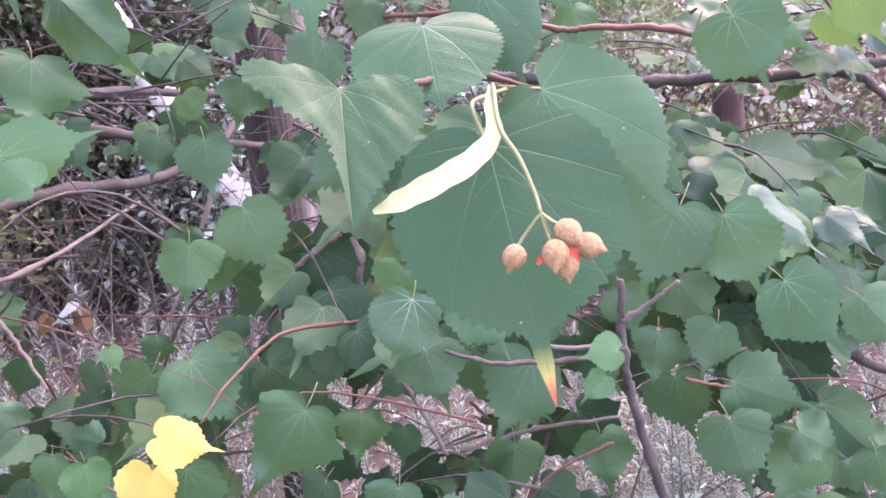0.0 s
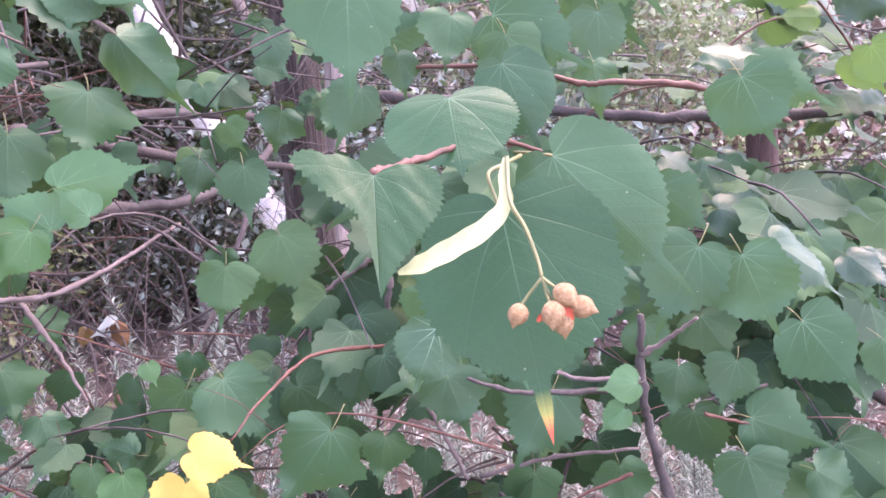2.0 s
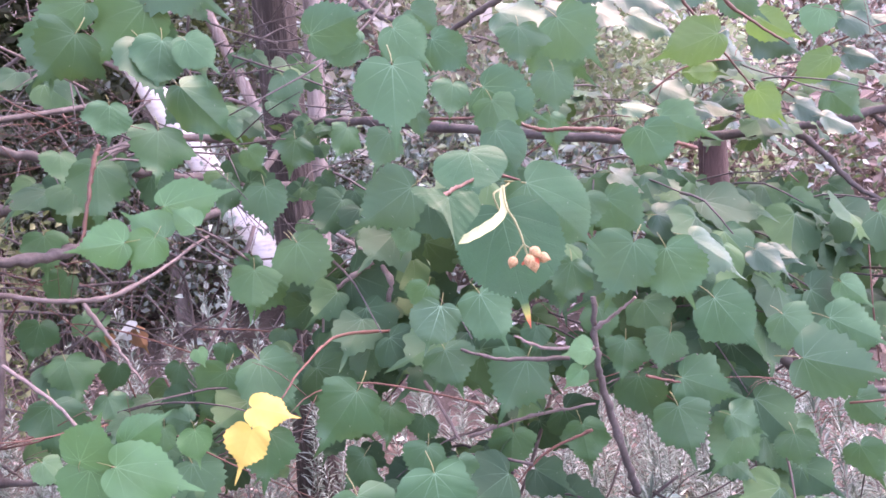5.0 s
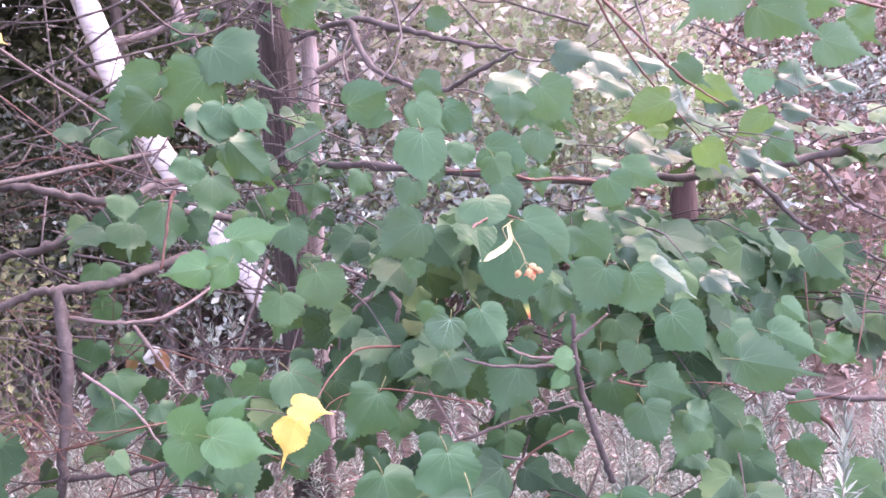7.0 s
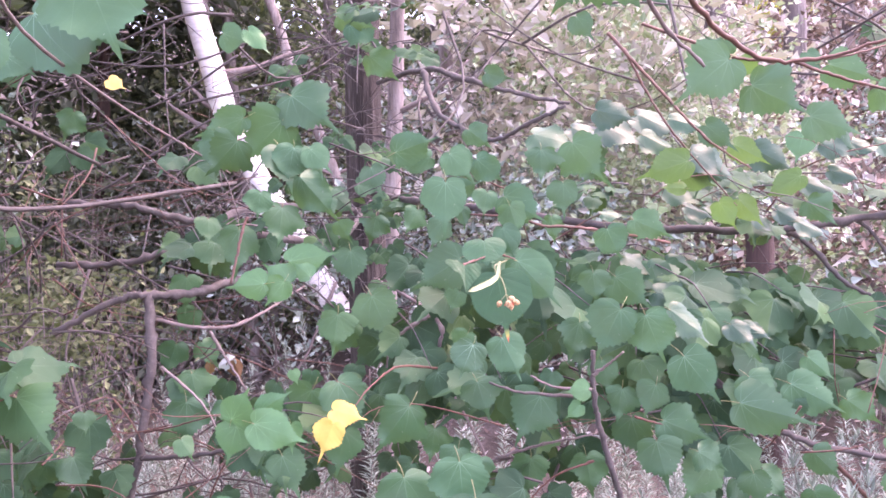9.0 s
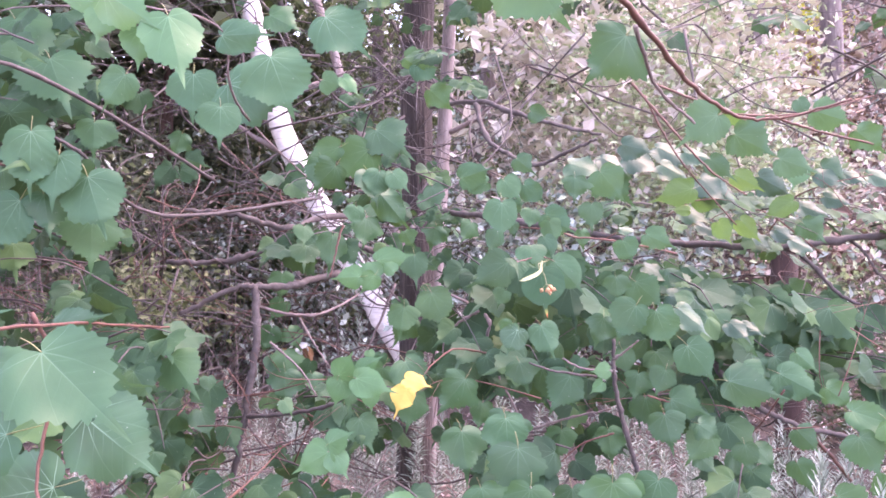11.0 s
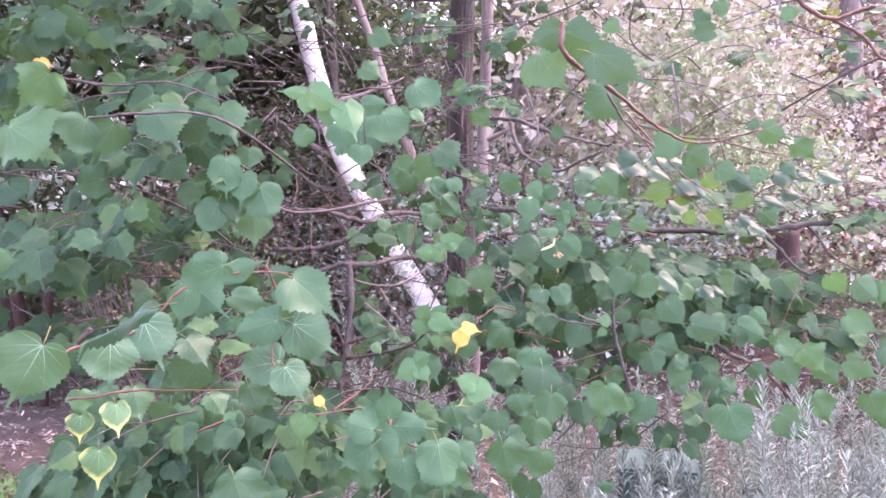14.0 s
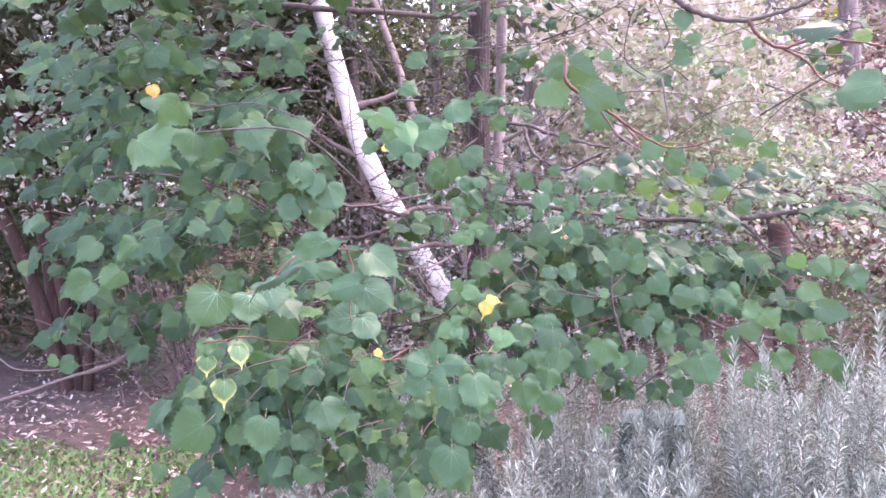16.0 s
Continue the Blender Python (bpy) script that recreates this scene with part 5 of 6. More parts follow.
spray([
    (0.316, 0.843, 1.03, 0.279, 0.835, 0.921, -0.2, -0.94, 0.27, 1.1, 'p'),
    (0.261, 0.843, 1.026, 0.225, 0.832, 0.961, -0.13, -0.92, 0.38, 1, 'y'),
    (0.527, 0.479, 1.079, 0.562, 0.462, 0.97, -0.23, -0.88, 0.42, 1.1, 'p'),
    (0.53, 1.178, 0.877, 0.487, 1.151, 0.778, -0.13, -0.9, 0.41, 1, 'g'),
    (0.771, 0.721, 1.215, 0.831, 0.703, 1.149, -0.58, -0.77, 0.27, 1.1, 'g'),
    (0.721, 0.749, 1.175, 0.761, 0.733, 1.09, -0.26, -0.94, 0.23, 1, 'g'),
    (0.895, 1.031, 1.129, 0.957, 1.005, 1.051, -0.35, -0.92, 0.19, 0.9, 'g'),
    (0.723, 0.796, 1.221, 0.829, 0.766, 1.193, -0.06, -0.95, 0.29, 0.7, 'g'),
    (0.46, 0.769, 1.282, 0.572, 0.74, 1.256, -0.03, -0.96, 0.29, 0.9, 'g'),
])
spray([
    (0.866, 0.984, 1.032, 0.911, 0.959, 0.937, -0.23, -0.97, 0.12, 1, 'g'),
    (0.807, 1.078, 0.923, 0.883, 1.055, 0.855, -0.16, -0.93, 0.33, 1, 'g'),
    (0.544, 1.128, 1.032, 0.619, 1.117, 0.956, 0.04, -0.92, 0.39, 1, 'g'),
    (0.454, 0.984, 1.113, 0.396, 0.966, 1.036, -0.09, -0.97, 0.24, 1, 'g'),
    (0.688, 1.078, 1.026, 0.722, 1.063, 0.952, -0.44, -0.86, 0.27, 1, 'g'),
    (0.943, 0.89, 1.305, 1.032, 0.864, 1.256, -0.28, -0.94, 0.21, 0.9, 'g'),
    (0.97, 1.178, 1.42, 1.025, 1.179, 1.35, -0.62, -0.79, -0.03, 1.1, 'y'),
    (1.061, 1.178, 1.4, 1.13, 1.169, 1.322, 0.2, -0.97, 0.16, 1.1, 'g'),
    (1.007, 0.89, 1.056, 1.044, 0.877, 0.954, -0.37, -0.93, 0.05, 1, 'g'),
])
spray([
    (0.996, 1.078, 1.135, 1.096, 1.067, 1.082, -0.2, -0.96, 0.21, 0.9, 'g'),
    (-1.137, 0.514, 2.091, -1.063, 0.5, 1.973, 0.45, -0.88, -0.14, 1.1, 'g'),
    (-1.003, 0.458, 1.981, -0.924, 0.414, 1.857, 0.49, -0.87, 0.05, 1.1, 'g'),
    (-0.994, 0.099, 1.902, -0.907, 0.071, 1.797, 0.58, -0.81, -0.02, 1.1, 'g'),
    (-1.161, 0.032, 1.873, -1.173, 0.024, 1.751, 0.75, -0.64, -0.18, 1.2, 'g'),
    (-1.105, 0.072, 1.862, -1.164, 0.061, 1.761, 0.78, -0.62, 0.07, 1.1, 'g'),
    (-1.331, -0.036, 1.847, -1.179, -0.067, 1.762, 0.63, -0.76, -0.13, 1.15, 'g'),
    (-1.396, 0.138, 2.028, -1.377, 0.121, 1.968, 0.65, -0.72, 0.24, 1.4, 'g'),
    (-1.291, 0.273, 1.737, -1.385, 0.247, 1.703, 0.51, -0.86, -0.04, 1.1, 'p'),
])
spray([
    (-1.41, 0.585, 1.855, -1.395, 0.578, 1.734, 0.52, -0.84, 0.16, 1.2, 'p'),
    (-2.139, 0.796, 1.791, -2.009, 0.769, 1.716, 0.71, -0.71, 0.03, 1.1, 'p'),
    (-0.847, 0.213, 1.779, -0.839, 0.197, 1.661, 0.31, -0.93, -0.21, 0.9, 'p'),
    (-0.805, 0.232, 1.738, -0.801, 0.207, 1.64, 0.33, -0.94, 0.05, 1, 'p'),
    (-0.767, 0.26, 1.701, -0.723, 0.247, 1.593, 0.44, -0.9, -0.02, 1.1, 'p'),
    (-0.885, 0.232, 1.656, -0.918, 0.194, 1.556, 0.48, -0.86, 0.15, 0.9, 'p'),
    (-0.851, 0.251, 1.669, -0.826, 0.237, 1.588, 0.49, -0.87, 0.09, 1, 'g'),
    (-0.857, 0.401, 1.631, -0.852, 0.39, 1.523, 0.53, -0.81, 0.23, 1.2, 'g'),
    (-0.934, 0.514, 1.849, -0.926, 0.498, 1.769, 0.37, -0.92, -0.08, 1.2, 'g'),
])
spray([
    (-1.919, 0.702, 1.658, -1.885, 0.698, 1.543, 0.8, -0.59, 0.13, 1.1, 'g'),
    (-1.797, 0.796, 1.665, -1.793, 0.79, 1.573, 0.76, -0.64, -0.05, 1.2, 'g'),
    (-1.042, -0.239, 1.928, -1.102, -0.265, 1.836, 0.77, -0.64, -0.06, 1.1, 'g'),
    (-1.71, 0.42, 2.06, -1.687, 0.394, 1.941, 0.59, -0.79, -0.14, 1.2, 'g'),
    (-2.02, 0.702, 1.617, -1.991, 0.698, 1.509, 0.56, -0.74, 0.37, 1, 'g'),
    (-1.415, 0.326, 2.256, -1.492, 0.319, 2.188, 0.64, -0.77, -0.08, 1.1, 'g'),
    (-1.624, 0.326, 2.253, -1.664, 0.323, 2.164, 0.79, -0.61, -0.11, 1.1, 'g'),
    (-1.769, 0.796, 2.25, -1.736, 0.785, 2.158, 0.62, -0.78, 0.08, 1.1, 'g'),
    (-1.596, 0.796, 2.197, -1.524, 0.763, 2.079, 0.58, -0.8, -0.15, 1, 'g'),
])
spray([
    (-0.452, -0.15, 1.87, -0.516, -0.163, 1.878, 0.61, -0.79, 0.01, 0.55, 'y'),
    (-0.417, -0.2, 1.865, -0.346, -0.211, 1.819, 0.1, -0.99, -0.08, 0.8, 'y'),
    (-0.436, -0.17, 1.855, -0.443, -0.177, 1.812, 0.17, -0.97, -0.2, 1.1, 'y'),
    (-0.39, -0.17, 1.828, -0.388, -0.177, 1.78, 0.45, -0.89, -0.01, 1, 'y'),
    (-0.339, -0.195, 1.834, -0.308, -0.214, 1.753, 0.52, -0.82, -0.22, 0.9, 'y'),
    (-0.438, 0.044, 1.828, -0.434, 0.032, 1.756, 0.19, -0.98, -0.06, 1.2, 'p'),
    (-0.37, -0.003, 1.869, -0.294, -0.013, 1.866, 0.09, -0.99, 0.13, 0.8, 'p'),
    (-0.358, 0.138, 1.874, -0.316, 0.127, 1.778, 0.27, -0.96, -0.05, 1.2, 'p'),
    (-0.371, -0.003, 1.769, -0.368, -0.012, 1.711, 0.43, -0.87, -0.25, 1.2, 'p'),
])
spray([
    (-0.488, -0.05, 1.807, -0.517, -0.059, 1.758, 0.24, -0.97, -0.1, 1, 'p'),
    (-0.3, 0.232, 1.964, -0.219, 0.217, 1.894, 0.54, -0.82, -0.16, 1, 'p'),
    (-1.339, 0.74, 2.231, -1.327, 0.728, 2.182, 0.04, -1, -0.05, 1.6, 'y'),
    (-1.285, 0.796, 2.326, -1.252, 0.779, 2.246, 0.13, -0.99, -0.05, 1, 'g'),
    (-1.198, 0.89, 2.325, -1.117, 0.868, 2.25, 0.43, -0.9, 0.04, 1, 'g'),
    (-0.645, 0.796, 2.163, -0.562, 0.796, 2.119, 0.5, -0.86, -0.07, 1, 'g'),
    (-0.634, 0.89, 2.309, -0.548, 0.888, 2.262, 0.53, -0.85, -0.07, 1, 'g'),
    (0.093, 0.091, 2.045, 0.011, 0.078, 2.004, 0.07, -0.96, -0.28, 0.9, 'g'),
    (0.037, 0.185, 2.011, 0.104, 0.162, 1.911, -0.25, -0.97, -0.05, 1.2, 'g'),
])
spray([
    (0.11, 0.138, 2.049, 0.208, 0.109, 1.989, 0.33, -0.87, -0.36, 0.9, 'g'),
    (0.126, 0.232, 2.031, 0.208, 0.231, 1.963, 0.24, -0.92, -0.31, 0.9, 'g'),
    (0.18, -0.293, 1.883, 0.282, -0.307, 1.818, 0.11, -0.99, -0.09, 0.7, 'g'),
    (0.204, 0.345, 1.944, 0.133, 0.337, 1.861, -0.25, -0.95, -0.19, 1.15, 'g'),
    (0.203, 0.514, 2.179, 0.242, 0.503, 2.14, -0.12, -0.98, -0.12, 1, 'g'),
    (0.489, 0.702, 2.249, 0.464, 0.693, 2.193, -0.24, -0.97, -0.03, 1, 'g'),
    (0.511, 0.655, 2.172, 0.433, 0.647, 2.158, -0.1, -0.99, 0.06, 0.9, 'g'),
    (0.728, 1.078, 1.935, 0.815, 1.058, 1.897, -0.06, -1, -0.04, 1, 'g'),
    (0.845, 1.128, 1.888, 0.912, 1.119, 1.827, -0.45, -0.89, 0.04, 1, 'g'),
])
spray([
    (0.7, 1.128, 1.974, 0.725, 1.114, 1.93, -0.03, -0.99, 0.13, 1, 'g'),
    (0.773, 1.378, 1.826, 0.75, 1.363, 1.756, -0.22, -0.98, 0.01, 1.1, 'y'),
    (0.463, 1.178, 1.772, 0.53, 1.158, 1.707, -0.17, -0.68, 0.71, 1, 'u'),
    (0.685, 1.478, 1.805, 0.776, 1.45, 1.744, -0.09, -1, 0.05, 0.9, 'u'),
    (0.865, 1.478, 1.834, 0.946, 1.472, 1.787, -0.17, -0.98, 0.05, 1, 'g'),
    (1.035, 1.578, 1.822, 1.133, 1.558, 1.786, 0.06, -0.87, 0.48, 0.7, 'u'),
    (1.18, 1.578, 1.809, 1.274, 1.576, 1.784, -0.18, -0.52, 0.84, 0.7, 'u'),
    (-0.665, -0.737, 1.079, -0.756, -0.759, 1.016, 0.59, -0.78, 0.21, 1.1, 'g'),
    (-1.037, -0.05, 0.925, -0.916, -0.06, 0.859, 0.63, -0.65, 0.42, 1, 'g'),
])
spray([
    (-0.673, -0.422, 1.016, -0.671, -0.447, 0.905, 0.12, -0.95, 0.29, 1, 'g'),
    (-0.818, 0.063, 0.897, -0.774, 0.035, 0.785, 0.5, -0.81, 0.31, 1, 'g'),
    (-0.614, -0.176, 1.013, -0.568, -0.193, 0.904, 0.34, -0.84, 0.42, 1.1, 'g'),
    (-0.998, 0.044, 0.786, -1.017, 0.037, 0.709, 0.28, -0.83, 0.48, 0.9, 'g'),
    (-1.474, 0.044, 0.816, -1.523, 0.031, 0.76, 0.64, -0.73, 0.26, 1, 'g'),
    (-1.251, -0.05, 0.75, -1.265, -0.061, 0.686, 0.26, -0.83, 0.49, 1, 'g'),
    (-1.109, -0.05, 1.012, -1.188, -0.06, 0.916, 0.67, -0.73, 0.12, 1.1, 'g'),
    (-0.97, -0.003, 1.008, -0.945, -0.012, 0.935, 0.61, -0.78, 0.16, 1, 'g'),
    (-0.533, 0.232, 0.929, -0.53, 0.221, 0.819, 0.44, -0.85, 0.28, 1.2, 'g'),
])
spray([
    (-0.233, -0.1, 0.871, -0.241, -0.118, 0.743, 0.35, -0.92, 0.18, 1.05, 'p'),
    (-0.191, -0.05, 0.942, -0.224, -0.063, 0.858, 0.27, -0.86, 0.43, 1.1, 'p'),
    (-0.156, 0.044, 1.01, -0.171, 0.027, 0.933, 0.15, -0.92, 0.37, 1, 'g'),
    (-0.035, 0.561, 0.818, -0.07, 0.558, 0.718, 0.06, -0.81, 0.58, 1.2, 'g'),
    (0.185, 0.89, 0.726, 0.196, 0.885, 0.674, 0.16, -0.9, 0.4, 1.2, 'g'),
    (0.785, 1.078, 0.946, 0.882, 1.056, 0.871, -0.33, -0.85, 0.42, 1.1, 'g'),
    (1.135, 1.178, 0.976, 1.173, 1.163, 0.861, -0.15, -0.94, 0.29, 1, 'g'),
    (0.892, 0.415, 1.264, 1, 0.382, 1.24, -0.02, -1, 0.09, 0.8, 'g'),
    (1.139, 1.2, 1.399, 1.129, 1.18, 1.309, -0.4, -0.87, 0.28, 1.1, 'g'),
])
spray([
    (1.205, 1.25, 1.359, 1.266, 1.216, 1.255, -0.08, -0.99, 0.12, 1, 'g'),
    (-1.487, -0.058, 1.503, -1.551, -0.092, 1.427, 0.49, -0.86, 0.18, 1, 'g'),
    (-1.381, 0.009, 1.502, -1.455, -0.014, 1.425, 0.23, -0.97, -0.06, 1, 'g'),
    (-1.788, 0.42, 1.589, -1.673, 0.409, 1.518, 0.4, -0.92, 0.01, 1, 'g'),
    (-1.55, 0.42, 1.482, -1.458, 0.396, 1.39, 0.73, -0.66, 0.19, 1, 'g'),
    (-1.403, -0.191, 1.375, -1.516, -0.21, 1.321, 0.36, -0.92, 0.13, 1, 'g'),
    (-1.421, -0.03, 1.405, -1.489, -0.059, 1.329, 0.63, -0.77, 0.08, 1, 'g'),
    (-1.242, 0.326, 1.305, -1.257, 0.309, 1.241, 0.11, -0.91, 0.4, 1, 'y'),
    (-1.169, 0.326, 1.371, -1.234, 0.312, 1.306, 0.25, -0.95, 0.17, 1, 'g'),
])
spray([
    (-2.155, 0.514, 1.003, -2.21, 0.51, 0.965, 0.67, -0.62, 0.42, 1, 'y'),
    (-2.068, 0.514, 0.993, -2.149, 0.507, 0.942, 0.59, -0.7, 0.39, 1, 'p'),
    (-1.925, 0.608, 1.108, -1.93, 0.594, 1.064, 0.48, -0.85, 0.21, 1.3, 'y'),
    (0.894, -0.195, 1.873, 0.773, -0.209, 1.849, -0.4, -0.91, 0.09, 0.85, 'p'),
    (0.862, -0.031, 1.903, 0.953, -0.047, 1.828, 0.04, -1, 0.08, 1, 'g'),
    (0.793, -0.197, 2.023, 0.66, -0.189, 2.028, 0.29, -0.8, 0.53, 0.6, 'u'),
    (0.917, 0.6, 2.193, 0.996, 0.582, 2.202, -0.19, -0.68, 0.71, 0.7, 'u'),
    (0.723, 0.62, 2.213, 0.694, 0.616, 2.169, -0.12, -0.99, -0.01, 1, 'y'),
    (1.104, 0.6, 2.198, 1.029, 0.586, 2.181, -0.16, -0.98, 0.11, 0.8, 'v'),
])
spray([
    (0.52, 0.62, 2.249, 0.539, 0.616, 2.189, -0.18, -0.98, 0.1, 0.9, 'g'),
    (0.494, 0.6, 2.324, 0.478, 0.583, 2.238, 0.01, -1, 0.01, 0.9, 'g'),
])


# ---- bract and nutlets ----
def strip(name, line, widths, normal, material, parent, label="", cup=0.25):
    """A thin curved blade along a line."""
    pts = spline(line, 6)
    n = np.array(normal, float)
    v, f = [], []
    for i, c in enumerate(pts):
        d = pts[min(i + 1, len(pts) - 1)] - pts[max(i - 1, 0)]
        d /= np.linalg.norm(d)
        s = np.cross(d, n)
        s /= np.linalg.norm(s)
        up = np.cross(s, d)
        w = np.interp(i / (len(pts) - 1), np.linspace(0, 1, len(widths)), widths) * (1 + 0.06 * math.sin(i * 1.3))
        for k in range(5):
            g = k / 2 - 1
            v.append(tuple(c + s * w * g + up * cup * w * (g * g - 0.5)))
    for i in range(len(pts) - 1):
        for k in range(4):
            a = i * 5 + k
            f.append((a, a + 1, a + 6, a + 5))
    return mesh_part(name, v, f, material, parent, label)


def nutlet(centre, way, r, parent):
    """Felted round nutlet with a small point and faint ribs."""
    rings, seg = 9, 14
    z = Vector(way).normalized()
    x = z.orthogonal().normalized()
    y = z.cross(x)
    v, f = [], []
    for i in range(rings + 1):
        t = math.pi * i / rings
        for k in range(seg):
            a = 2 * math.pi * k / seg
            rr = r * math.sin(t) * (1 + 0.05 * math.cos(5 * a)) * (1 + 0.03 * math.sin(3 * a + 2 * t))
            h = -r * 1.05 * math.cos(t) + (r * 0.5 * max(0, (t - 2.6) / 0.54) ** 2 if t > 2.6 else 0)
            v.append(tuple(Vector(centre) + x * rr * math.cos(a) + y * rr * math.sin(a) + z * h))
    for i in range(rings):
        for k in range(seg):
            a, b = i * seg + k, i * seg + (k + 1) % seg
            f.append((a, b, b + seg, a + seg))
    return mesh_part("nutlet", v, f, M_FRUIT, parent)


holder = nearest_bough((0.06, 0.36, 1.55))
bract = strip("bract", [(0.0634, 0.33, 1.5521), (0.0623, 0.322, 1.5456), (0.0626, 0.305, 1.5369), (0.056, 0.295, 1.53), (0.0448, 0.285, 1.5247), (0.0354, 0.278, 1.5211), (0.0287, 0.276, 1.5191)], [0.0008, 0.0016, 0.0026, 0.0035, 0.0036, 0.0030, 0.0006], (-0.1, -1, 0.35), M_BRACT, holder, "pale yellow-green papery bract")
stalk = tube("fruit_stalk", [(0.0641, 0.33, 1.552), (0.0642, 0.3, 1.5384), (0.0686, 0.292, 1.5297), (0.0718, 0.286, 1.5202), (0.0729, 0.282, 1.5147)], 0.0008, 0.0006, M_PETIOLE, holder, "pale green fruit stalk", sides=6, steps=5)
tube("petiole", [(0.0702, 0.37, 1.5521), (0.0619, 0.34, 1.549), (0.0568, 0.33, 1.5463), (0.0586, 0.327, 1.5388), (0.0607, 0.325, 1.5327)], 0.0008, 0.0007, M_PETIOLE, holder, sides=6, steps=5)
tube("petiole", [(0.0674, 0.38, 1.5535), (0.076, 0.377, 1.5526), (0.0838, 0.375, 1.5512)], 0.0008, 0.0007, M_PETIOLE, holder, sides=6, steps=4)
tube("pedicel", [(0.0729, 0.282, 1.5147), (0.0685, 0.281, 1.5096), (0.065, 0.279, 1.5053)], 0.00055, 0.0005, M_PETIOLE, stalk, sides=5, steps=3)
nutlet((0.0649, 0.279, 1.504), (-0.4, 0, -0.9), 0.00329, stalk)
tube("pedicel", [(0.0729, 0.282, 1.5147), (0.0758, 0.281, 1.5123), (0.0796, 0.279, 1.5107)], 0.00055, 0.0005, M_PETIOLE, stalk, sides=5, steps=3)
nutlet((0.0795, 0.279, 1.5095), (0.3, -0.3, -0.3), 0.00373, stalk)
tube("pedicel", [(0.0729, 0.282, 1.5147), (0.074, 0.281, 1.5096), (0.0757, 0.276, 1.5057)], 0.00055, 0.0005, M_PETIOLE, stalk, sides=5, steps=3)
nutlet((0.0756, 0.276, 1.5045), (-0.1, -0.5, -0.8), 0.00373, stalk)
tube("pedicel", [(0.0729, 0.282, 1.5147), (0.0784, 0.281, 1.5104), (0.0847, 0.279, 1.507)], 0.00055, 0.0005, M_PETIOLE, stalk, sides=5, steps=3)
nutlet((0.0847, 0.279, 1.5057), (0.9, -0.2, -0.35), 0.00359, stalk)
tube("pedicel", [(0.0729, 0.282, 1.5147), (0.0754, 0.281, 1.5078), (0.0788, 0.279, 1.5018)], 0.00055, 0.0005, M_PETIOLE, stalk, sides=5, steps=3)
nutlet((0.0787, 0.279, 1.5005), (0.1, -0.2, -1), 0.00329, stalk)
nutlet_scale = strip("scale", [(0.0788, 0.2785, 1.5064), (0.0804, 0.2775, 1.5043), (0.0818, 0.278, 1.5017)], [0.0006, 0.0014, 0.0004], (0, -1, 0.2), M_RED, stalk, "torn red scale")
strip("scale", [(0.0742, 0.279, 1.5032), (0.0719, 0.2775, 1.5029), (0.0707, 0.2775, 1.5017)], [0.0006, 0.0011, 0.0003], (0, -1, 0.2), M_RED, stalk, "torn red scale")


# ---- the rest of the crown ----
LEAF_LOW = [leaf_data(samples=2, across=2, teeth=0.034, lobes=1.8, tip=1.25, fold=f, droop=d, wave=0.05, seed=i, stalk=0, bend=b) for i, (f, d, b) in enumerate([(0.10, 0.12, 0.06), (0.22, 0.15, -0.1), (-0.1, 0.2, 0.08), (0.16, 0.28, 0.0)])]


def filler(count, box, up, size, seed, wood):
    """Sprays of leaves along short twigs inside a box of the crown: ((x0, x1), (y0, y1), (z0, z1))."""
    rng = random.Random(seed)
    for _ in range(count):
        p = Vector([rng.uniform(*r) for r in box])
        a = rng.gauss(-1.57, 0.9)
        d = Vector((math.cos(a), math.sin(a), rng.uniform(-0.5, 0.1))).normalized()
        run = rng.uniform(0.15, 0.32)
        q = p + d * run
        v, f = tube_data([tuple(p), tuple((p + q) / 2 + Vector((0, 0, 0.02))), tuple(q)], 0.003, 0.0012, 4, 2)
        wood.add(v, f)
        n = rng.randint(3, 6)
        for k in range(n):
            c = p.lerp(q, (k + 0.6) / n)
            side = d.cross(Vector((0, 0, 1))).normalized() * (1 if k % 2 else -1)
            way = (side * rng.uniform(0.4, 1.0) + d * rng.uniform(0.2, 0.8) + Vector((0, 0, rng.uniform(-1.1, -0.1) / (1 + up)))).normalized()
            nrm = Vector((rng.gauss(0, 0.17), -0.8 + rng.gauss(0, 0.2), 0.2 + up + rng.gauss(0, 0.15)))
            vv, ff, uu = LEAF_LOW[rng.randrange(4)]
            crown.add(vv, ff, leaf_pose(c + way * 0.03, way, nrm, rng.uniform(0.7, 1.15) * size, rng.uniform(0.85, 1.1)), uu)


crown, crown_wood = Mass(), Mass()
filler(28, ((0.25, 1.5), (1.45, 2.2), (1.62, 1.80)), 1.0, 0.070, 11, crown_wood)
filler(30, ((0.35, 1.0), (1.38, 1.9), (1.22, 1.52)), 0.0, 0.10, 12, crown_wood)
filler(36, ((-0.35, 0.5), (1.25, 1.6), (1.15, 1.6)), 0.0, 0.105, 13, crown_wood)
filler(26, ((-2.5, -1.35), (1.0, 1.9), (1.45, 2.3)), 0.05, 0.095, 14, crown_wood)
filler(48, ((-3.0, -1.45), (0.9, 1.9), (2.0, 3.0)), 0.05, 0.095, 15, crown_wood)
filler(22, ((-0.6, 1.6), (1.3, 2.4), (2.2, 3.0)), 0.5, 0.080, 16, crown_wood)
filler(26, ((-0.95, -0.2), (0.3, 0.7), (0.76, 1.08)), 0.2, 0.085, 17, crown_wood)
filler(12, ((-0.3, 0.6), (1.0, 1.4), (0.85, 1.1)), 0.2, 0.085, 18, crown_wood)
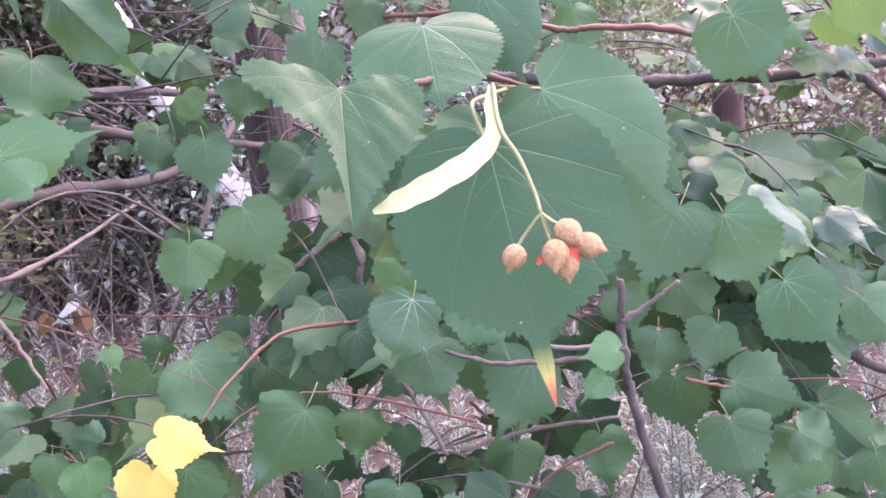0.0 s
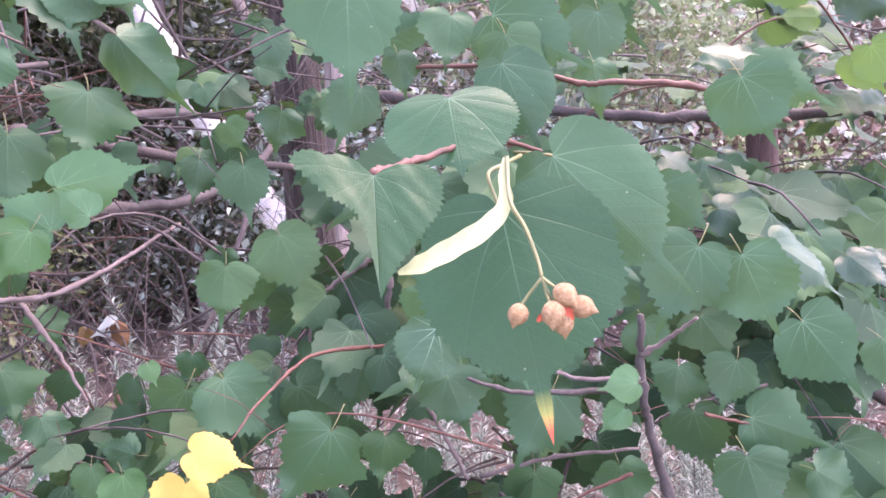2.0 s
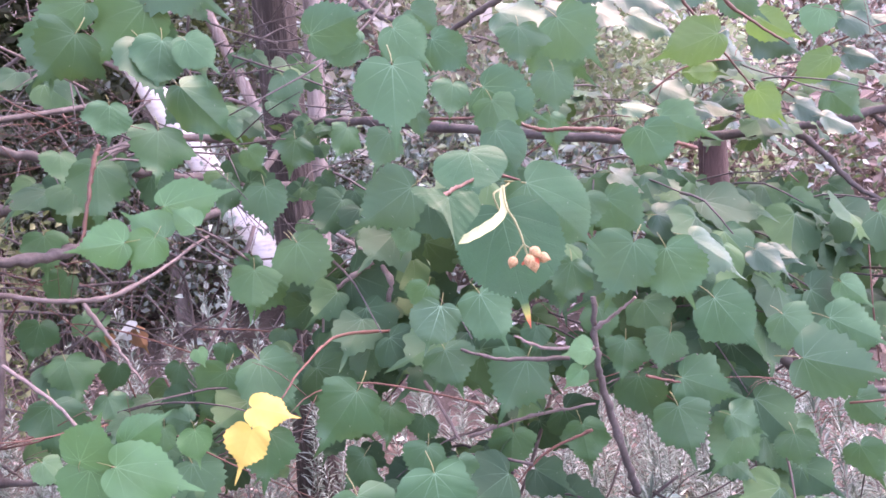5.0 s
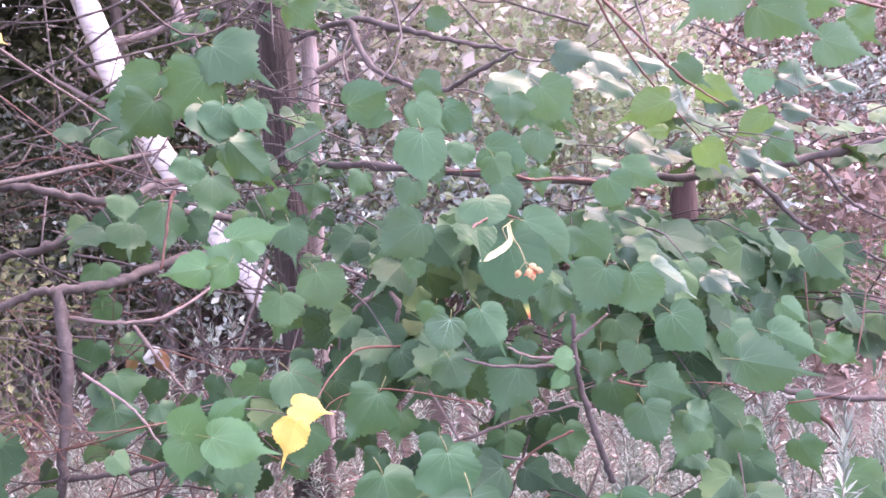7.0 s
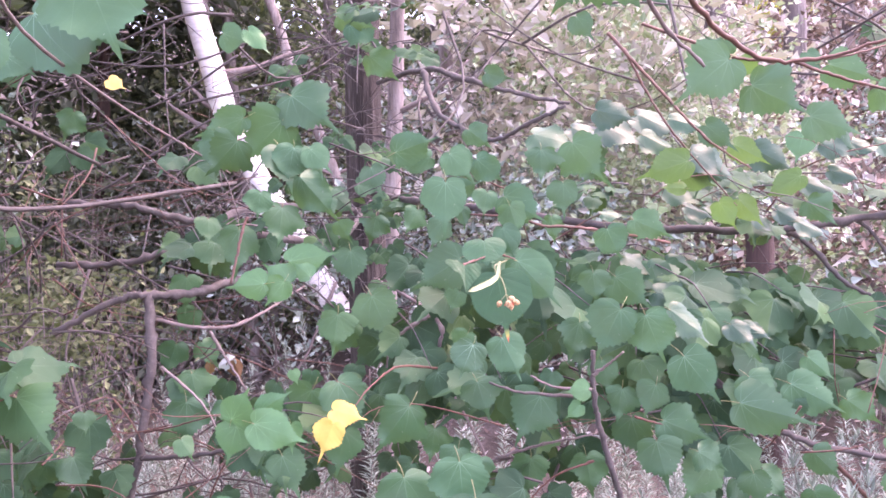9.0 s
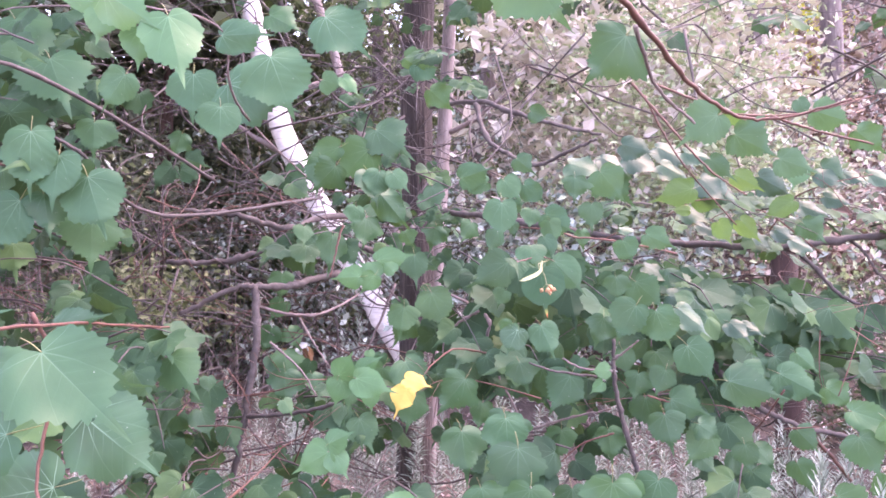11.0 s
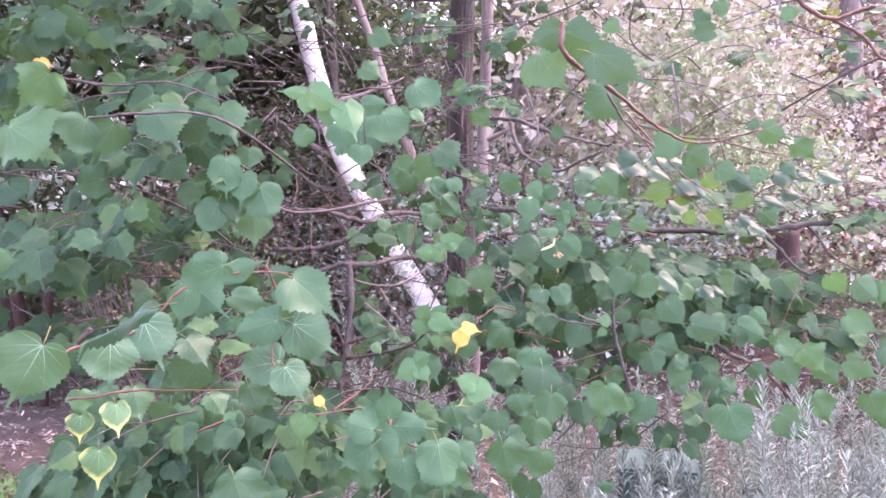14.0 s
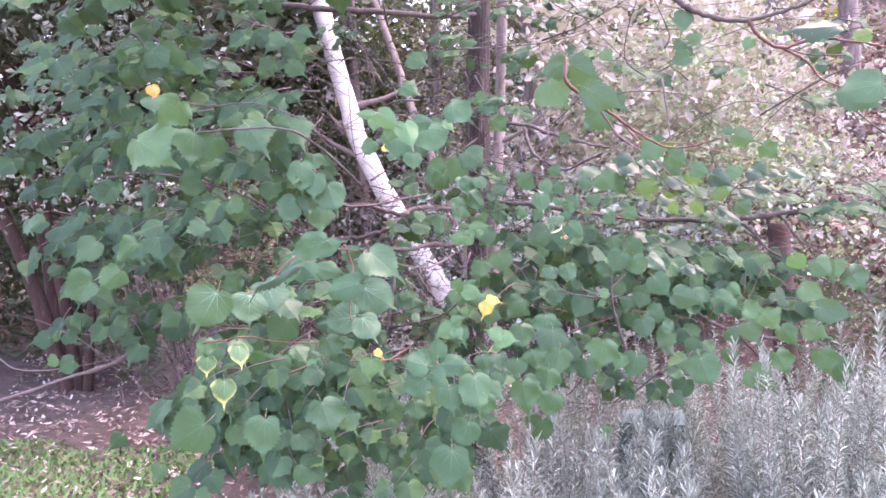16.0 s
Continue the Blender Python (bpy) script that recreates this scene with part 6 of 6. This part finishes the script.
# Unseen sprays high overhead, added to shade the foliage beneath.
filler(90, ((-2.5, 0.0), (1.4, 3.4), (3.0, 4.6)), 0.6, 0.09, 19, crown_wood)
filler(70, ((-2.2, -1.0), (0.2, 0.8), (1.5, 2.6)), 0.0, 0.095, 20, crown_wood)
filler(12, ((-1.3, -0.75), (0.1, 0.6), (1.05, 1.4)), 0.1, 0.085, 21, crown_wood)
filler(26, ((-1.0, -0.3), (2.3, 2.8), (1.5, 3.2)), 0.2, 0.075, 23, crown_wood)
filler(44, ((-1.2, -0.3), (0.0, 0.3), (0.80, 1.12)), 0.1, 0.085, 27, crown_wood)
filler(34, ((-2.1, -0.95), (0.5, 1.0), (1.12, 1.6)), 0.0, 0.090, 28, crown_wood)
filler(12, ((-1.1, -0.6), (0.8, 1.1), (0.98, 1.3)), 0.0, 0.080, 29, crown_wood)
# Out-of-view leaves over the left side, added to darken what hangs below.
filler(140, ((-2.6, -0.5), (0.0, 1.2), (2.9, 3.7)), 0.5, 0.090, 24, crown_wood)
filler(9, ((-0.72, -0.3), (1.1, 1.5), (0.95, 1.2)), 0.1, 0.080, 25, crown_wood)
filler(8, ((-0.85, -0.5), (1.25, 1.6), (1.55, 1.85)), 0.0, 0.085, 26, crown_wood)


def bare_twigs(count, box, length, radius, seed, wood):
    """Fine leafless twigs arching through a box of the crown."""
    rng = random.Random(seed)
    for _ in range(count):
        p = Vector([rng.uniform(*r) for r in box])
        a = rng.uniform(0, 6.3)
        d = Vector((math.cos(a), 0.5 * math.sin(a), rng.gauss(0, 0.45))).normalized()
        run = length * rng.uniform(0.5, 1.3)
        side = Vector((rng.gauss(0, 0.1), rng.gauss(0, 0.1), rng.gauss(0, 0.12))) * run
        q = p + d * run
        v, f = tube_data([tuple(p), tuple(p.lerp(q, 0.35) + side), tuple(p.lerp(q, 0.7) + side * 0.8), tuple(q)], radius * rng.uniform(0.6, 1.4), radius * 0.3, 5, 3, radius * 0.3, 0, rng)
        wood.add(v, f)
        for _ in range(2):
            c = p.lerp(q, rng.uniform(0.3, 0.9)) + side * 0.7
            e = c + (d + Vector((rng.gauss(0, 0.6), rng.gauss(0, 0.5), rng.gauss(0, 0.6)))).normalized() * run * 0.35
            v, f = tube_data([tuple(c), tuple(c.lerp(e, 0.5) + Vector((0, 0, 0.01))), tuple(e)], radius * 0.4, radius * 0.2, 4, 2)
            wood.add(v, f)


dark_wood, red_wood = Mass(), Mass()
bare_twigs(70, ((-1.3, -0.45), (0.55, 1.3), (0.75, 1.3)), 0.3, 0.0019, 45, red_wood)
bare_twigs(40, ((-1.9, -0.9), (1.0, 1.8), (1.2, 1.9)), 0.45, 0.0024, 46, red_wood)
bare_twigs(40, ((0.0, 1.5), (0.9, 1.8), (1.0, 1.7)), 0.35, 0.0018, 47, red_wood)
tagged(red_wood.done("red_twig_mass", M_TWIG, linden, "thin orange-red leafless shoots"), kind="stuff")
bare_twigs(190, ((-2.4, -0.5), (1.1, 2.6), (0.8, 2.8)), 0.6, 0.0042, 41, dark_wood)
bare_twigs(60, ((-0.5, 1.8), (1.3, 2.5), (1.9, 2.9)), 0.6, 0.004, 42, dark_wood)
bare_twigs(70, ((-0.5, 1.9), (1.1, 2.2), (0.75, 1.5)), 0.45, 0.0035, 43, dark_wood)
bare_twigs(40, ((-1.6, -0.6), (0.6, 1.2), (0.9, 1.5)), 0.35, 0.003, 44, dark_wood)
bare_twigs(60, ((-3.3, -1.1), (2.6, 4.6), (1.3, 3.6)), 0.6, 0.005, 49, dark_wood)
bare_twigs(50, ((-1.0, -0.5), (2.6, 2.9), (1.5, 3.0)), 0.4, 0.004, 48, dark_wood)
tagged(dark_wood.done("bare_twig_mass", M_LIMB, linden, "fine dark leafless twigs"), kind="stuff")
tagged(crown.done("crown", M_LEAF_STUFF, linden, "mass of dull green heart-shaped leaves, with unseen ones overhead added for shade", True), kind="stuff")
tagged(crown_wood.done("twig_mass", M_LIMB, linden, "fine dark brown twigs"), kind="stuff")


# ---- silver shrub ----
def sprig(mass, wood, foot, tip, n, size, rng):
    """Upright stem with whorls of narrow silvery leaves."""
    foot, tip = Vector(foot), Vector(tip)
    mid = foot.lerp(tip, 0.5) + Vector((rng.gauss(0, 0.03), rng.gauss(0, 0.03), 0))
    v, f = tube_data([tuple(foot), tuple(mid), tuple(tip)], 0.0028, 0.001, 4, 3)
    wood.add(v, f)
    for k in range(n):
        t = 0.25 + 0.75 * (k / n) ** 0.8
        c = foot.lerp(mid, t * 2) if t < 0.5 else mid.lerp(tip, t * 2 - 1)
        a = k * 2.4 + rng.uniform(-0.3, 0.3)
        lift = rng.uniform(0.15, 0.95) + (1.2 if t > 0.93 else 0)
        way = Vector((math.cos(a), math.sin(a), lift)).normalized()
        s = size * rng.uniform(0.7, 1.2) * (1.15 - 0.5 * t)
        side = way.cross(Vector((0, 0, 1))).normalized() * s * 0.070
        e, m = c + way * s, c + way * s * 0.5 + Vector((0, 0, 0.06 * s))
        mass.add([tuple(c), tuple(m + side), tuple(e), tuple(m - side)], [(0, 1, 2, 3)])


def silver_shrub(x, y, wide, tall, stems, seed):
    rng = random.Random(seed)
    root = new("silver_shrub")
    root.location = (x, y, ground_z(x, y))
    tagged(root, "silvery grey-green shrub with narrow needle-like leaves on upright stems", "shrub", "silver shrubs in the bed")
    mass, wood = Mass(), Mass()
    for i in range(max(4, int(stems * 0.72))):
        a, r = rng.uniform(0, 6.3), wide * math.sqrt(rng.random())
        foot = (r * 0.5 * math.cos(a), r * 0.5 * math.sin(a), -0.03)
        h = tall * rng.uniform(0.55, 1.0) * (1 - 0.25 * (r / wide) ** 2)
        tip = (r * math.cos(a) + rng.gauss(0, 0.11), r * math.sin(a) + rng.gauss(0, 0.11), h)
        sprig(mass, wood, foot, tip, int(80 + 95 * h), rng.uniform(0.045, 0.085), rng)
    part_l = mass.done("foliage", M_SILVER, root, "", False)
    part_w = tagged(wood.done("stem_mass", M_GREYTWIG, root, "grey woody stems"), kind="stuff")
    return root


def plant_shrubs(seed, rows):
    """Rows of x, y, half width, height and number of stems."""
    for i, (x, y, w, t, n) in enumerate(rows):
        silver_shrub(x, y, w, t + 0.14, n, seed + i)


plant_shrubs(100, [
    (0.42, 1.40, 0.2, 0.95, 110), (0.3, 1.12, 0.16, 0.88, 36), (0.55, 0.1, 0.12, 0.86, 9), (0.95, 0.05, 0.12, 0.98, 9), (1.25, 0.1, 0.14, 1.05, 10), (0.3, -0.05, 0.1, 0.62, 8),
    (0.66, 0.84, 0.06, 1.46, 4), (0.84, 0.82, 0.07, 1.36, 4), (0.98, 0.66, 0.1, 1.25, 5), (0.95, 1.05, 0.32, 1.15, 60), (0.36, 0.58, 0.26, 0.8, 36),
    (1.35, 1.0, 0.36, 1.2, 60), (1.15, 0.5, 0.3, 1.0, 55), (0.0, 0.9, 0.32, 1.0, 60), (-0.45, 1.1, 0.32, 0.90, 55), (-0.85, 0.95, 0.32, 0.70, 50)])
plant_shrubs(115, [
    (-1.35, 1.0, 0.35, 0.55, 40), (0.48, 1.15, 0.32, 0.82, 30), (1.9, 1.4, 0.4, 1.25, 60), (-0.1, 2.4, 0.5, 1.45, 40), (-0.9, 2.7, 0.5, 1.4, 40),
    (1.2, 1.8, 0.4, 1.0, 40), (-0.15, 0.42, 0.26, 0.95, 55), (-0.6, 0.5, 0.28, 0.95, 55), (1.7, 0.7, 0.34, 1.1, 60), (0.75, 0.3, 0.26, 0.78, 40),
    (0.45, 0.86, 0.2, 0.78, 16), (0.25, 0.25, 0.22, 0.72, 40), (1.45, 0.2, 0.3, 0.9, 44), (-1.1, 0.65, 0.26, 0.58, 40), (0.6, 2.4, 0.45, 1.05, 50)])
plant_shrubs(130, [
    (1.5, 2.4, 0.5, 1.1, 50), (2.2, 2.2, 0.5, 1.2, 50), (0.1, 1.6, 0.4, 1.05, 50), (1.0, 2.9, 0.5, 1.1, 40), (2.4, 1.2, 0.4, 1.15, 46),
    (0.2, 0.7, 0.25, 0.95, 44), (0.75, 1.0, 0.08, 1.4, 4), (1.2, 1.0, 0.12, 1.4, 6), (1.06, 1.3, 0.15, 1.45, 6), (0.9, 1.5, 0.25, 1.3, 16),
    (1.3, 1.6, 0.3, 1.3, 20), (-1.6, 2.3, 0.5, 0.75, 40), (-2.2, 2.7, 0.5, 0.75, 40), (-1.1, 1.9, 0.4, 0.85, 40), (-1.8, 3.4, 0.6, 1.0, 44)])



# ---- trees and bushes behind ----
def plain_tree(name, label, line, r0, r1, material, sides=14, limbs=0, seed=0, group=""):
    rng = random.Random(seed)
    root = new(name)
    tagged(root, label, "tree", group)
    tube("trunk", line, r0, r1, material, root, sides=sides, steps=8, wobble=r0 * 0.05, knots=0.12)
    pts = spline(line, 4)
    for i in range(limbs):
        p = pts[rng.randrange(len(pts) // 3, len(pts))]
        a = rng.uniform(0, 6.3)
        q = p + np.array((math.cos(a), math.sin(a) * 0.6, rng.uniform(0.3, 1.0))) * rng.uniform(0.4, 1.1)
        tube("branch", [tuple(p), tuple((p + q) / 2 + np.array((0, 0, -0.05))), tuple(q)], r1 * 0.5, 0.006, M_GREYTWIG, root, sides=6, steps=4, wobble=0.01)
    return root


plain_tree("birch_tree", "leaning birch with peeling white bark", [(-1.2, 6.0, -0.2), (-1.4, 6.0, 0.4), (-1.78, 6.0, 1.04), (-2.63, 6.0, 2.49), (-2.92, 6.0, 3.34), (-3.18, 6.0, 4.24), (-3.5, 6.0, 5.4), (-3.9, 6.0, 6.8)],
           0.125, 0.095, M_BIRCH, limbs=4, seed=1)
plain_tree("birch_tree", "slender leaning birch with greyish pink bark", [(-1.17, 6.5, GROUND - 0.1), (-1.72, 6.5, 1.8), (-2.27, 6.5, 3.26), (-2.46, 6.5, 3.85), (-2.96, 6.5, 5.2)], 0.06, 0.04, M_PALEBARK, limbs=3, seed=2)
plain_tree("tree_trunk", "slender pale pinkish trunk close behind the linden", [(-0.74, 3.35, GROUND - 0.1), (-0.72, 3.35, 0.89), (-0.685, 3.35, 1.6), (-0.65, 3.35, 2.26), (-0.62, 3.35, 2.98), (-0.57, 3.35, 4.6)], 0.05, 0.036, M_PALEBARK, limbs=2, seed=7)
plain_tree("tree_trunk", "dark reddish-brown trunk behind the bough", [(1.60, 4.5, GROUND - 0.1), (1.58, 4.5, 0.9), (1.55, 4.5, 1.3), (1.54, 4.5, 1.64)], 0.10, 0.085, M_DARKBARK, seed=4)
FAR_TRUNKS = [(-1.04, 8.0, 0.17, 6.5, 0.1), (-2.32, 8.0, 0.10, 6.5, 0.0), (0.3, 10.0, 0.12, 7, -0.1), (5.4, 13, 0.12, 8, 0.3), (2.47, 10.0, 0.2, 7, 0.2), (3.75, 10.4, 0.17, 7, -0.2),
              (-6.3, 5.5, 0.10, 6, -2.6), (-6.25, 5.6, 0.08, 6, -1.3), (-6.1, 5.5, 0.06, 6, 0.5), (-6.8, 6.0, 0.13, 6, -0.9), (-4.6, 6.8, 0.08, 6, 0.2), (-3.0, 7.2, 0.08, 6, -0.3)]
# Trunks left of x -4 take the darker bark, shade put into their colour.
for i, (x, y, r, h, lean) in enumerate(FAR_TRUNKS):
    z = ground_z(x, y)
    plain_tree("tree_trunk", "grey-brown rough trunk standing in the bank" if x > -1.5 else "stringy-barked trunk behind, shade put into the leftmost bark colours", [(x, y, z - 0.2), (x + lean * 0.3, y, z + h * 0.3), (x + lean * 0.8, y, z + h * 0.65), (x + lean, y, z + h)],
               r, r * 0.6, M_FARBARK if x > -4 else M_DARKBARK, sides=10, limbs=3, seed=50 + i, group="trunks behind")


def bush(x, y, wide, tall, leaves, size, material, seed, label, base=None):
    """Loose bush: many stems and a crown of small separate leaves."""
    rng = random.Random(seed)
    root = new("bush")
    z0 = ground_z(x, y) if base is None else base
    root.location = (x, y, z0)
    tagged(root, label, "bush")
    mass, wood = Mass(), Mass()
    clumps = []
    for _ in range(max(8, int(14 * wide * tall))):
        a, r = rng.uniform(0, 6.3), wide * math.sqrt(rng.random())
        c = Vector((r * math.cos(a), r * math.sin(a) * 0.7, tall * rng.uniform(0.12, 1.0) * (1 - 0.3 * (r / wide) ** 2)))
        clumps.append(c)
        v, f = tube_data([(c.x * 0.3, c.y * 0.3, -0.05), (c.x * 0.8, c.y * 0.8, c.z * 0.5), tuple(c)], 0.006, 0.0015, 4, 3, 0.03, 0, rng)
        wood.add(v, f)
    for _ in range(leaves):
        c = clumps[rng.randrange(len(clumps))] + Vector((rng.gauss(0, 0.16), rng.gauss(0, 0.14), rng.gauss(0, 0.14)))
        s = size * rng.uniform(0.6, 1.3)
        m = Matrix.LocRotScale(c, Euler((rng.gauss(0.5, 0.7), rng.gauss(0, 0.7), rng.uniform(0, 6.3))), (s * 0.55, s, s))
        mass.add([(0, 0, 0), (0.5, 0.45, 0.08), (0, 1, -0.1), (-0.5, 0.45, 0.08)], [(0, 1, 2, 3)], m)
    mass.done("foliage", material, root, "", False)
    tagged(wood.done("stem_mass", M_GREYTWIG, root), kind="stuff")
    return root



BUSHES = [
    (2.2, 8.2, 1.3, 2.3, 3200, 0.07, M_HAZED_LEAF, "tall bush with many small rounded leaves, their colour paled for haze"),
    (0.9, 7.6, 1.1, 2.2, 2200, 0.07, M_HAZED_LEAF, "bush on the bank, its leaf colour paled for haze"),
    (4.5, 14.0, 0.6, 1.8, 1300, 0.10, M_GOLD_LEAF, "yellow-leaved bush high on the bank"),
    (4.4, 8.4, 1.3, 1.3, 1800, 0.06, M_SILVER, "grey-green low bush on the bank"),
    (6.2, 9.0, 1.6, 2.2, 2000, 0.07, M_SILVER, "grey-green bush on the bank"),
    (-1.6, 7.7, 1.3, 2.2, 2600, 0.07, M_SHADE_LEAF, "green bush behind the birches, shade put into its leaf colour"),
    (-4.2, 7.0, 1.3, 3.4, 3200, 0.09, M_DARK_LEAF, "bush behind the birch, its leaf colour darkened for shade"),
    (-4.6, 5.6, 1.2, 3.4, 2400, 0.09, M_DARK_LEAF, "bush at the left, its leaf colour darkened for shade"),
    (-0.3, 6.4, 1.2, 2.0, 2400, 0.06, M_SILVER, "grey-green bush behind the linden trunk"),
    (-2.9, 3.6, 0.6, 2.3, 1800, 0.06, M_SHADE_LEAF, "yellowish green bush beside the birch, darkened in colour for shade"),
    (2.6, 5.3, 0.9, 1.7, 1900, 0.07, M_DARK_LEAF, "green bush at the foot of the bank, darkened in colour for shade"),
]
for i, (x, y, w, t, n, s, m, lab) in enumerate(BUSHES):
    bush(x, y, w, t, n, s, m, 200 + i, lab)


def thicket(x, y, wide, tall, count, seed, label):
    """Tangle of thin bare stems."""
    rng = random.Random(seed)
    mass = Mass()
    for _ in range(count):
        px, py = x + rng.uniform(-wide, wide), y + rng.uniform(-0.5, 0.5) * wide
        z = ground_z(px, py)
        h = tall * rng.uniform(0.4, 1.0)
        l1, l2 = rng.gauss(0, 0.6) * h, rng.gauss(0, 0.3) * h
        v, f = tube_data([(px, py, z - 0.03), (px + l1 * 0.4, py + l2 * 0.4, z + h * 0.5), (px + l1 + rng.gauss(0, 0.08), py + l2, z + h)], rng.uniform(0.002, 0.006), 0.0012, 4, 4, 0.012, 0, rng)
        mass.add(v, f)
    return tagged(mass.done("dry_thicket", M_GREYTWIG), label, "thicket", kind="stuff")


thicket(-1.2, 3.2, 1.3, 1.6, 12, 31, "tangle of bare grey stems behind the linden")
thicket(3.6, 8.0, 2.6, 1.2, 260, 32, "dry grey-pink brush on the bank")
thicket(5.8, 7.0, 2.6, 1.2, 220, 33, "dry grey-pink brush on the bank")
thicket(-3.4, 4.8, 1.6, 2.2, 60, 34, "tangle of bare stems in the shade")


def far_woods(name, label, material, spots, leaves, size, seed):
    """Clumps of foliage filling the distance: each spot is x, y and the heights between which it hangs."""
    rng = random.Random(seed)
    mass = Mass()
    for x0, x1, y0, y1, z0, z1, count in spots:
        for _ in range(count):
            x, y = rng.uniform(x0, x1), rng.uniform(y0, y1)
            c = Vector((x, y, ground_z(x, y) + rng.uniform(z0, z1)))
            spread = rng.uniform(0.18, 0.5)
            for _ in range(leaves):
                p = c + Vector((rng.gauss(0, spread), rng.gauss(0, spread * 0.7), rng.gauss(0, spread * 0.6)))
                s = size * rng.uniform(0.5, 1.3)
                m = Matrix.LocRotScale(p, Euler((rng.gauss(0.6, 0.7), rng.gauss(0, 0.7), rng.uniform(0, 6.3))), (s * 0.6, s, s))
                mass.add([(0, 0, 0), (0.5, 0.45, 0.08), (0, 1, -0.1), (-0.5, 0.45, 0.08)], [(0, 1, 2, 3)], m)
    return tagged(mass.done(name, material, None, "", False), label, "woodland", kind="stuff")


# Third spot: canopy added overhead, mostly out of view, to shade the left.
far_woods("far_foliage", "foliage of the trees behind, darkened for shade, with an added canopy overhead", M_DARK_LEAF, [(-12, -2.8, 6.8, 9, 0.2, 6.5, 620), (-6, 1, 9, 11, 1.5, 7, 160), (-11, -3.0, 2.5, 8, 3.9, 6.5, 520)], 50, 0.17, 71)
far_woods("far_foliage", "dry foliage on the bank, haze put into its pale colour", M_HAZED_LEAF, [(-1, 3.0, 8, 13, 0.3, 3.0, 210), (-0.8, 1.5, 5.5, 8, 0.3, 4.0, 90), (-8, 8, 15, 24, 1, 9, 260), (-7, 10, 20, 28, 2, 8, 240)], 45, 0.15, 72)
far_woods("far_foliage", "light green small-leaved foliage of a tall shrub", M_BUSH_LIGHT, [(0.0, 1.9, 5.2, 6.4, 1.7, 3.4, 80), (-0.4, 2.6, 5.4, 6.6, 0.4, 2.0, 60)], 46, 0.072, 77)
far_woods("far_foliage", "pale whitish-green foliage hanging before the dark trees", M_PALE_BUSH, [(-5.8, -3.9, 3.3, 4.6, 2.2, 4.0, 46)], 34, 0.085, 78)
far_woods("far_foliage", "dry peach-coloured grass on the bank", M_PEACH, [(2.6, 4.6, 11.0, 15.0, 0.0, 0.5, 130)], 40, 0.11, 79)
far_woods("far_foliage", "olive foliage behind the birches with shade in its colour", M_SHADE_LEAF, [(-5.5, -0.6, 6.9, 8.5, 0.3, 4.6, 230), (-4, 0, 8, 12, 0.5, 5, 150)], 45, 0.09, 75)
far_woods("far_foliage", "pale foliage high on the bank, haze put into its colour", M_HAZED_LEAF, [(-10, 17, 22, 30, 0.5, 9, 520)], 40, 0.36, 76)
far_woods("far_foliage", "grey-green scrub on the bank", M_SILVER, [(2, 9, 6.5, 12, 0.0, 1.0, 80), (-5.0, -0.6, 6.7, 8.0, 0.2, 3.0, 120), (3, 16, 12, 22, 0.3, 4, 180), (-2, 2, 5, 7, 0.2, 2.0, 90)], 40, 0.09, 73)
far_woods("far_foliage", "dry pinkish brush on the bank", M_LITTER, [(2, 9, 6.5, 13, 0.0, 0.8, 160), (3.2, 9, 9, 14, 0.2, 2.2, 110), (4, 18, 13, 24, 0.3, 6, 200), (-3, 3, 13, 18, 1, 8, 150)], 40, 0.16, 74)


# ---- small things ----
def box_bm(cx, cy, cz, sx, sy, sz, bevel=0.01):
    bm = bmesh.new()
    bmesh.ops.create_cube(bm, size=1.0, matrix=Matrix.Translation((cx, cy, cz)) @ Matrix.Diagonal((sx, sy, sz, 1)))
    bmesh.ops.bevel(bm, geom=bm.edges[:], offset=bevel, segments=2, affect='EDGES')
    return bm


M_BOX = rough_mat("green_plastic", [(0.3, (0.08, 0.14, 0.125)), (0.7, (0.11, 0.18, 0.165))], 12, 0.85, 0.1, 0.002)
M_TAG = rough_mat("blue_plastic", [(0.3, (0.12, 0.30, 0.38)), (0.7, (0.18, 0.38, 0.46))], 30, 0.45, 0.05, 0.001)
M_STAKE = rough_mat("stake_black", [(0.3, (0.02, 0.02, 0.02)), (0.7, (0.04, 0.04, 0.04))], 30, 0.6, 0.1, 0.001)
bin_root = new("garden_box")
bin_root.location = (0.40, 1.66, ground_z(0.40, 1.66))
tagged(bin_root, "dark green plastic garden box half hidden by the shrub", "box")
part("body", box_bm(0, 0, 0.39, 0.32, 0.32, 0.78, 0.02), M_BOX, bin_root)
part("lid", box_bm(0, 0, 0.795, 0.34, 0.34, 0.03, 0.012), M_BOX, bin_root)
tag_root = new("plant_tag")
tag_root.location = (-3.7, 2.96, ground_z(-3.7, 2.96))
tagged(tag_root, "small blue marker on a black stake in the lawn", "marker")
part("stake", box_bm(0, 0, 0.05, 0.012, 0.006, 0.14, 0.002), M_STAKE, tag_root)
part("plate", box_bm(0, -0.008, 0.15, 0.06, 0.006, 0.08, 0.002), M_TAG, tag_root)
